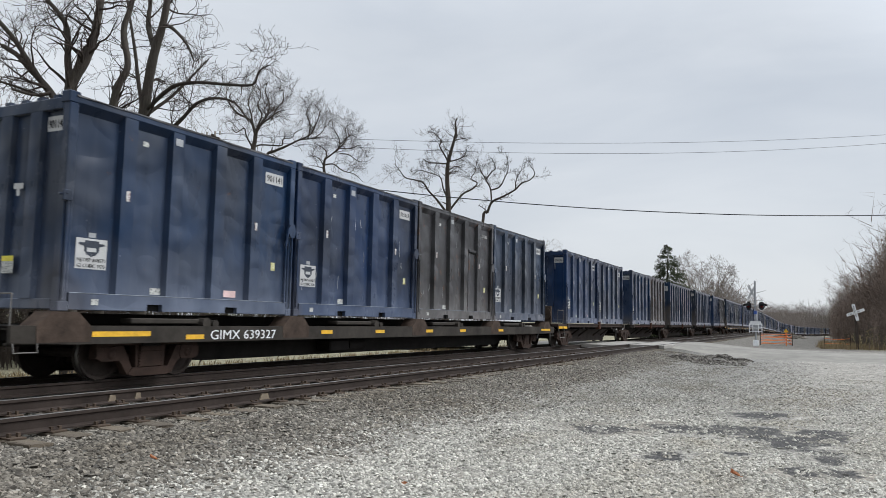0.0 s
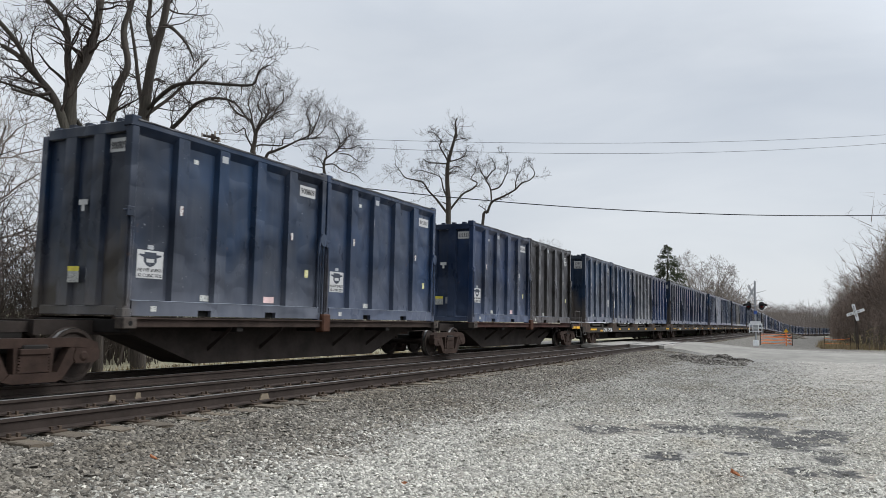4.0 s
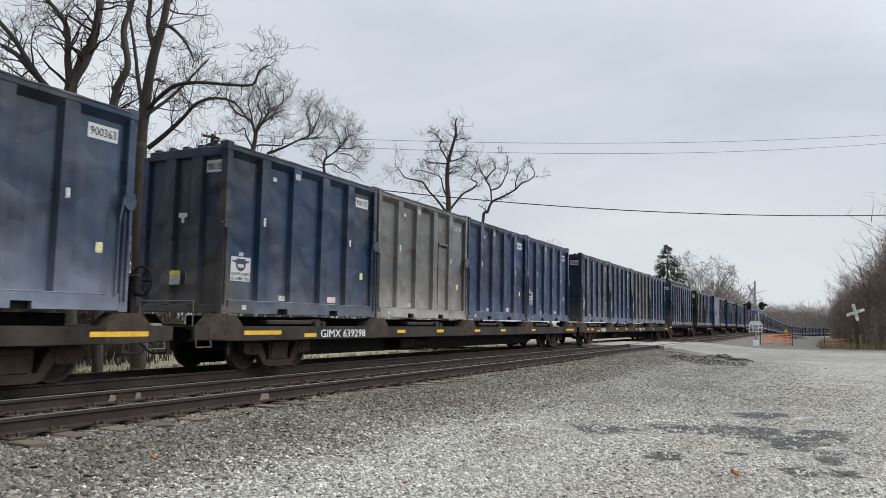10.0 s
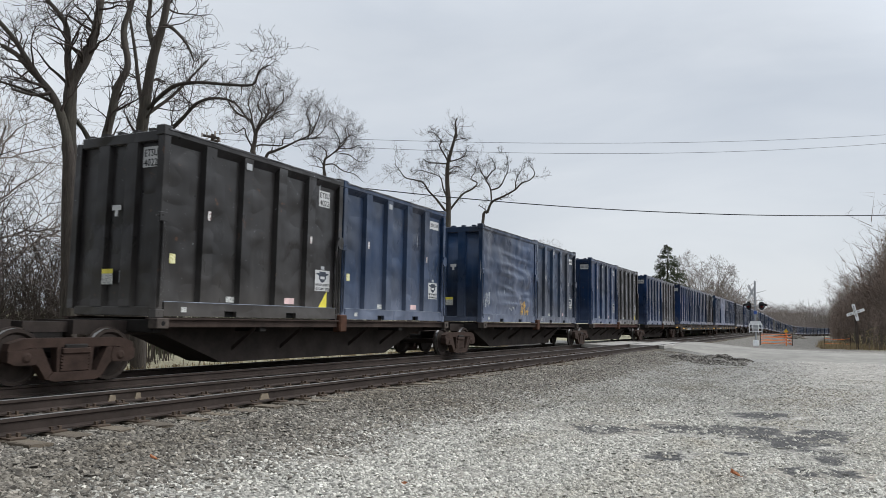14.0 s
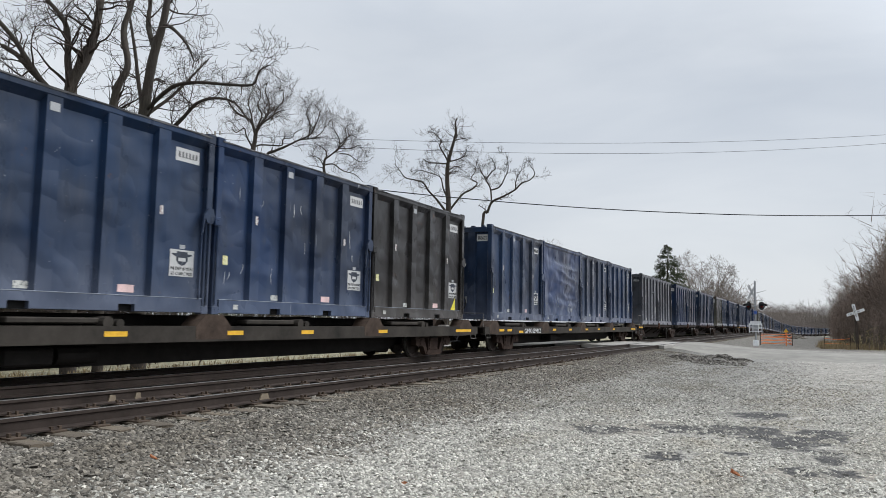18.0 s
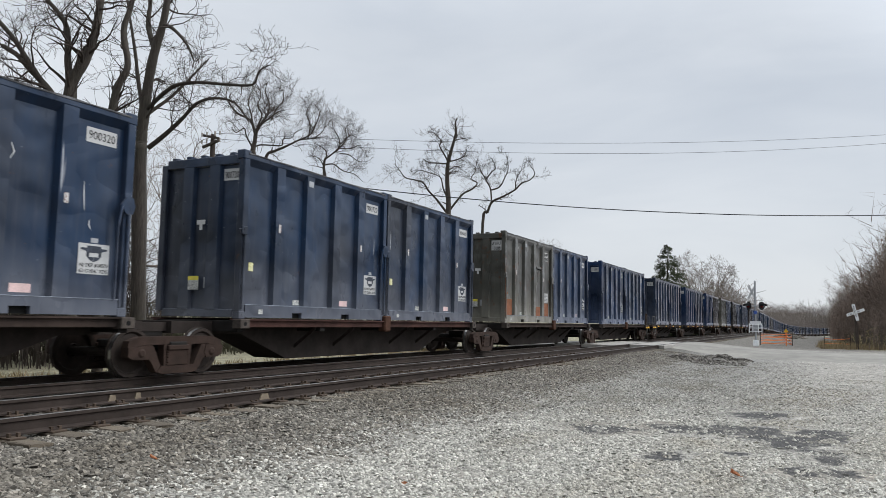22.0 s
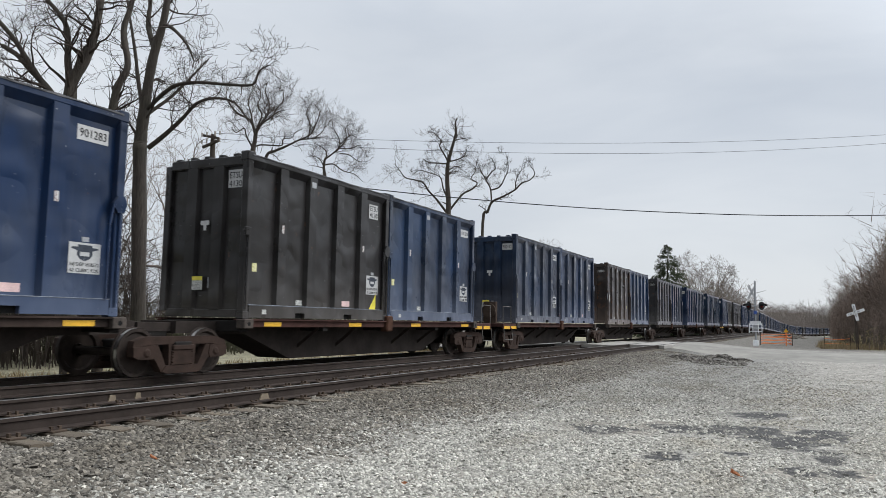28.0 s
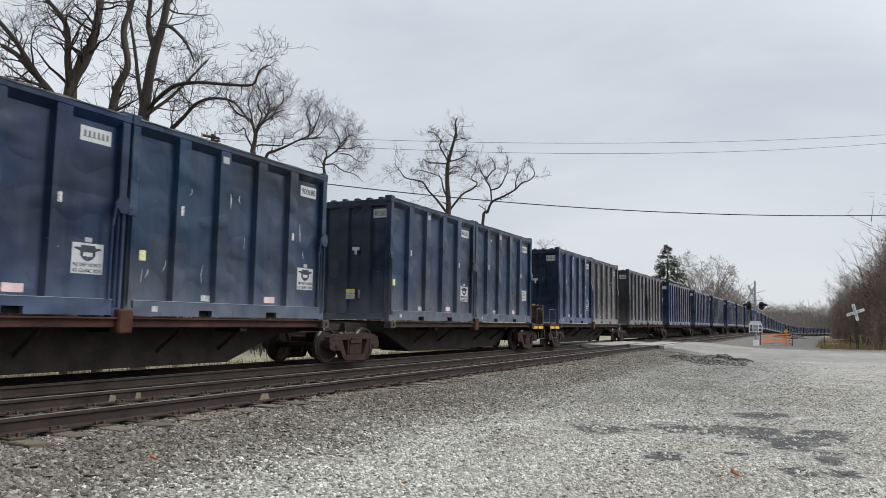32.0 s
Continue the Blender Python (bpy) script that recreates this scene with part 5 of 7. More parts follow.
# ------------------------------------------------------------------ crossing signal, signs, fences
def crossing_signal():
    t = thing("crossing_signal", "galvanised level crossing signal mast with two unlit flashers", "railway signal", m=pose(58.6, 3.8, 0.17, 0, 0, 180))
    bm = bmesh.new()
    prism(bm, [(-0.19, 0), (0.19, 0), (0.19, 0.08), (0.11, 0.42), (-0.11, 0.42), (-0.19, 0.08)], -0.19, 0.19)
    part("base", bm, M_signwhite, t, "white painted foot")
    bm = bmesh.new()
    cyl(bm, (0, 0, 0.35), (0, 0, 4.6), 0.062, 10)
    cyl(bm, (0, 0, 4.6), (0, 0, 4.68), 0.075, 10, 0.02)
    part("mast", bm, M_galv, t)
    bm = bmesh.new()
    cyl(bm, (0.08, -0.62, 2.85), (0.08, 0.62, 2.85), 0.035, 6)
    cyl(bm, (0.0, -0.55, 3.25), (0.0, 0.55, 3.25), 0.02, 6)
    part("cross_arm", bm, M_galv, t)
    # back to back flashers, seen from the side, each turned a little this way
    for side in (-1, 1):
        m = pose(0.08, side * 0.42, 2.85, 0, 0, side * 52)
        bm = bmesh.new()
        cyl(bm, (0.0, 0, 0), (0.03, 0, 0), 0.30, 20)
        board = part("backboard", bm, M_cable, t, "round black backboard", m)
        bm = bmesh.new()
        cyl(bm, (0.03, 0, 0), (0.10, 0, 0), 0.15, 14, 0.12)
        part("lens", bm, M_lens, board, "dark red unlit lens")
        bm = bmesh.new()
        n = 10
        ring = []
        for i in range(n + 1):
            a = math.pi * (1.0 - i / n)
            ring.append((bm.verts.new((0.03, 0.18 * math.cos(a), 0.18 * math.sin(a))), bm.verts.new((0.36, 0.18 * math.cos(a), 0.18 * math.sin(a) - 0.03))))
        for (a, b_), (e, d) in zip(ring, ring[1:]):
            bm.faces.new((a, b_, d, e))
        bmesh.ops.solidify(bm, geom=bm.faces[:], thickness=0.008)
        part("hood", bm, M_cable, board, "black sun hood")
    for ang in (48, -48):
        bm = bmesh.new()
        box(bm, 0.07, 0.085, -0.66, 0.66, -0.11, 0.11, 0.004)
        part("crossbuck_blade", bm, M_galv, t, "grey back of a crossbuck blade", pose(0.0, -0.28, 3.82, 0, 0, 58) @ pose(0.0 if ang > 0 else 0.018, 0, 0, ang))
    bm = bmesh.new()
    box(bm, 0.06, 0.07, -0.36, 0.36, 1.55, 1.75)
    part("track_plate", bm, M_signwhite, t, "white number of tracks plate")
    bm = bmesh.new()
    for z in (1.02, 1.26, 1.5):
        cyl(bm, (0.1, -0.42, z), (0.1, 0.42, z), 0.028, 6)
    for y in (-0.42, -0.18, 0.18, 0.42):
        cyl(bm, (0.1, y, 0.9), (0.1, y, 1.62), 0.028, 6)
    part("gate_bracket", bm, M_signwhite, t, "white gate arm bracket")
    bm = bmesh.new()
    box(bm, -0.18, 0.08, -0.2, 0.2, 1.05, 1.55, 0.02)
    part("mechanism_box", bm, M_galv, t)
    bm = bmesh.new()
    box(bm, 0.06, 0.09, -0.1, 0.1, 2.25, 2.5)
    part("notice", bm, plain("blue_notice", (0.05, 0.12, 0.45), 0.5), t, "small blue notice plate")
    bm = bmesh.new()
    cyl(bm, (0, 0, 3.75), (-0.05, 0.7, 3.95), 0.02, 5)
    part("stay", bm, M_galv, t)


crossing_signal()


def crossbuck():
    t = thing("crossbuck_sign", "white railroad crossing crossbuck on a leaning dark post", "road sign", m=pose(62.9, -2.78, -0.15, 2.0, 0, 180))
    bm = bmesh.new()
    box(bm, -0.09, 0.09, -0.09, 0.09, -0.1, 2.6, 0.015)
    part("post", bm, M_pole, t)
    for ang, word, dx in ((19, "CROSSING", 0.0), (-79, "RAILROAD", 0.02)):
        bm = bmesh.new()
        box(bm, 0.10, 0.115, -0.61, 0.61, -0.105, 0.105, 0.004)
        blade = part("blade", bm, M_signwhite, t, "white sign blade", pose(dx, 0, 2.85, ang))
        me = lettering(word, 0.17)
        me.transform(Matrix.Rotation(radians(90), 4, "Z"))
        link("lettering", me, M_black, blade, "black lettering", pose(0.119, -0.50, -0.065))


crossbuck()


def safety_fence(pts, label, bands=(0, 1, 2, 3, 4, 5, 6)):
    t = thing("safety_fence", label, "fence", "orange safety fences")
    for (x, y), (x2, y2) in zip(pts, pts[1:]):
        z0, z1 = ground_z(x, y), ground_z(x2, y2)
        for k in bands:
            h = 0.12 + 0.13 * k
            bm = bmesh.new()
            sag = 0.10 * (k % 2)
            cyl(bm, (x, y, z0 + h), ((x + x2) / 2, (y + y2) / 2, (z0 + z1) / 2 + h - sag), 0.028, 4)
            cyl(bm, ((x + x2) / 2, (y + y2) / 2, (z0 + z1) / 2 + h - sag), (x2, y2, z1 + h), 0.028, 4)
            part("mesh_band", bm, M_orange, t)
    for x, y in pts:
        bm = bmesh.new()
        cyl(bm, (x, y, ground_z(x, y) - 0.1), (x, y, ground_z(x, y) + 1.1), 0.03, 6)
        part("fence_stake", bm, M_pole, t)


safety_fence([(67.0, 4.0), (70.5, 2.2), (69.2, 1.7)], "sagging orange plastic safety fence beyond the crossing")
safety_fence([(62.6, -0.6), (62.8, -2.3)], "short orange plastic safety fence in dry grass", (2, 5))


def warning_sign():
    t = thing("warning_sign", "small yellow triangular sign on a stake", "sign", m=pose(69.0, 2.15, ground_z(69, 2.2), 0, 0, 180))
    bm = bmesh.new()
    cyl(bm, (0, 0, -0.1), (0, 0, 1.15), 0.045, 6)
    part("stake", bm, M_orange, t, "orange stake")
    bm = bmesh.new()
    v = [(0.04, -0.2, 1.1), (0.04, 0.2, 1.1), (0.04, 0, 1.42)]
    a = [bm.verts.new(p) for p in v]
    b_ = [bm.verts.new((p[0] + 0.02, p[1], p[2])) for p in v]
    bm.faces.new(a[::-1])
    bm.faces.new(b_)
    for i in range(3):
        bm.faces.new((a[i], a[(i + 1) % 3], b_[(i + 1) % 3], b_[i]))
    part("sign_plate", bm, M_yellow, t, "yellow triangular plate")


warning_sign()


def dirt_mound(x, y, h, r):
    rnd = np.random.RandomState(4)
    rows = [(x + r * u * math.cos(a), y + r * u * math.sin(a), ground_z(x, y) + h * (1 - u), 0.35) for u, a in zip(rnd.rand(160) ** 0.5, rnd.uniform(0, 6.283, 160))]
    stones("stone_mound", "grey stone mound beside the far line", M_ballast, rows, 14)


dirt_mound(112, 3.2, 0.9, 2.2)


# utility pole and wires
def utility_pole():
    t = thing("utility_pole", "weathered wooden utility pole with a broken crossarm", "utility pole", m=pose(27.2, 25.9, -0.3))
    bm = bmesh.new()
    cyl(bm, (0, 0, 0), (0, 0, 10.6), 0.15, 9, 0.12)
    part("pole", bm, M_pole, t)
    for z, tilt in ((10.45, 14), (10.1, -8)):
        bm = bmesh.new()
        box(bm, -0.06, 0.06, -0.62, 0.62, -0.06, 0.06, 0.01)
        part("crossarm", bm, M_pole, t, "", pose(-0.16, 0, z, tilt, 0, -12))
        for y in (-0.55, -0.25, 0.25, 0.55):
            bm = bmesh.new()
            cyl(bm, (0, 0, 0.05), (0, 0, 0.24), 0.035, 6, 0.05)
            part("insulator", bm, M_glassins, t, "", pose(-0.16 - 0.02 * y, y, z))


utility_pole()


def wire(name, label, a, b_, sag, r):
    a, b_ = Vector(a), Vector(b_)
    w = Wood(1)
    pts = [a.lerp(b_, i / 40) + Vector((0, 0, -sag * 4 * (i / 40) * (1 - i / 40))) for i in range(41)]
    w.tube("w", pts, [r] * 41, 5)
    tagged(link(name, raw(name, w.v["w"], w.f["w"], True), M_cable), label, "cable", "overhead wires")



def dead_leaf(x, y, turn, size):
    t = thing("dead_leaf", "curled orange-brown dead leaf on the gravel", "leaf", "dead leaves", pose(x, y, ground_z(x, y) + 0.045, 8, -6, turn))
    bm = bmesh.new()
    rows = []
    for i in range(7):
        u = i / 6
        wd = size * 0.42 * math.sin(math.pi * min(1, u * 0.9 + 0.08)) * (1.25 if i % 2 else 0.8)
        rows.append([bm.verts.new((size * (u - 0.5), s * wd, 0.25 * size * abs(s) * (0.6 + u) + 0.15 * size * u * u)) for s in (-1, 0, 1)])
    for a, b_ in zip(rows, rows[1:]):
        for k in range(2):
            bm.faces.new((a[k], b_[k], b_[k + 1], a[k + 1]))
    bmesh.ops.solidify(bm, geom=bm.faces[:], thickness=0.002)
    part("blade", bm, M_leafdead, t)
    bm = bmesh.new()
    cyl(bm, (-size * 0.5, 0, 0), (-size * 0.85, 0.01, 0.01), 0.003, 5)
    part("stem", bm, M_leafdead, t)


dead_leaf(8.41, 0.77, 70, 0.10)
dead_leaf(5.3, 5.6, 110, 0.07)
dead_leaf(6.2, 3.4, 200, 0.06)


def yellow_block(x, y, l):
    bm = bmesh.new()
    prism(bm, [(-l / 2, 0), (l / 2, 0), (l / 2 - 0.06, 0.16), (-l / 2 + 0.06, 0.16)], -0.1, 0.1)
    ob = part("yellow_kerb_block", bm, M_yellow2, None, "", pose(x, y, ground_z(x, y)))
    tagged(ob, "yellow painted kerb block on the verge behind the tracks", "kerb")


yellow_block(30.6, 18.0, 1.3)

wire("overhead_wire", "thin overhead wire high above the line", (33.55, 31.85, 12.41), (69.66, -8.37, 17.19), 0.75, 0.012)
wire("overhead_wire", "thin overhead wire high above the line", (33.59, 31.86, 12.08), (69.72, -8.35, 16.57), 1.0, 0.012)
wire("overhead_cable", "thick black overhead cable above the line", (33.0, 31.2, 10.07), (63.24, -7.39, 9.79), 1.0, 0.03)


# ------------------------------------------------------------------ containers
L_ = 6.06
RIBS = (1.27, 2.41, 3.59, 4.73)
CM = {}


def container_meshes():
    bm = bmesh.new()
    box(bm, 0.10, L_ - 0.10, -1.10, 1.10, 0.16, 3.50)
    CM["shell"] = mesh_of("shell", bm)
    # battered smooth-sided shell: bulged sheet
    for key, seed in (("shell_dented", 2.0), ("shell_dented2", 7.0)):
        verts, faces, nx, nz = [], [], 54, 44
        for side in (-1, 1):
            b0 = len(verts)
            for i in range(nx + 1):
                for j in range(nz + 1):
                    x, z = 0.12 + (L_ - 0.24) * i / nx, 0.2 + 3.28 * j / nz
                    u, w = i / nx, j / nz
                    e = min(1, 6 * u, 6 * (1 - u), 6 * w, 6 * (1 - w))
                    k = 0.10 * noise.noise((x * 0.5, z * 1.1, seed)) + 0.035 * noise.noise((x * 1.1, z * 3.0, seed + 5)) - 0.03
                    # sharp horizontal creases where the sheet has buckled
                    crease = 1 - 4.0 * abs(noise.noise((x * 0.22, z * 2.1 + 0.12 * x, seed + 11)))
                    k += 0.06 * max(0.0, crease) * min(1, max(0.0, (x - 1.2) * 0.7)) * (1 if 0.7 < z < 2.8 else 0.3)
                    verts.append((x, side * (1.17 + e * (k + 0.01)), z))
            for i in range(nx):
                for j in range(nz):
                    a = b0 + i * (nz + 1) + j
                    q = (a, a + nz + 1, a + nz + 2, a + 1)
                    faces.append(q if side < 0 else q[::-1])
        b0 = len(verts)
        verts += [(x, y, z) for x in (0.08, L_ - 0.08) for y in (-1.16, 1.16) for z in (0.16, 3.5)]
        faces += [tuple(b0 + i for i in q) for q in ((0, 1, 3, 2), (4, 6, 7, 5), (1, 5, 7, 3), (0, 2, 6, 4))]
        CM[key] = raw(key, verts, faces, True)
    # wide pressed rib, chamfered sides
    bm = bmesh.new()
    prof = [(-0.185, -1.095), (-0.145, -1.215), (0.145, -1.215), (0.185, -1.095)]
    for z in (0.2, 3.47):
        for x, y in prof:
            bm.verts.new((x, y, z))
    bm.verts.ensure_lookup_table()
    for i in range(3):
        bm.faces.new([bm.verts[k] for k in (i, i + 1, i + 5, i + 4)])
    bm.faces.new([bm.verts[k] for k in (3, 2, 1, 0)])
    bm.faces.new([bm.verts[k] for k in (4, 5, 6, 7)])
    CM["rib"] = mesh_of("rib", bm)
    bm = bmesh.new()
    prof = [(0.025, -0.185), (-0.075, -0.145), (-0.075, 0.145), (0.025, 0.185)]
    for z in (0.2, 3.38):
        for x, y in prof:
            bm.verts.new((x + 0.08, y, z))
    bm.verts.ensure_lookup_table()
    for i in range(3):
        bm.faces.new([bm.verts[k] for k in (i + 1, i, i + 4, i + 5)])
    bm.faces.new([bm.verts[k] for k in (0, 1, 2, 3)])
    bm.faces.new([bm.verts[k] for k in (7, 6, 5, 4)])
    CM["end_rib"] = mesh_of("end_rib", bm)
    bm = bmesh.new()
    box(bm, 0.0, 0.17, -1.22, -1.05, 0.15, 3.46, 0.012)
    CM["post"] = mesh_of("post", bm)
    bm = bmesh.new()
    box(bm, 0.0, 0.2, -1.225, -1.04, 0.0, 0.16, 0.012)
    box(bm, -0.004, 0.004, -1.16, -1.10, 0.05, 0.11)
    box(bm, 0.07, 0.13, -1.229, -1.22, 0.05, 0.11)
    CM["casting"] = mesh_of("casting", bm)
    # top rail: flat face, and a soffit that slants back to the sheet
    bm = bmesh.new()
    ring = [[bm.verts.new((x, y, z)) for y, z in ((-1.216, 3.575), (-1.222, 3.565), (-1.222, 3.485), (-1.216, 3.475), (-1.09, 3.33), (-1.09, 3.575))] for x in (0.17, L_ - 0.17)]
    for i in range(6):
        j = (i + 1) % 6
        bm.faces.new((ring[0][i], ring[1][i], ring[1][j], ring[0][j]))
    bm.faces.new(ring[0])
    bm.faces.new(ring[1][::-1])
    bmesh.ops.recalc_face_normals(bm, faces=bm.faces[:])
    CM["top_rail"] = mesh_of("top_rail", bm)
    # bent grey lip of the lid along the top
    lrnd = random.Random(88)
    bm = bmesh.new()
    cuts = [0.12 + (L_ - 0.24) * i / 14 for i in range(15)]
    ring = [[bm.verts.new((x, y + lrnd.uniform(-0.006, 0.006), z + lrnd.uniform(-0.006, 0.012))) for y, z in ((-1.236, 3.572), (-1.238, 3.600), (-1.05, 3.612), (-1.05, 3.572))] for x in cuts]
    for a, b_ in zip(ring, ring[1:]):
        for i in range(4):
            j = (i + 1) % 4
            bm.faces.new((a[i], b_[i], b_[j], a[j]))
    bm.faces.new(ring[0])
    bm.faces.new(ring[-1][::-1])
    bmesh.ops.recalc_face_normals(bm, faces=bm.faces[:])
    CM["lid_lip"] = mesh_of("lid_lip", bm)
    bm = bmesh.new()
    box(bm, 0.0, 0.10, -1.05, 1.05, 3.36, 3.56, 0.012)
    CM["end_header"] = mesh_of("end_header", bm)
    bm = bmesh.new()
    box(bm, 0.02, 0.12, -1.02, 1.02, 0.03, 0.20, 0.012)
    CM["end_sill"] = mesh_of("end_sill", bm)
    bm = bmesh.new()
    prism(bm, [(0.2, 0.03), (1.83, 0.03), (1.83, 0.15), (2.19, 0.15), (2.19, 0.03), (3.87, 0.03), (3.87, 0.15), (4.23, 0.15), (4.23, 0.03), (L_ - 0.2, 0.03), (L_ - 0.2, 0.30), (0.2, 0.30)], -1.22, -1.12)
    CM["bottom_rail"] = mesh_of("bottom_rail", bm)
    bm = bmesh.new()
    box(bm, 0.19, L_ - 0.19, -1.226, -1.095, 0.296, 0.312, 0.004)
    CM["ledge"] = mesh_of("ledge", bm)
    # back plate of the pocket; its black colour is the inner shade
    bm = bmesh.new()
    box(bm, 0, 0.36, -1.13, -1.12, 0.03, 0.15)
    CM["fork_pocket"] = mesh_of("fork_pocket", bm)
    # roof: sheet, bows, ragged lip
    rnd = random.Random(12)
    bm = bmesh.new()
    box(bm, 0.1, L_ - 0.1, -1.12, 1.12, 3.48, 3.53)
    for i in range(8):
        x = 0.35 + i * 0.76
        box(bm, x, x + 0.10, -1.16, 1.16, 3.53, 3.60 + rnd.uniform(0, 0.02))
    for i in range(5):
        y = -0.9 + i * 0.42
        box(bm, 0.02, 0.16, y, y + 0.14, 3.55, 3.60 + rnd.uniform(0, 0.03))
    CM["roof"] = mesh_of("roof", bm)
    bm = bmesh.new()
    box(bm, -0.02, 0.2, -1.22, -1.0, 3.46, 3.66, 0.015)
    CM["top_casting"] = mesh_of("top_casting", bm)
    # door gear at the corner
    bm = bmesh.new()
    cyl(bm, (0.05, -1.25, 0.2), (0.05, -1.25, 1.86), 0.022, 6)
    box(bm, -0.06, 0.12, -1.275, -1.22, 1.80, 1.98, 0.01)
    cyl(bm, (-0.10, -1.22, 1.90), (0.02, -1.27, 1.92), 0.022, 6)
    CM["door_latch"] = mesh_of("door_latch", bm)
    bm = bmesh.new()
    cyl(bm, (L_ - 0.09, -1.25, 0.18), (L_ - 0.09, -1.25, 1.95), 0.024, 6)
    prism(bm, [(L_ - 0.27, 1.97), (L_ - 0.16, 2.12), (L_ - 0.02, 2.12), (L_ + 0.03, 1.97), (L_ - 0.02, 1.82), (L_ - 0.16, 1.82)], -1.27, -1.222)
    cyl(bm, (L_ - 0.30, -1.25, 1.60), (L_ - 0.24, -1.25, 1.98), 0.03, 6)
    cyl(bm, (L_ - 0.30, -1.25, 0.3), (L_ - 0.30, -1.25, 1.62), 0.022, 6)
    CM["door_bar"] = mesh_of("door_bar", bm)
    bm = bmesh.new()
    box(bm, 3.95, 4.65, -1.17, -1.10, 2.42, 2.5, 0.008)
    box(bm, 3.98, 4.62, -1.125, -1.10, 0.28, 2.40, 0.008)
    CM["hatch"] = mesh_of("hatch", bm)
    # black inlay in place of the shaded slot opening
    bm = bmesh.new()
    prism(bm, [(3.96, 2.395), (4.64, 2.335), (4.64, 2.415), (3.96, 2.42)], -1.140, -1.118)
    CM["hatch_slot"] = mesh_of("hatch_slot", bm)
    # stickers
    def tag(key, x0, x1, z0, z1, y):
        b = bmesh.new()
        box(b, x0, x1, y - 0.004, y, z0, z1)
        CM[key] = mesh_of(key, b)

    tag("side_plate", 5.12, 5.74, 2.98, 3.24, -1.102)
    tag("side_plate_tall", 5.16, 5.62, 2.84, 3.24, -1.102)
    tag("rib_tag", 1.23, 1.31, 1.97, 2.16, -1.217)
    tag("rib_tag2", 4.69, 4.77, 1.85, 2.02, -1.217)
    tag("top_tag", 2.32, 2.50, 3.22, 3.36, -1.217)
    tag("small_tag", 1.64, 1.77, 3.07, 3.16, -1.102)
    tag("low_tag", 1.98, 2.28, 0.34, 0.46, -1.102)
    tag("mid_tag", 0.38, 0.53, 1.04, 1.23, -1.102)
    tag("mid_tag_far", 5.42, 5.56, 1.02, 1.20, -1.102)
    tag("foot_tag", 0.63, 0.77, 0.11, 0.21, -1.222)
    tag("text_board", 0.40, 1.02, 0.92, 1.36, -1.176)
    tag("text_board_far", 5.1, 5.7, 0.93, 1.36, -1.105)
    tag("shield_board_L", 0.36, 0.98, 0.72, 1.24, -1.104)
    tag("shield_board_R", 5.10, 5.72, 0.72, 1.24, -1.104)
    tag("red_stripe_tag", 3.93, 4.29, 0.36, 0.50, -1.102)
    tag("board_tag_L", 0.60, 0.74, 1.26, 1.34, -1.102)
    tag("board_tag_R", 5.34, 5.48, 1.26, 1.34, -1.102)

    def endtag(key, y0, y1, z0, z1, x):
        b = bmesh.new()
        box(b, x, x + 0.004, y0, y1, z0, z1)
        CM[key] = mesh_of(key, b)

    endtag("end_plate", -1.01, -0.56, 3.02, 3.28, 0.096)
    endtag("end_plate_tall", -1.01, -0.58, 2.88, 3.28, 0.096)
    endtag("end_tee", -0.16, 0.08, 2.06, 2.16, 0.0)
    endtag("end_tee_leg", -0.08, 0.0, 1.94, 2.06, 0.0)
    endtag("caution_sticker", -0.04, 0.26, 0.62, 0.88, 0.0)
    endtag("caution_head", -0.04, 0.26, 0.83, 0.92, -0.004)
    endtag("grey_sticker", -0.34, -0.1, 0.66, 0.90, 0.096)
    # shield emblem with wings
    for key, cx in (("emblem_L", 0.67), ("emblem_R", 5.41)):
        bm = bmesh.new()
        # the field inside the shield is left white; the outline closes at its point
        prism(bm, [(cx + 0.004, 0.93), (cx + 0.09, 0.965), (cx + 0.15, 1.03), (cx + 0.15, 1.105), (cx + 0.27, 1.14), (cx + 0.25, 1.165), (cx + 0.14, 1.165), (cx + 0.14, 1.205), (cx - 0.14, 1.205), (cx - 0.14, 1.165), (cx - 0.25, 1.165), (cx - 0.27, 1.14), (cx - 0.15, 1.105),
                   (cx - 0.15, 1.03), (cx - 0.09, 0.965), (cx - 0.004, 0.93), (cx - 0.004, 1.015), (cx - 0.095, 1.015), (cx - 0.095, 1.085), (cx + 0.095, 1.085), (cx + 0.095, 1.015), (cx + 0.004, 1.015)], -1.112, -1.108)
        CM[key] = mesh_of("emblem", bm)
    CM["dep"] = lettering("NJ DEP #18571", 0.088)
    CM["yds"] = lettering("62 CUBIC YDS", 0.088)
    CM["leased"] = lettering("LEASED TO", 0.085)
    bm = bmesh.new()
    for i in range(2):
        box(bm, 0.44, 0.97 - 0.06 * i, -1.185, -1.180, 1.125 + 0.072 * i, 1.17 + 0.072 * i)
    CM["board_lines"] = mesh_of("board_lines", bm)
    bm = bmesh.new()
    for i in range(6):
        box(bm, 5.15, 5.65 - 0.07 * (i % 2), -1.111, -1.107, 0.958 + 0.064 * i, 0.979 + 0.064 * i)
    CM["board_lines_far"] = mesh_of("board_lines", bm)
    bm = bmesh.new()
    box(bm, 0.30, 1.08, -1.1055, -1.1005, 0.2, 0.95)
    CM["primer_near"] = mesh_of("primer_patch", bm)
    bm = bmesh.new()
    box(bm, 5.0, 5.75, -1.1055, -1.1005, 0.2, 0.9)
    CM["primer_far"] = mesh_of("primer_patch", bm)
    bm = bmesh.new()
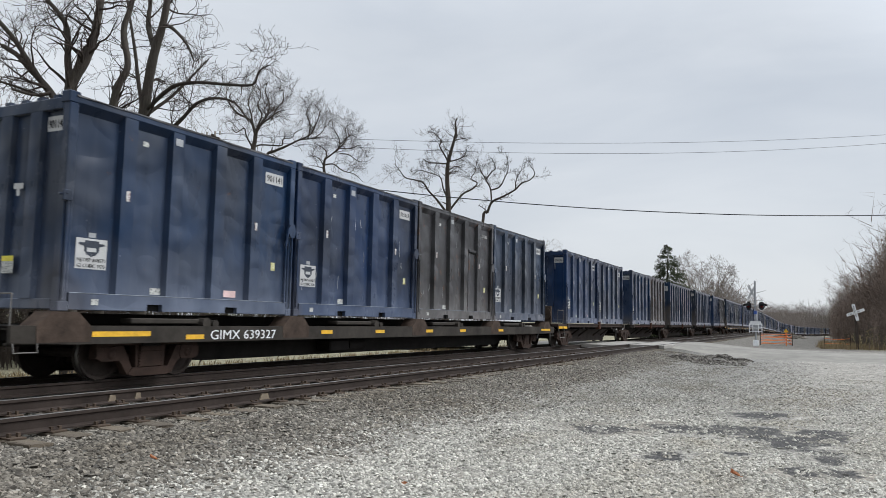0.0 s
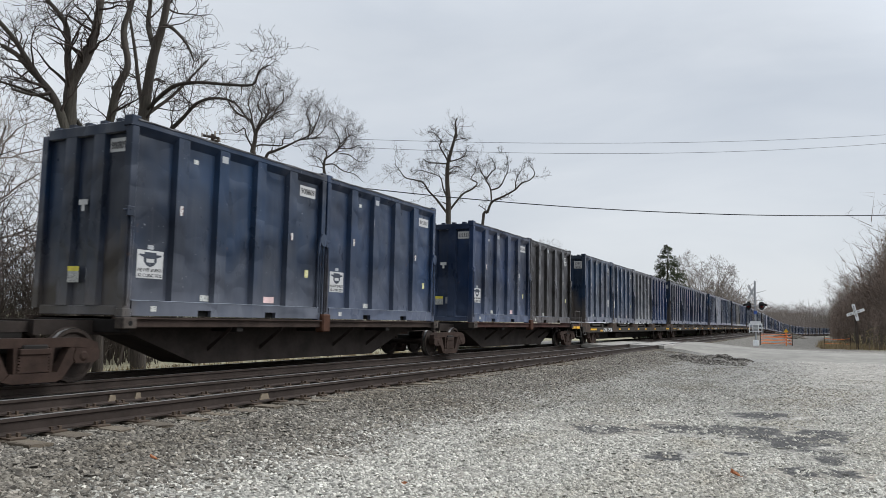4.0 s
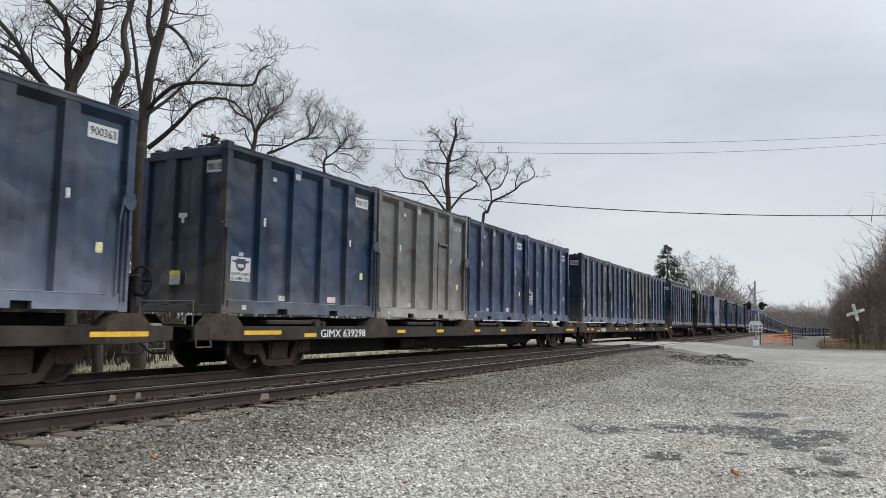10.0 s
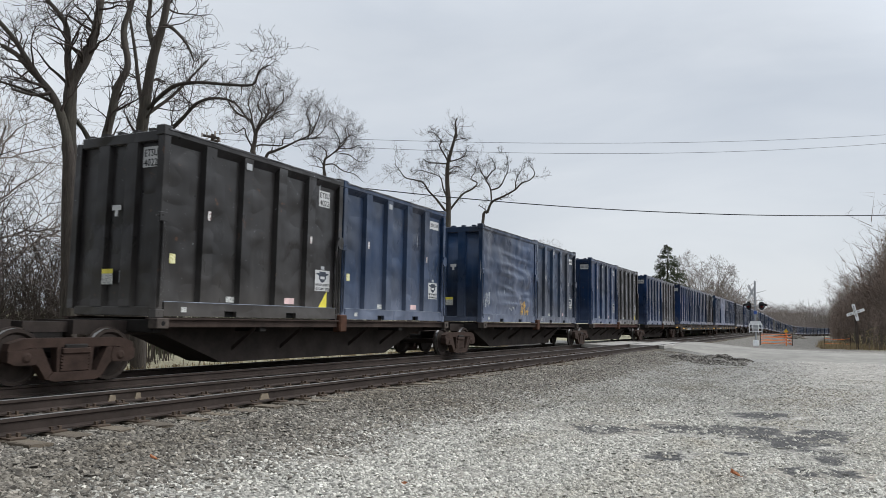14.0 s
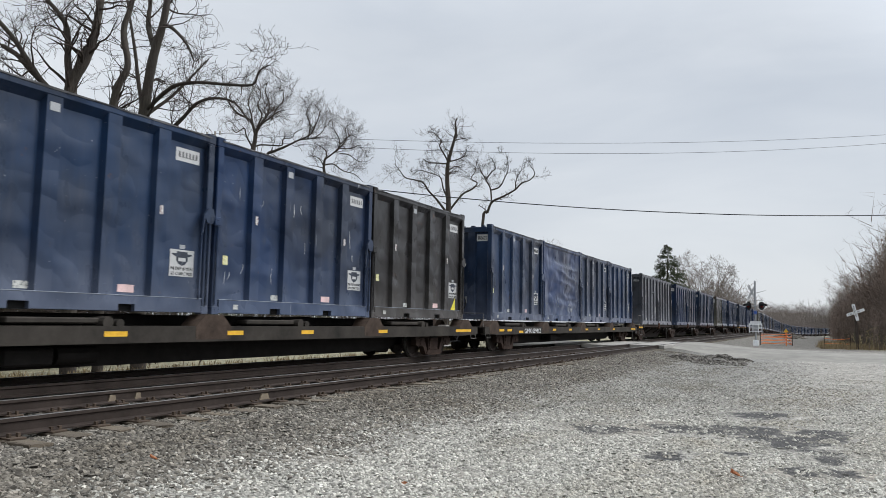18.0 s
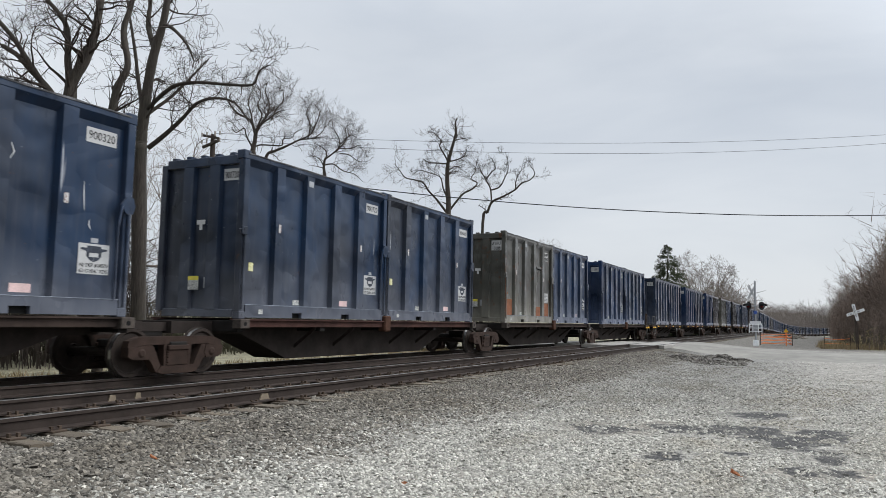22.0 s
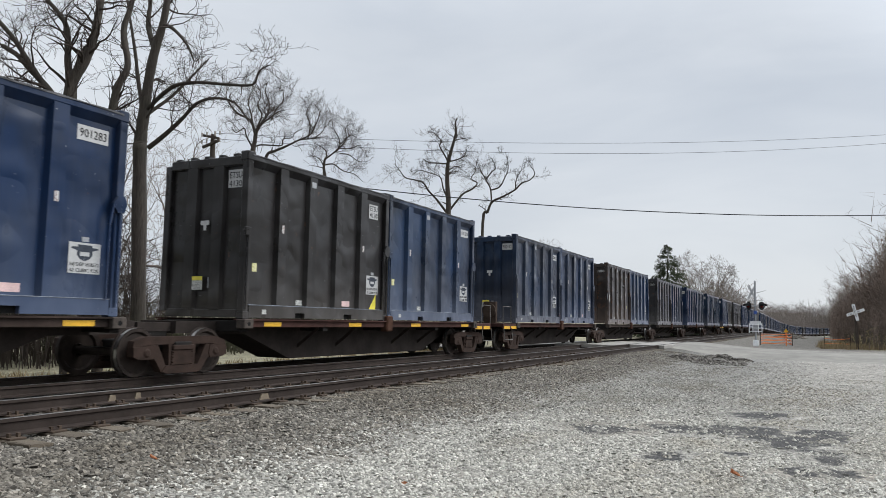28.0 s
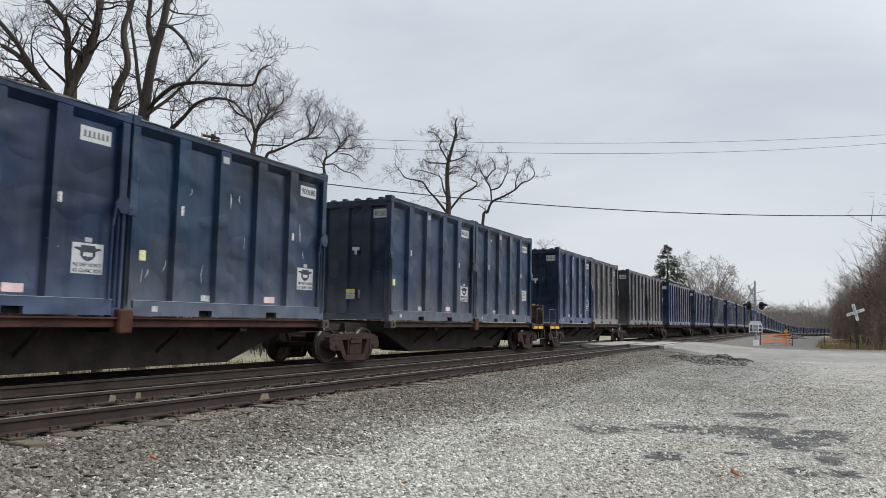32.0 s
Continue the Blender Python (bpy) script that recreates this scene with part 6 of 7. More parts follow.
    box(bm, 3.99, 4.55, -1.1305, -1.1255, 0.29, 0.72)
    CM["primer_hatch"] = mesh_of("primer_patch", bm)
    bm = bmesh.new()
    box(bm, 4.87, 5.80, -1.1055, -1.1005, 1.72, 3.27)
    CM["repair_panel"] = mesh_of("repair_panel", bm)
    bm = bmesh.new()
    prism(bm, [(0.02, 0.22), (0.07, 0.22), (0.06, 1.0), (0.12, 1.35), (0.10, 1.95), (0.05, 2.3), (0.02, 1.6)], -1.2235, -1.2195)
    prism(bm, [(0.19, 1.02), (0.62, 1.18), (0.60, 1.24), (0.19, 1.10)], -1.1055, -1.1005)
    CM["rust_run"] = mesh_of("rust_run", bm)
    bm = bmesh.new()
    prism(bm, [(5.2, 0.22), (5.62, 0.22), (5.62, 0.72)], -1.1055, -1.1005)
    CM["yellow_wedge"] = mesh_of("yellow_wedge", bm)
    # a row of bars joined along the foot
    comb = [(-0.01, 0.0), (0.46, 0.0), (0.46, 0.008)]
    for i in range(5, -1, -1):
        comb += [(0.09 * i + 0.045, 0.008), (0.09 * i + 0.042, 0.115), (0.09 * i + 0.003, 0.115), (0.09 * i, 0.008)]
    bm = bmesh.new()
    prism(bm, comb + [(-0.01, 0.008)], -0.004, 0.0)
    me = mesh_of("number_bars", bm)
    CM["number_bars"], CM["number_bars_end"] = me.copy(), me
    CM["number_bars"].transform(Matrix.Translation((5.19, -1.107, 3.055)))
    me.transform(Matrix.Translation((0.094, -0.60, 3.085)) @ Matrix.Rotation(radians(-90), 4, "Z") @ Matrix.Diagonal((0.78, 1, 1.15, 1)))
    # scrawls
    for key, seed in (("scrawl_a", 3), ("scrawl_b", 8), ("scrawl_c", 15)):
        r = random.Random(seed)
        w = Wood(1)
        x = 0.0
        for _ in range(7):
            pts = [Vector((x + r.uniform(-0.06, 0.12), 0, r.uniform(0.0, 0.5))) for _ in range(5)]
            w.tube("w", pts, [0.011] * 5, 3)
            x += 0.10
        CM[key] = raw(key, w.v["w"], w.f["w"])
    # long streaks of scraped paint
    r = random.Random(31)
    w = Wood(1)
    for _ in range(16):
        x, z, l = r.uniform(0.4, 5.6), r.uniform(0.6, 3.2), r.uniform(0.1, 0.5)
        w.tube("w", [Vector((x, 0, z)), Vector((x + r.gauss(0, 0.03), 0, z - l * 0.5)), Vector((x + r.gauss(0, 0.04), 0, z - l))], [0.004, r.uniform(0.006, 0.016), 0.003], 3)
    CM["scrapes"] = raw("scrapes", w.v["w"], w.f["w"])


container_meshes()
NUMBERS = {}


def number_mesh(text, size):
    if (text, size) not in NUMBERS:
        NUMBERS[(text, size)] = lettering(text, size)
    return NUMBERS[(text, size)]


def mirrored(me, sx, sy):
    """The mesh reflected about the container's middle."""
    key = (me.name, sx, sy)
    if key not in CM:
        c = me.copy()
        m = (Matrix.Translation((L_, 0, 0)) if sx < 0 else Matrix.Identity(4)) @ Matrix.Diagonal((sx, sy, 1, 1))
        c.transform(m)
        if sx * sy < 0:
            c.flip_normals()
        CM[key] = c
    return CM[key]


EXTRA = {"B1": "worn navy blue", "B2": "deep blue", "B3": "chalky faded blue", "B4": "slate blue", "B5": "bright blue", "B6": "dusty navy blue",
         "O1": "dark blue-grey", "O2": "scuffed dark grey", "O4": "dark brown", "O5": "scuffed slate grey", "O6": "scuffed blue-grey", "B7": "bleached blue", "K1": "charcoal black", "G1": "pale grey", "G2": "sage grey", "G3": "scuffed grey"}


def rib_at(x, sy):
    """A side rib in the container's own space."""
    key = ("rib", x, sy)
    if key not in CM:
        me = (CM["rib"] if sy > 0 else mirrored(CM["rib"], 1, -1)).copy()
        me.transform(Matrix.Translation((x, 0, 0)))
        CM[key] = me
    return CM[key]


def container(q, z, key, num="", sh="R", flags="", near=True):
    """q: its near end along the train. flags: d dented, h hatch, r rust primer, t text board, s scrawl, w yellow wedge, c scrapes, o ochre scrawl, k repainted panel, m several blue ones."""
    mat = PAINT[key]
    dented = "d" in flags or "e" in flags
    label = f"{EXTRA[key]} steel waste container riding on the train"
    if dented:
        label = f"{EXTRA[key]} waste container with battered smooth sides"
    elif "r" in flags:
        label = f"{EXTRA[key]} waste container with bare rust-coloured patches"
    elif "h" in flags:
        label = f"{EXTRA[key]} steel waste container with a side hatch"
    elif "s" in flags:
        label = f"{EXTRA[key]} waste container with white scrawls on its side"
    own = (q * 0.377) % 7.0

    def put(*args):
        ob = link(*args)
        ob["shift"] = own
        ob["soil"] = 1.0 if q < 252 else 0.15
        return ob

    t = thing("waste_container", label, "container", "containers on the train", on_line(q, Y_FAR, z))
    shell = CM["shell_dented" if "d" in flags else "shell_dented2"] if dented else CM["shell"]
    put("shell", shell, mat, t)
    put("roof", CM["roof"], mat, t)
    if not dented:
        for x in RIBS:
            put("side_rib", rib_at(x, 1), mat, t)
    for y in (-0.37, 0.40) if near else ():
        put("end_rib", CM["end_rib"], mat, t, "", pose(0, y, 0))
        if near:
            put("end_rib", mirrored(CM["end_rib"], -1, 1), mat, t, "", pose(0, y, 0))
    for sx in (1, -1):
        for sy in (1, -1):
            put("corner_post", mirrored(CM["post"], sx, sy), mat, t)
            if near and sy > 0:
                put("corner_casting", mirrored(CM["casting"], sx, sy), mat, t)
                put("corner_casting", mirrored(CM["top_casting"], sx, sy), mat, t)
    for sy in (1, -1):
        put("top_rail", mirrored(CM["top_rail"], 1, sy), mat, t)
        if sy < 0 and not near:
            continue
        rail = put("bottom_rail", mirrored(CM["bottom_rail"], 1, sy), mat, t)
        if near and sy > 0:
            for x0 in (1.83, 3.87):
                put("fork_pocket", CM["fork_pocket"], M_recessshade, rail, "dark open fork pocket", pose(x0, 0, 0))
    for sx in (1, -1):
        put("end_header", mirrored(CM["end_header"], sx, 1), mat, t)
        put("end_sill", mirrored(CM["end_sill"], sx, 1), mat, t)
    if not near:
        put("number_plate", CM["end_plate"], M_white, t, "white number plate")
        return t
    put("ledge", CM["ledge"], M_ledge, t, "pale dusty ledge along the foot")
    put("lid_lip", CM["lid_lip"], M_lip, t, "scraped grey lid edge")
    put("door_latch", CM["door_latch"], mat, t)
    put("door_bar", CM["door_bar"], mat, t)
    if "h" in flags:
        put("hatch", CM["hatch"], PAINT["O3"] if "b" in flags else mat, t, "scuffed brown hatch" if "b" in flags else "")
        put("hatch_slot", CM["hatch_slot"], M_recessshade, t, "dark slot above the hatch")
    tall = " " in num
    bare = "n" in flags
    ink = M_white if bare else M_black
    sp = ep = t
    if not bare:
        sp = put("number_plate", CM["side_plate_tall" if tall else "side_plate"], M_white, t, "white number plate")
        ep = put("number_plate", CM["end_plate_tall" if tall else "end_plate"], M_white, t, "white number plate")
    if num:
        rows = num.split(" ")
        for i, word in enumerate(rows):
            zz = 3.04 if len(rows) == 1 else 3.06 - 0.19 * i
            me = number_mesh(word, 0.21 if len(rows) == 1 else 0.20)
            wide = max(v.co.x for v in me.vertices)
            put("number", me, ink, sp, "stencilled number", Matrix.Translation((5.16 if len(rows) == 1 else 5.19, -1.110, zz)) @ Matrix.Diagonal(((0.54 if len(rows) == 1 else 0.40) / wide, 1, 1, 1)))
            em = Matrix.Translation((0.089, -0.595 if len(rows) == 1 else -0.61, zz + 0.03)) @ Matrix.Rotation(radians(-90), 4, "Z") @ Matrix.Diagonal(((0.38 if len(rows) == 1 else 0.36) / wide, 1, 1, 1))
            put("number", me, ink, ep, "stencilled number", em)
    else:
        put("number_bars", CM["number_bars"], M_white if bare else M_faded, sp)
        put("number_bars", CM["number_bars_end"], M_white if bare else M_faded, ep)
    if sh in ("L", "R"):
        b = put("shield_board", CM["shield_board_" + sh], M_white, t, "white board with a dark shield emblem")
        put("emblem", CM["emblem_" + sh], M_emblem, b)
        put("sticker", CM["board_tag_" + sh], M_greyvinyl, t, "small grey sticker")
        x0 = 0.39 if sh == "L" else 5.13
        for k, zz in (("dep", 0.845), ("yds", 0.745)):
            me = CM[k]
            wide = max(v.co.x for v in me.vertices)
            put("lettering", me, M_black, b, "", Matrix.Translation((x0, -1.111, zz)) @ Matrix.Diagonal((0.56 / wide, 1, 1, 1)))
    if "t" in flags:
        if dented:
            b = put("text_board", CM["text_board"], M_white, t, "white board with lines of black print", pose(0, -0.05, 0))
            for word, zz in (("LEASED TO", 1.275), ("NJ DEP", 1.035), ("62 CUBIC YDS", 0.945)):
                me = number_mesh(word, 0.088)
                wide = max(v.co.x for v in me.vertices)
                put("lettering", me, M_black, b, "", Matrix.Translation((0.44, -1.183, zz)) @ Matrix.Diagonal((min(0.54, wide) / wide, 1, 1, 1)))
            put("print_block", CM["board_lines"], M_black, b)
        else:
            at = pose(-4.72, 0, 0.42 if "n" in flags else 0) if "l" in flags else pose(0, 0, 0)
            b = put("text_board", CM["text_board_far"], M_white, t, "white board with lines of black print", at)
            put("print_block", CM["board_lines_far"], M_faded, b)
    if not dented:
        for k, m_ in (("rib_tag", M_sticker), ("rib_tag2", M_sticker), ("top_tag", M_greyvinyl), ("small_tag", M_sticker2), ("low_tag", M_sticker2)):
            if k == "small_tag" and sh == "R":
                continue
            put("sticker", CM[k], m_, t, "small white sticker")
        put("sticker", CM["mid_tag" if sh == "R" else "mid_tag_far"], M_sticker3, t, "pale yellow caution sticker")
        if hash_of(q) % 7:
            put("sticker", CM["red_stripe_tag"], M_red, t, "faded red striped sticker")
    put("sticker", CM["foot_tag"], M_sticker2, t, "small white sticker")
    put("sticker", CM["end_tee"], M_white, t, "white tee-shaped sticker")
    put("sticker", CM["end_tee_leg"], M_white, t)
    c = put("caution_sticker", CM["caution_sticker"], M_sticker2, t, "yellow-headed caution sticker")
    put("caution_band", CM["caution_head"], M_yellow2, c, "yellow band")
    put("sticker", CM["grey_sticker"], M_greyvinyl, t, "grey sticker")
    if "r" in flags:
        for k in ("primer_near", "primer_far", "primer_hatch"):
            put("primer_patch", CM[k], M_rustpatch, t, "bare rust-coloured primer patch")
        put("rust_run", CM["rust_run"], M_rustpatch, t, "brown rust run down the corner")
    if "k" in flags:
        put("repair_panel", CM["repair_panel"], M_repair, t, "pale blue-grey repainted panel")
    if "m" in flags:
        for dx, dz in ((-4.55, 0.0), (-3.45, -0.55), (-2.27, -1.15), (0.0, -0.8)):
            put("repair_panel", CM["repair_panel"], PAINT["B2"], t, "dark blue repainted panel", pose(dx, 0, dz))
    if "w" in flags:
        put("yellow_wedge", CM["yellow_wedge"], M_yellow2, t, "yellow painted wedge")
    yy = -1.19 if dented else -1.105
    if "s" in flags:
        put("scrawl", CM["scrawl_a"], M_chalk, t, "white spray scrawl", Matrix.Translation((0.25, yy, 0.55)) @ Matrix.Diagonal((0.85, 0.4, 1.2, 1)))
        put("scrawl", CM["scrawl_b"], M_chalk, t, "white spray scrawl", Matrix.Translation((2.9, yy, 0.45)) @ Matrix.Diagonal((0.8, 0.4, 0.8, 1)))
    if "S" in flags:
        put("scrawl", CM["scrawl_b"], M_chalk, t, "white spray scrawl", Matrix.Translation((3.9, yy, 0.40)) @ Matrix.Diagonal((1.1, 0.4, 1.0, 1)))
    if "o" in flags:
        put("scrawl", CM["scrawl_c"], M_orangegraf, t, "ochre spray scrawl", Matrix.Translation((4.0, yy - 0.03, 0.3)) @ Matrix.Diagonal((1.5, 0.4, 1.2, 1)))
    if "c" in flags:
        put("scrapes", CM["scrapes"], M_chalk, t, "pale scrape marks", pose(0, yy - (0.02 if dented else -0.002), 0))
    return t


def hash_of(q):
    return int(q * 7.3) % 97


# the train from its near end: kind, place along it, containers (paint, number, shield, flags)
FLATS = (
    (8.2, "GIMX 639327", (("B3", "901141", "L", ""), ("B2", "", "L", "c"), ("O1", "", "", "hnc"), ("B4", "", "L", ""))),
    (111.4, "GIMX 639228", (("B4", "ESIU 10002", "", "tc"), ("B6", "", "", "tl"), ("G3", "", "", "ht"), ("B5", "", "L", ""))),
    (138.08, "100502", (("B6", "900727", "L", "p"), ("B2", "", "L", ""), ("B1", "", "L", ""), ("B2", "900218", "L", ""))),
    (164.85, "GIMX 639397", (("B1", "900766", "L", ""), ("B4", "910101", "", "dt"), ("B1", "901301", "L", ""), ("B7", "900363", "L", ""))),
    (191.75, "GIMX 639298", (("B6", "900135", "L", ""), ("G1", "2310", "", "hnk"), ("B2", "", "", "p"), ("B2", "900003", "L", ""))),
    (218.6, "100504", (("B6", "901266", "L", ""), ("B2", "", "L", ""), ("O1", "11356", "", "tlsc"), ("B1", "900001", "L", "c"))),
    (323.0, "GIMX 639206", (("B5", "901153", "R", ""), ("B1", "", "R", "p"), ("B2", "", "R", "c"), ("K1", "", "R", "w"))),
    (350.05, "GIMX 639412", (("B1", "900603", "R", "p"), ("B5", "", "", "eSc"), ("B1", "000244", "R", ""), ("B2", "000707", "R", ""))),
)
SPINES = (
    ((36.1, 51.1, 66.0, 81.4, 96.6), (("B2", "900346", "L", ""), ("B1", "", "L", "")), (("B1", "900665", "L", ""), ("O2", "150445", "", "hnb")), (("B4", "ESIU 10020", "", "tc"), ("B6", "", "L", "")),
     (("B6", "900809", "L", ""), ("B1", "", "L", "")), (("B2", "", "L", ""), ("K1", "ETSU 4279", "", ""))),
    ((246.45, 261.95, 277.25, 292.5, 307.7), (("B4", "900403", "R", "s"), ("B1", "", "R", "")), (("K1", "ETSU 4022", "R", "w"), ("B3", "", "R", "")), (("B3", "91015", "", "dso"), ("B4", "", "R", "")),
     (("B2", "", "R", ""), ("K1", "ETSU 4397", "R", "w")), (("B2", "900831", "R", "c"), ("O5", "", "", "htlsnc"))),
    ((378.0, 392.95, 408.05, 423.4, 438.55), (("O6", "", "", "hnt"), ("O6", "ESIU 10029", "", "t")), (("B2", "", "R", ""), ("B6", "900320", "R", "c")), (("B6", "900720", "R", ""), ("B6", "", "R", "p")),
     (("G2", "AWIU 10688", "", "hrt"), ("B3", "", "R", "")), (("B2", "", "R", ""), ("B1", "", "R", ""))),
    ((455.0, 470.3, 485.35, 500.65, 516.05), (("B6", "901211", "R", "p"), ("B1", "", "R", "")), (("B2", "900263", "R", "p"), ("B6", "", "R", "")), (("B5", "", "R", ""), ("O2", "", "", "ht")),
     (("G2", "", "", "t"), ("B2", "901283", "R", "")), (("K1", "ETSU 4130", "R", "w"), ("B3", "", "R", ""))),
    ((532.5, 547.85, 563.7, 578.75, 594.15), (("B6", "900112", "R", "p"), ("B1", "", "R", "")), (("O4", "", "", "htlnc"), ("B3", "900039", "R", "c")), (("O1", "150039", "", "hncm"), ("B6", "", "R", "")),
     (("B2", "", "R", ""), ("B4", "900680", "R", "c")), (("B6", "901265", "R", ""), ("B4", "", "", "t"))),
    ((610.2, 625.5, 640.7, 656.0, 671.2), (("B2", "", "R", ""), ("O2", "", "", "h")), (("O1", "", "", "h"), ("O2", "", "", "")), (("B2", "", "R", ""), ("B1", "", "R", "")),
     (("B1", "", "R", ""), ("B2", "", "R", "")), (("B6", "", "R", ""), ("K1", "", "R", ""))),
)
RIDERS = []      # every thing that goes with the train: thing, place along it, height
WHEELS = []      # wheelset, place along the train

ZS, ZF = 1.516, 1.60
for q0, mark, four in FLATS:
    for i, (key, num, sh, flags) in enumerate(four):
        RIDERS.append((container(q0 + 6.16 * i, ZF, key, num, sh, flags), q0 + 6.16 * i, ZF))
for q0, *units in SPINES:
    for u, pair in enumerate(units):
        for i, (key, num, sh, flags) in enumerate(pair):
            q = q0[u] + 6.12 * i
            RIDERS.append((container(q, ZS, key, num, sh, flags, q < 640), q, ZS))
frnd = random.Random(404)
FAR_UNITS = []
q = 688.0
while q < 1120:
    FAR_UNITS.append(q)
    for i in range(2):
        key = frnd.choice(("B1", "B2", "B6", "B1", "B2", "B4", "B6", "B5", "O1", "K1"))
        RIDERS.append((container(q + 6.12 * i, ZS, key, "", "", "", False), q + 6.12 * i, ZS))
    q += 15.2 if len(FAR_UNITS) % 5 else 16.3


# ------------------------------------------------------------------ trucks, wheelsets and cars
def wheelset_meshes():
    bm = bmesh.new()
    n = 18
    prof = [(0.0, 0.12), (0.03, 0.14), (0.045, 0.36), (0.0, 0.395), (0.0, 0.452), (0.10, 0.457), (0.105, 0.485), (0.135, 0.485), (0.135, 0.39), (0.09, 0.36), (0.075, 0.14), (0.12, 0.12)]
    out = []
    for side in (-1, 1):
        rings = []
        for dy, r in prof:
            y = side * (0.835 - dy)
            rings.append([bm.verts.new((r * math.cos(2 * math.pi * i / n), y, r * math.sin(2 * math.pi * i / n))) for i in range(n)])
        for a, b_ in zip(rings, rings[1:]):
            for i in range(n):
                j = (i + 1) % n
                bm.faces.new((a[i], a[j], b_[j], b_[i]))
    cyl(bm, (0, -1.02, 0), (0, 1.02, 0), 0.085, 12)
    bmesh.ops.recalc_face_normals(bm, faces=bm.faces[:])
    return mesh_of("wheelset", bm)


def tread_mesh():
    bm = bmesh.new()
    n = 18
    for side in (-1,):
        rings = []
        for dy, r in ((0.012, 0.4585), (0.085, 0.4605)):
            rings.append([bm.verts.new((r * math.cos(2 * math.pi * i / n), side * (0.835 - dy), r * math.sin(2 * math.pi * i / n))) for i in range(n)])
        for i in range(n):
            j = (i + 1) % n
            bm.faces.new((rings[0][i], rings[0][j], rings[1][j], rings[1][i]))
    return mesh_of("tread", bm)


def cap_mesh():
    """Roller bearing end cap on the near side."""
    bm = bmesh.new()
    n, rings = 12, []
    for y, r in ((-0.98, 0.12), (-1.06, 0.12), (-1.10, 0.095), (-1.13, 0.05)):
        rings.append([bm.verts.new((r * math.cos(2 * math.pi * i / n), y, r * math.sin(2 * math.pi * i / n))) for i in range(n)])
    for a, b_ in zip(rings, rings[1:]):
        for i in range(n):
            bm.faces.new((a[i], a[(i + 1) % n], b_[(i + 1) % n], b_[i]))
    bm.faces.new(rings[-1])
    bmesh.ops.recalc_face_normals(bm, faces=bm.faces[:])
    return mesh_of("bearing_cap", bm)


WM = {"wheel": wheelset_meshes(), "tread": tread_mesh(), "cap": cap_mesh()}


def side_frame_mesh():
    """Cast bogie side: bowed top chord, curved tension members, bearing jaws, spring seat."""
    bm = bmesh.new()
    y0, y1 = -0.08, 0.08
    prism(bm, [(-1.20, 0.56), (-1.17, 0.68), (-0.90, 0.76), (0.90, 0.76), (1.17, 0.68), (1.20, 0.56), (0.98, 0.58), (0.80, 0.61), (-0.80, 0.61), (-0.98, 0.58)], y0, y1)
    for s in (-1, 1):
        prism(bm, [(s * 1.20, 0.565), (s * 1.20, 0.40), (s * 1.08, 0.34), (s * 0.74, 0.34), (s * 0.70, 0.44), (s * 0.74, 0.605), (s * 0.98, 0.575)], y0 - 0.025, y1)
        prism(bm, [(s * 0.76, 0.60), (s * 0.62, 0.60), (s * 0.36, 0.10), (s * 0.52, 0.09), (s * 0.66, 0.30), (s * 0.80, 0.42)], y0 - 0.01, y1)
        prism(bm, [(s * 0.27, 0.615), (s * 0.35, 0.615), (s * 0.33, 0.16), (s * 0.27, 0.16)], y0, y1)
    prism(bm, [(-0.52, 0.10), (-0.38, 0.06), (0.38, 0.06), (0.52, 0.10), (0.42, 0.21), (-0.42, 0.21)], y0 - 0.035, y1)
    box(bm, -0.27, 0.27, -0.13, -0.05, 0.50, 0.60, 0.015)
    bmesh.ops.recalc_face_normals(bm, faces=bm.faces[:])
    return mesh_of("side_frame", bm)


def spring_mesh():
    """Coil springs side by side, as one ribbed block."""
    bm = bmesh.new()
    out = [(-0.28, 0.22)]
    for k in range(6):
        out += [(0.28, 0.225 + 0.048 * k), (0.28, 0.250 + 0.048 * k), (0.24, 0.256 + 0.048 * k), (0.24, 0.270 + 0.048 * k)]
    out += [(-x, z) for x, z in out[:0:-1]]
    prism(bm, out, -0.10, 0.10)
    return mesh_of("spring_nest", bm)


WM["frame"], WM["spring"] = side_frame_mesh(), spring_mesh()
bm = bmesh.new()
box(bm, -0.22, 0.22, -1.12, 1.12, 0.50, 0.66, 0.02)
box(bm, -0.30, 0.30, -0.35, 0.35, 0.60, 0.92, 0.02)
WM["bolster"] = mesh_of("bolster", bm)


def bogie(car, x, q):
    """A two-axle truck under car, centre at x; q the car's place along the train."""
    t = link("truck", WM["bolster"], M_frame, car, "dusty cast steel two-axle truck", pose(x, 0, 0))
    for side in (-1, 1):
        link("side_frame", WM["frame"], M_truck, t, "", pose(0, side * 1.0, 0))
        if q < 640:
            link("spring_nest", WM["spring"], M_truck, t, "", pose(0, side * 1.0, 0))
    for dx in (-0.89, 0.89):
        w = link("wheelset", WM["wheel"], M_wheel, car, "steel wheelset", pose(x + dx, 0, 0.457))
        if q < 640:
            link("tread", WM["tread"], M_tread, w, "bright worn tread")
            link("bearing_cap", WM["cap"], M_truck, w)
        WHEELS.append((w, x + dx, q + x + dx))


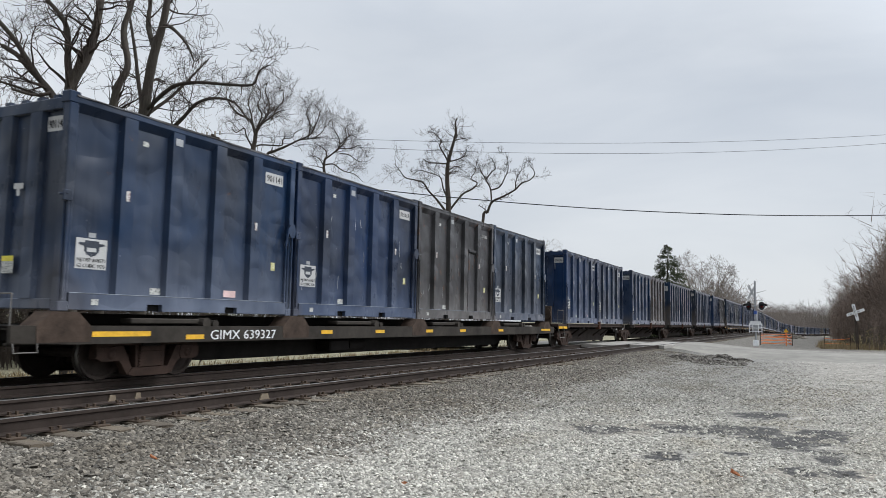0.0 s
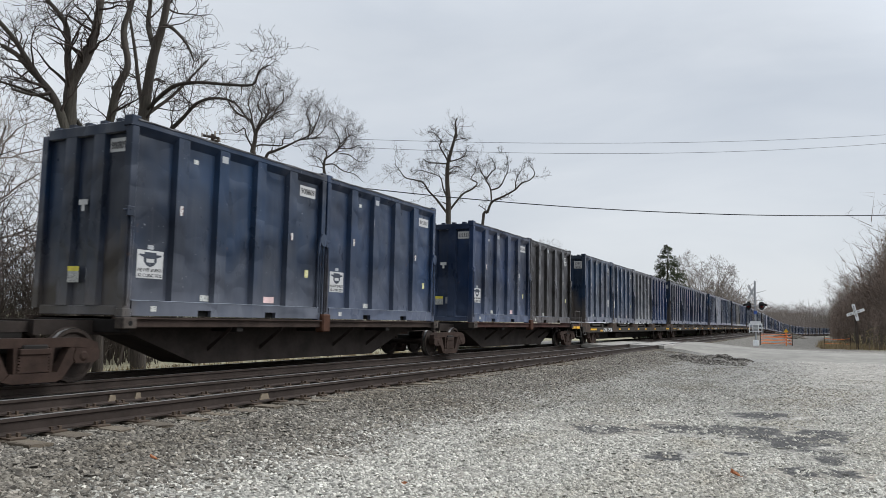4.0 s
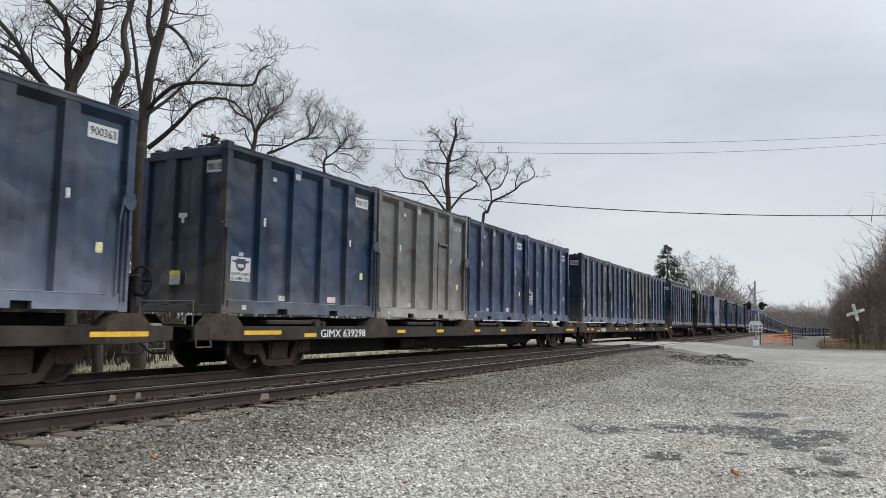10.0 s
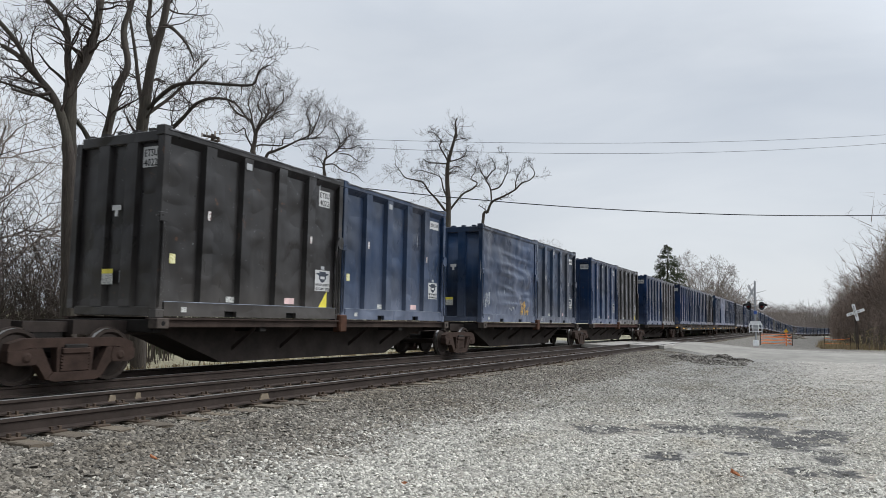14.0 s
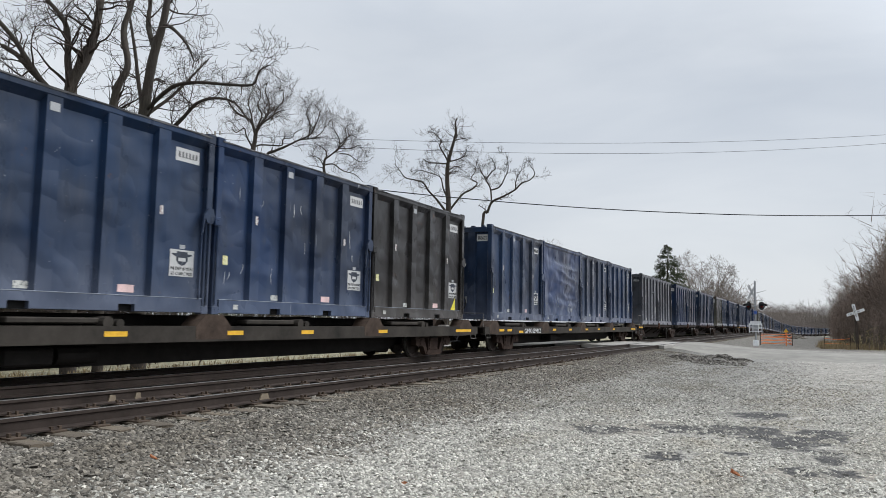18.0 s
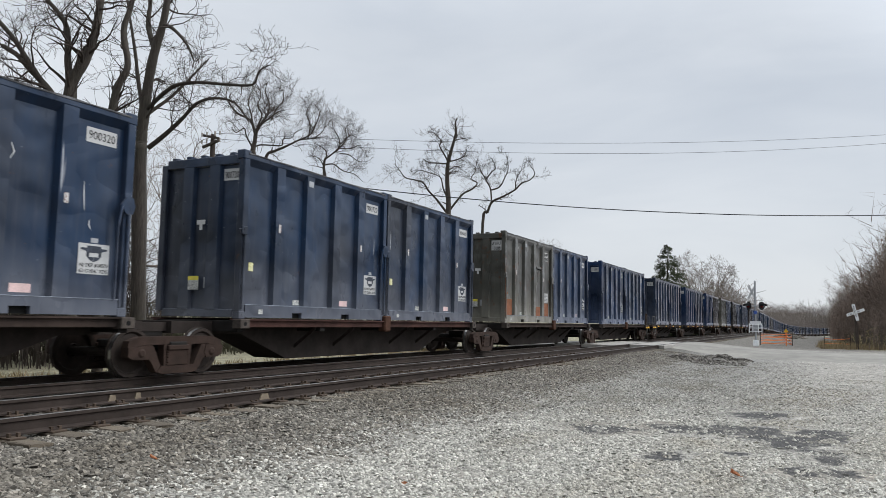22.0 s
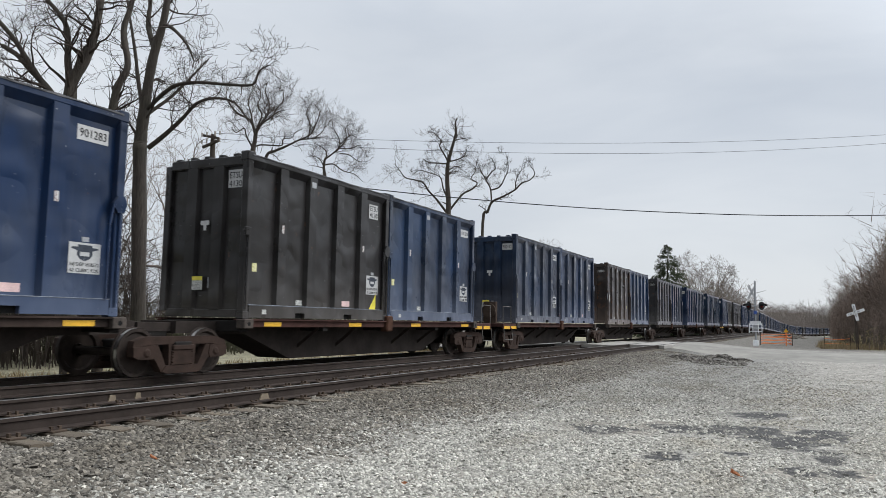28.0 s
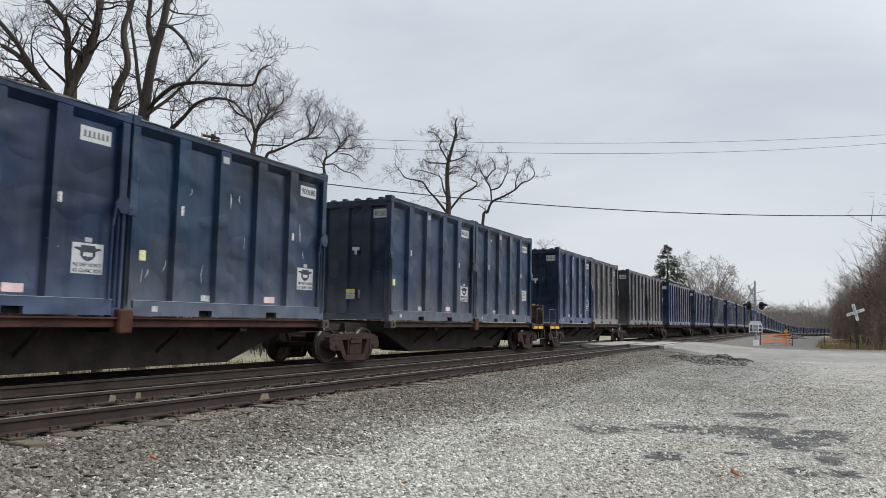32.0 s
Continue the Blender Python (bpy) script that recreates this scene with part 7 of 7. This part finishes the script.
def coupler(car, x, way):
    bm = bmesh.new()
    box(bm, min(x, x + 0.75 * way), max(x, x + 0.75 * way), -0.10, 0.10, 0.72, 0.92, 0.02)
    box(bm, min(x + 0.6 * way, x + 0.95 * way), max(x + 0.6 * way, x + 0.95 * way), -0.20, 0.16, 0.64, 1.0, 0.05)
    part("coupler", bm, M_coupler, car, "pale cast knuckle coupler")
    w = Wood(2)
    w.tube("h", [Vector((x + 0.1 * way, -0.35, 0.70)), Vector((x + 0.45 * way, -0.38, 0.42)), Vector((x + 0.9 * way, -0.30, 0.40))], [0.025] * 3, 6)
    link("air_hose", raw("air_hose", w.v["h"], w.f["h"], True), M_cable, car, "black rubber air hose")


def grab_iron(car, pts, name="grab_iron"):
    w = Wood(2)
    w.tube("h", [Vector(p) for p in pts], [0.014] * len(pts), 5)
    link(name, raw(name, w.v["h"], w.f["h"]), M_handrail, car, "thin pale grab iron")


FM = {}


def flat_meshes():
    bm = bmesh.new()
    prism(bm, [(-0.85, 0.96), (25.5, 0.96), (25.5, 0.70), (24.4, 0.66), (0.3, 0.66), (-0.85, 0.70)], -1.36, -1.28)
    box(bm, -0.85, 25.5, -1.28, -1.12, 0.90, 0.962)
    box(bm, -0.85, 25.5, -1.28, -1.20, 0.665, 0.70)
    FM["side_sill"] = mesh_of("side_sill", bm)
    bm = bmesh.new()
    prism(bm, [(-0.7, 0.92), (25.3, 0.92), (25.3, 0.62), (22.0, 0.55), (20.6, 0.22), (4.1, 0.22), (2.7, 0.55), (-0.7, 0.62)], -0.42, 0.42)
    FM["centre_sill"] = mesh_of("centre_sill", bm)
    bm = bmesh.new()
    for i in range(17):
        x = -0.5 + i * 1.6
        box(bm, x, x + 0.14, -1.2, 1.2, 0.72, 0.92)
    box(bm, -0.85, 25.5, -1.28, 1.28, 0.925, 0.95)
    # centre box added to block the see-through gap and keep it dark
    box(bm, 0.6, 24.0, -0.34, 0.34, 0.95, 1.17, 0.02)
    FM["deck_frame"] = mesh_of("deck_frame", bm)
    bm = bmesh.new()
    prism(bm, [(-0.48, 0.70), (0.48, 0.70), (0.50, 0.955), (0.24, 1.19), (-0.24, 1.19), (-0.50, 0.955)], -0.21, 0.21)
    FM["pedestal"] = mesh_of("pedestal", bm)
    bm = bmesh.new()
    box(bm, -0.24, 0.24, -1.366, -1.361, 0.78, 0.87)
    FM["stripe"] = mesh_of("stripe", bm)
    bm = bmesh.new()
    box(bm, -0.62, 0.62, -1.366, -1.361, 0.78, 0.87)
    FM["stripe_long"] = mesh_of("stripe_long", bm)
    # hand brake: post with a bracket, and a spoked wheel on it
    bm = bmesh.new()
    box(bm, 24.98, 25.10, -0.80, -0.62, 0.95, 1.78, 0.015)
    box(bm, 25.0, 25.2, -0.86, -0.56, 1.52, 1.92, 0.04)
    FM["brake_post"] = mesh_of("brake_post", bm)
    w = Wood(4)
    n = 20
    rim = [Vector((25.27, -0.71 + 0.28 * math.cos(2 * math.pi * i / n), 1.80 + 0.28 * math.sin(2 * math.pi * i / n))) for i in range(n + 1)]
    w.tube("w", rim, [0.018] * (n + 1), 6)
    for i in range(3):
        a = math.pi * i / 3
        d = Vector((0, 0.28 * math.cos(a), 0.28 * math.sin(a)))
        w.tube("w", [Vector((25.27, -0.71, 1.80)) - d, Vector((25.25, -0.71, 1.80)), Vector((25.27, -0.71, 1.80)) + d], [0.014, 0.03, 0.014], 5)
    w.tube("w", [Vector((25.15, -0.71, 1.80)), Vector((25.28, -0.71, 1.80))], [0.03, 0.03], 6)
    FM["brake_wheel"] = raw("brake_wheel", w.v["w"], w.f["w"], True)
    bm = bmesh.new()
    prism(bm, [(0, 0), (0.045, 0), (0.055, 0.08), (0.01, 0.08)], -1.366, -1.361)
    FM["stencil_bar"] = mesh_of("stencil_bar", bm)
    bm = bmesh.new()
    cyl(bm, (0, -1.361, 0), (0, -1.366, 0), 0.045, 12)
    FM["dot"] = mesh_of("dot", bm)
    bm = bmesh.new()
    box(bm, 0, 1.9, -1.22, -0.9, 1.0, 1.10, 0.02)
    cyl(bm, (1.75, -1.34, 1.02), (1.75, -0.8, 1.02), 0.11, 12)
    cyl(bm, (2.0, -1.34, 1.0), (2.0, -0.8, 1.0), 0.085, 10)
    FM["folded_stand"] = mesh_of("folded_stand", bm)
    bm = bmesh.new()
    box(bm, 0, 0.9, -0.9, -0.45, 0.3, 0.6, 0.04)
    cyl(bm, (1.0, -0.7, 0.45), (1.8, -0.7, 0.45), 0.16, 12)
    FM["brake_gear"] = mesh_of("brake_gear", bm)


flat_meshes()
for q0, mark, four in FLATS:
    car = thing("container_flatcar", "grimy grey flatcar with yellow reflector stripes carrying containers", "railway car", "cars of the train", on_line(q0, Y_FAR, Z_FAR))
    for sy in (1, -1):
        key = ("side_sill", sy)
        if key not in FM:
            me = FM["side_sill"].copy()
            me.transform(Matrix.Diagonal((1, sy, 1, 1)))
            if sy < 0:
                me.flip_normals()
            FM[key] = me
        sill = link("side_sill", FM[key], M_sillF, car)
        if sy > 0:
            joined = mark.startswith("GIMX") and not mark.endswith("412")
            for x in (1.2, 24.3) if joined else (24.3,):
                link("reflector_stripe", FM["stripe_long"], M_yellow, sill, "long yellow reflector stripe", pose(x, 0, 0))
            for k in range(2 if joined else 0, 8):
                link("reflector_stripe", FM["stripe"], M_yellow, sill, "yellow reflector stripe", pose((0.78, 1.62, 2.92, 7.35, 9.9, 12.9, 15.4, 18.9, 24.6)[k], 0, -0.07 if k == 2 else 0))
            me = number_mesh(mark, 0.27)
            bm_w = max(v.co.x for v in me.vertices)
            link("reporting_mark", me, M_signwhite, sill, "white stencilled reporting mark", Matrix.Translation((3.32, -1.366, 0.70)) @ Matrix.Diagonal(((2.05 if len(mark) > 8 else 1.25) / bm_w, 1, 1, 1)))
        if sy > 0 and len(mark) < 8:
            for word, x, z, w in (("LD LMT", 13.66, 0.83, 0.42), ("LT WT", 13.62, 0.71, 0.36)):
                me = number_mesh(word, 0.115)
                wide = max(v.co.x for v in me.vertices)
                link("stencil", me, M_signwhite, sill, "white stencilled words", Matrix.Translation((x, -1.366, z)) @ Matrix.Diagonal((w / wide, 1, 1, 1)))
                for k in range(6 if w > 0.4 else 5):
                    link("stencil_bar", FM["stencil_bar"], M_signwhite, sill, "white stencilled figure", pose(x + 0.5 + 0.075 * k, 0, z))
            link("inspection_dot", FM["dot"], M_signwhite, sill, "white round paint dot", pose(14.95, 0, 0.80))
    link("centre_sill", FM["centre_sill"], M_frame, car)
    link("deck_frame", FM["deck_frame"], M_frame, car)
    for k in range(5):
        for y in (-1.155, 1.155):
            link("pedestal", FM["pedestal"], M_pedestal, car, "rusty container pedestal", pose((0.06, 6.12, 12.27, 18.43, 24.5)[k], y, 0))
    for x in (1.5, 8.0, 13.4, 19.6):
        link("folded_stand", FM["folded_stand"], M_sillF, car, "folded trailer stand", pose(x, 0, 0))
    link("brake_gear", FM["brake_gear"], M_frame, car, "", pose(8.2, 0, 0))
    post = link("brake_post", FM["brake_post"], M_frame, car, "dark hand brake housing on a post")
    link("brake_wheel", FM["brake_wheel"], M_frame, post, "dark spoked hand brake wheel")
    for x in (2.1, 22.55):
        bogie(car, x, q0)
    coupler(car, -0.8, -1)
    coupler(car, 25.45, 1)
    grab_iron(car, [(-0.8, -1.3, 0.9), (-0.8, -1.38, 0.55), (-0.4, -1.38, 0.55), (-0.4, -1.3, 0.9)])
    grab_iron(car, [(-0.8, -1.25, 0.96), (-0.8, -1.25, 1.45), (-0.8, 0.2, 1.45), (-0.8, 0.2, 0.96)])
    grab_iron(car, [(25.3, -1.3, 0.9), (25.3, -1.38, 0.55), (24.9, -1.38, 0.55), (24.9, -1.3, 0.9)])
    RIDERS.append((car, q0, Z_FAR))


def spine_meshes():
    bm = bmesh.new()
    box(bm, -0.02, 12.25, -1.24, -1.12, 0.935, 1.09, 0.01)
    box(bm, -0.02, 12.25, -1.30, -1.00, 1.085, 1.115)
    FM["edge_beam"] = mesh_of("edge_beam", bm)
    me = FM["edge_beam"].copy()
    me.transform(Matrix.Diagonal((1, -1, 1, 1)))
    me.flip_normals()
    FM["edge_beam_far"] = me
    bm = bmesh.new()
    prism(bm, [(-1.15, 1.05), (13.2, 1.05), (13.2, 0.80), (11.4, 0.78), (9.6, 0.16), (2.6, 0.16), (0.9, 0.78), (-1.15, 0.80)], -0.5, 0.5)
    box(bm, -2.0, -1.1, -0.36, 0.36, 0.84, 1.02)
    FM["spine"] = mesh_of("spine", bm)
    bm = bmesh.new()
    box(bm, 0, 0.2, -1.2, 1.2, 0.84, 1.08, 0.01)
    FM["cross_bearer"] = mesh_of("cross_bearer", bm)
    for key, s in (("gusset", -1),):
        bm = bmesh.new()
        vs = [bm.verts.new((x, s * y, z)) for x in (0.0, 0.03) for y, z in ((0.49, 0.40), (0.49, 0.50), (1.13, 0.97), (1.13, 0.88))]
        for q in ((0, 1, 2, 3), (7, 6, 5, 4), (0, 4, 5, 1), (1, 5, 6, 2), (2, 6, 7, 3), (3, 7, 4, 0)):
            bm.faces.new([vs[i] for i in q])
        bmesh.ops.recalc_face_normals(bm, faces=bm.faces[:])
        FM[key] = mesh_of("gusset", bm)
    bm = bmesh.new()
    box(bm, -0.16, 0.16, -1.34, -1.10, 0.82, 1.26, 0.03)
    FM["corner_bracket"] = mesh_of("corner_bracket", bm)
    bm = bmesh.new()
    box(bm, -0.15, 0.15, -1.33, -1.10, 0.91, 1.112, 0.015)
    FM["end_bracket"] = mesh_of("end_bracket", bm)
    # black disc on the bracket for the shade of its hole
    bm = bmesh.new()
    cyl(bm, (0, -1.336, 1.01), (0, -1.32, 1.01), 0.045, 10)
    FM["socket"] = mesh_of("socket", bm)
    bm = bmesh.new()
    box(bm, -0.30, 0.30, -1.246, -1.242, 0.955, 1.055)
    FM["spine_stripe"] = mesh_of("spine_stripe", bm)
    bm = bmesh.new()
    box(bm, 0.0, 1.5, -1.26, 1.26, 0.95, 1.08, 0.01)
    box(bm, 0.0, 1.5, -1.27, -1.2, 0.86, 1.0, 0.01)
    FM["end_platform"] = mesh_of("end_platform", bm)


spine_meshes()


def spine_unit(q, first, last, tint, detail=True, striped=False):
    car = thing("spine_car", "dark articulated spine car unit carrying two containers", "railway car", "cars of the train", on_line(q, Y_FAR, Z_FAR))
    beam = link("edge_beam", FM["edge_beam"], tint, car, "brown-red deck edge beam" if tint == M_sillS else "")
    link("edge_beam", FM["edge_beam_far"], tint, car)
    link("spine", FM["spine"], M_spine, car)
    if detail:
        for x in (2.9, 4.6, 7.6, 9.3):
            link("gusset", FM["gusset"], M_spine, car, "", pose(x, 0, 0))
    for x in ((0.0, 3.0, 5.98, 9.2, 12.05) if detail else (0.0, 12.05)):
        link("cross_bearer", FM["cross_bearer"], M_frame, car, "", pose(x, 0, 0))
    for x in ((0.1, 6.09, 12.15) if detail else ()):
        fit = link("corner_bracket", FM["corner_bracket" if x == 6.09 else "end_bracket"], M_fitting if x == 6.09 else M_endcast, car, "rusty corner fitting" if x == 6.09 else "", pose(x, 0, 0))
        if x != 6.09:
            link("socket", FM["socket"], M_recessshade, fit, "dark round socket")
    if detail and striped:
        for x in (1.0, 4.4, 7.8, 11.4):
            link("reflector_stripe", FM["spine_stripe"], M_yellow, beam, "yellow reflector stripe", pose(x, 0, 0))
    bogie(car, 0.12 if first else -1.52, q)
    if last:
        bogie(car, 12.1, q)
    for end, x in ((first, -1.45), (last, 12.2)):
        if end:
            p = link("end_platform", FM["end_platform"], tint, car, "", pose(x, 0, 0))
            if detail:
                for k in (0.35, 1.1):
                    bm = bmesh.new()
                    box(bm, k - 0.3, k + 0.3, -1.276, -1.271, 0.87, 0.98)
                    part("reflector_stripe", bm, M_yellow, p, "yellow reflector stripe")
                xe = x if x < 0 else x + 1.5
                xi = xe + (0.85 if x < 0 else -0.85)
                grab_iron(car, [(xe, -1.24, 1.08), (xe, -1.24, 1.75), (xi, -1.24, 1.75), (xi, -1.24, 1.08)])
                grab_iron(car, [(xe, -1.28, 0.9), (xe, -1.33, 0.45), (xi, -1.33, 0.45), (xi, -1.28, 0.9)], "sill_step")
                coupler(car, xe, -1 if x < 0 else 1)
                if x < 0:
                    bm = bmesh.new()
                    box(bm, xe + 0.45, xe + 0.62, -0.75, -0.2, 1.08, 1.95, 0.02)
                    cyl(bm, (xe + 0.42, -0.48, 1.6), (xe + 0.36, -0.48, 1.6), 0.28, 16)
                    part("hand_brake", bm, M_pedestal, car, "rusty hand brake stand with wheel")
    RIDERS.append((car, q, Z_FAR))


for b_i, (q0, *units) in enumerate(SPINES):
    for u in range(5):
        spine_unit(q0[u], u == 0, u == 4, M_sillS if (b_i + u) % 3 == 1 else M_sillB, q0[u] < 640, b_i == 3)
for i, q in enumerate(FAR_UNITS):
    spine_unit(q, i % 5 == 0, i % 5 == 4, M_sillB, False)


# ------------------------------------------------------------------ the train goes by
def motions():
    for ob, q, z in RIDERS:
        times = {0.0, 32.0}
        for k in range(65):
            t = k * 0.5
            if 90 < q - V * t < 720 and k % 3 == 0:
                times.add(t)
        # where it comes onto the straight and level
        if 0 < (q - 100) / V < 32:
            times.add(round((q - 100) / V * 2) / 2)
        walk(ob, [(t, on_line(q - V * t, Y_FAR, z)) for t in sorted(times)])
    step = 1 / FPS
    for w, x, q in WHEELS:
        t0, t1 = (q - 60) / V, (q + 2) / V
        if t1 < 0 or t0 > 32:
            continue
        k0, k1 = max(0, int(t0 * FPS)), min(32 * FPS, int(t1 * FPS))
        ks = sorted({0, 32 * FPS, *range(k0, k1 + 1)})
        rows = []
        for k in ks:
            turn = -math.degrees(V * (min(max(k, k0), k1) - k0) * step / 0.457)
            rows.append((k * step, pose(x, 0, 0.457) @ Matrix.Rotation(radians(turn), 4, "Y")))
        walk(w, rows)


motions()
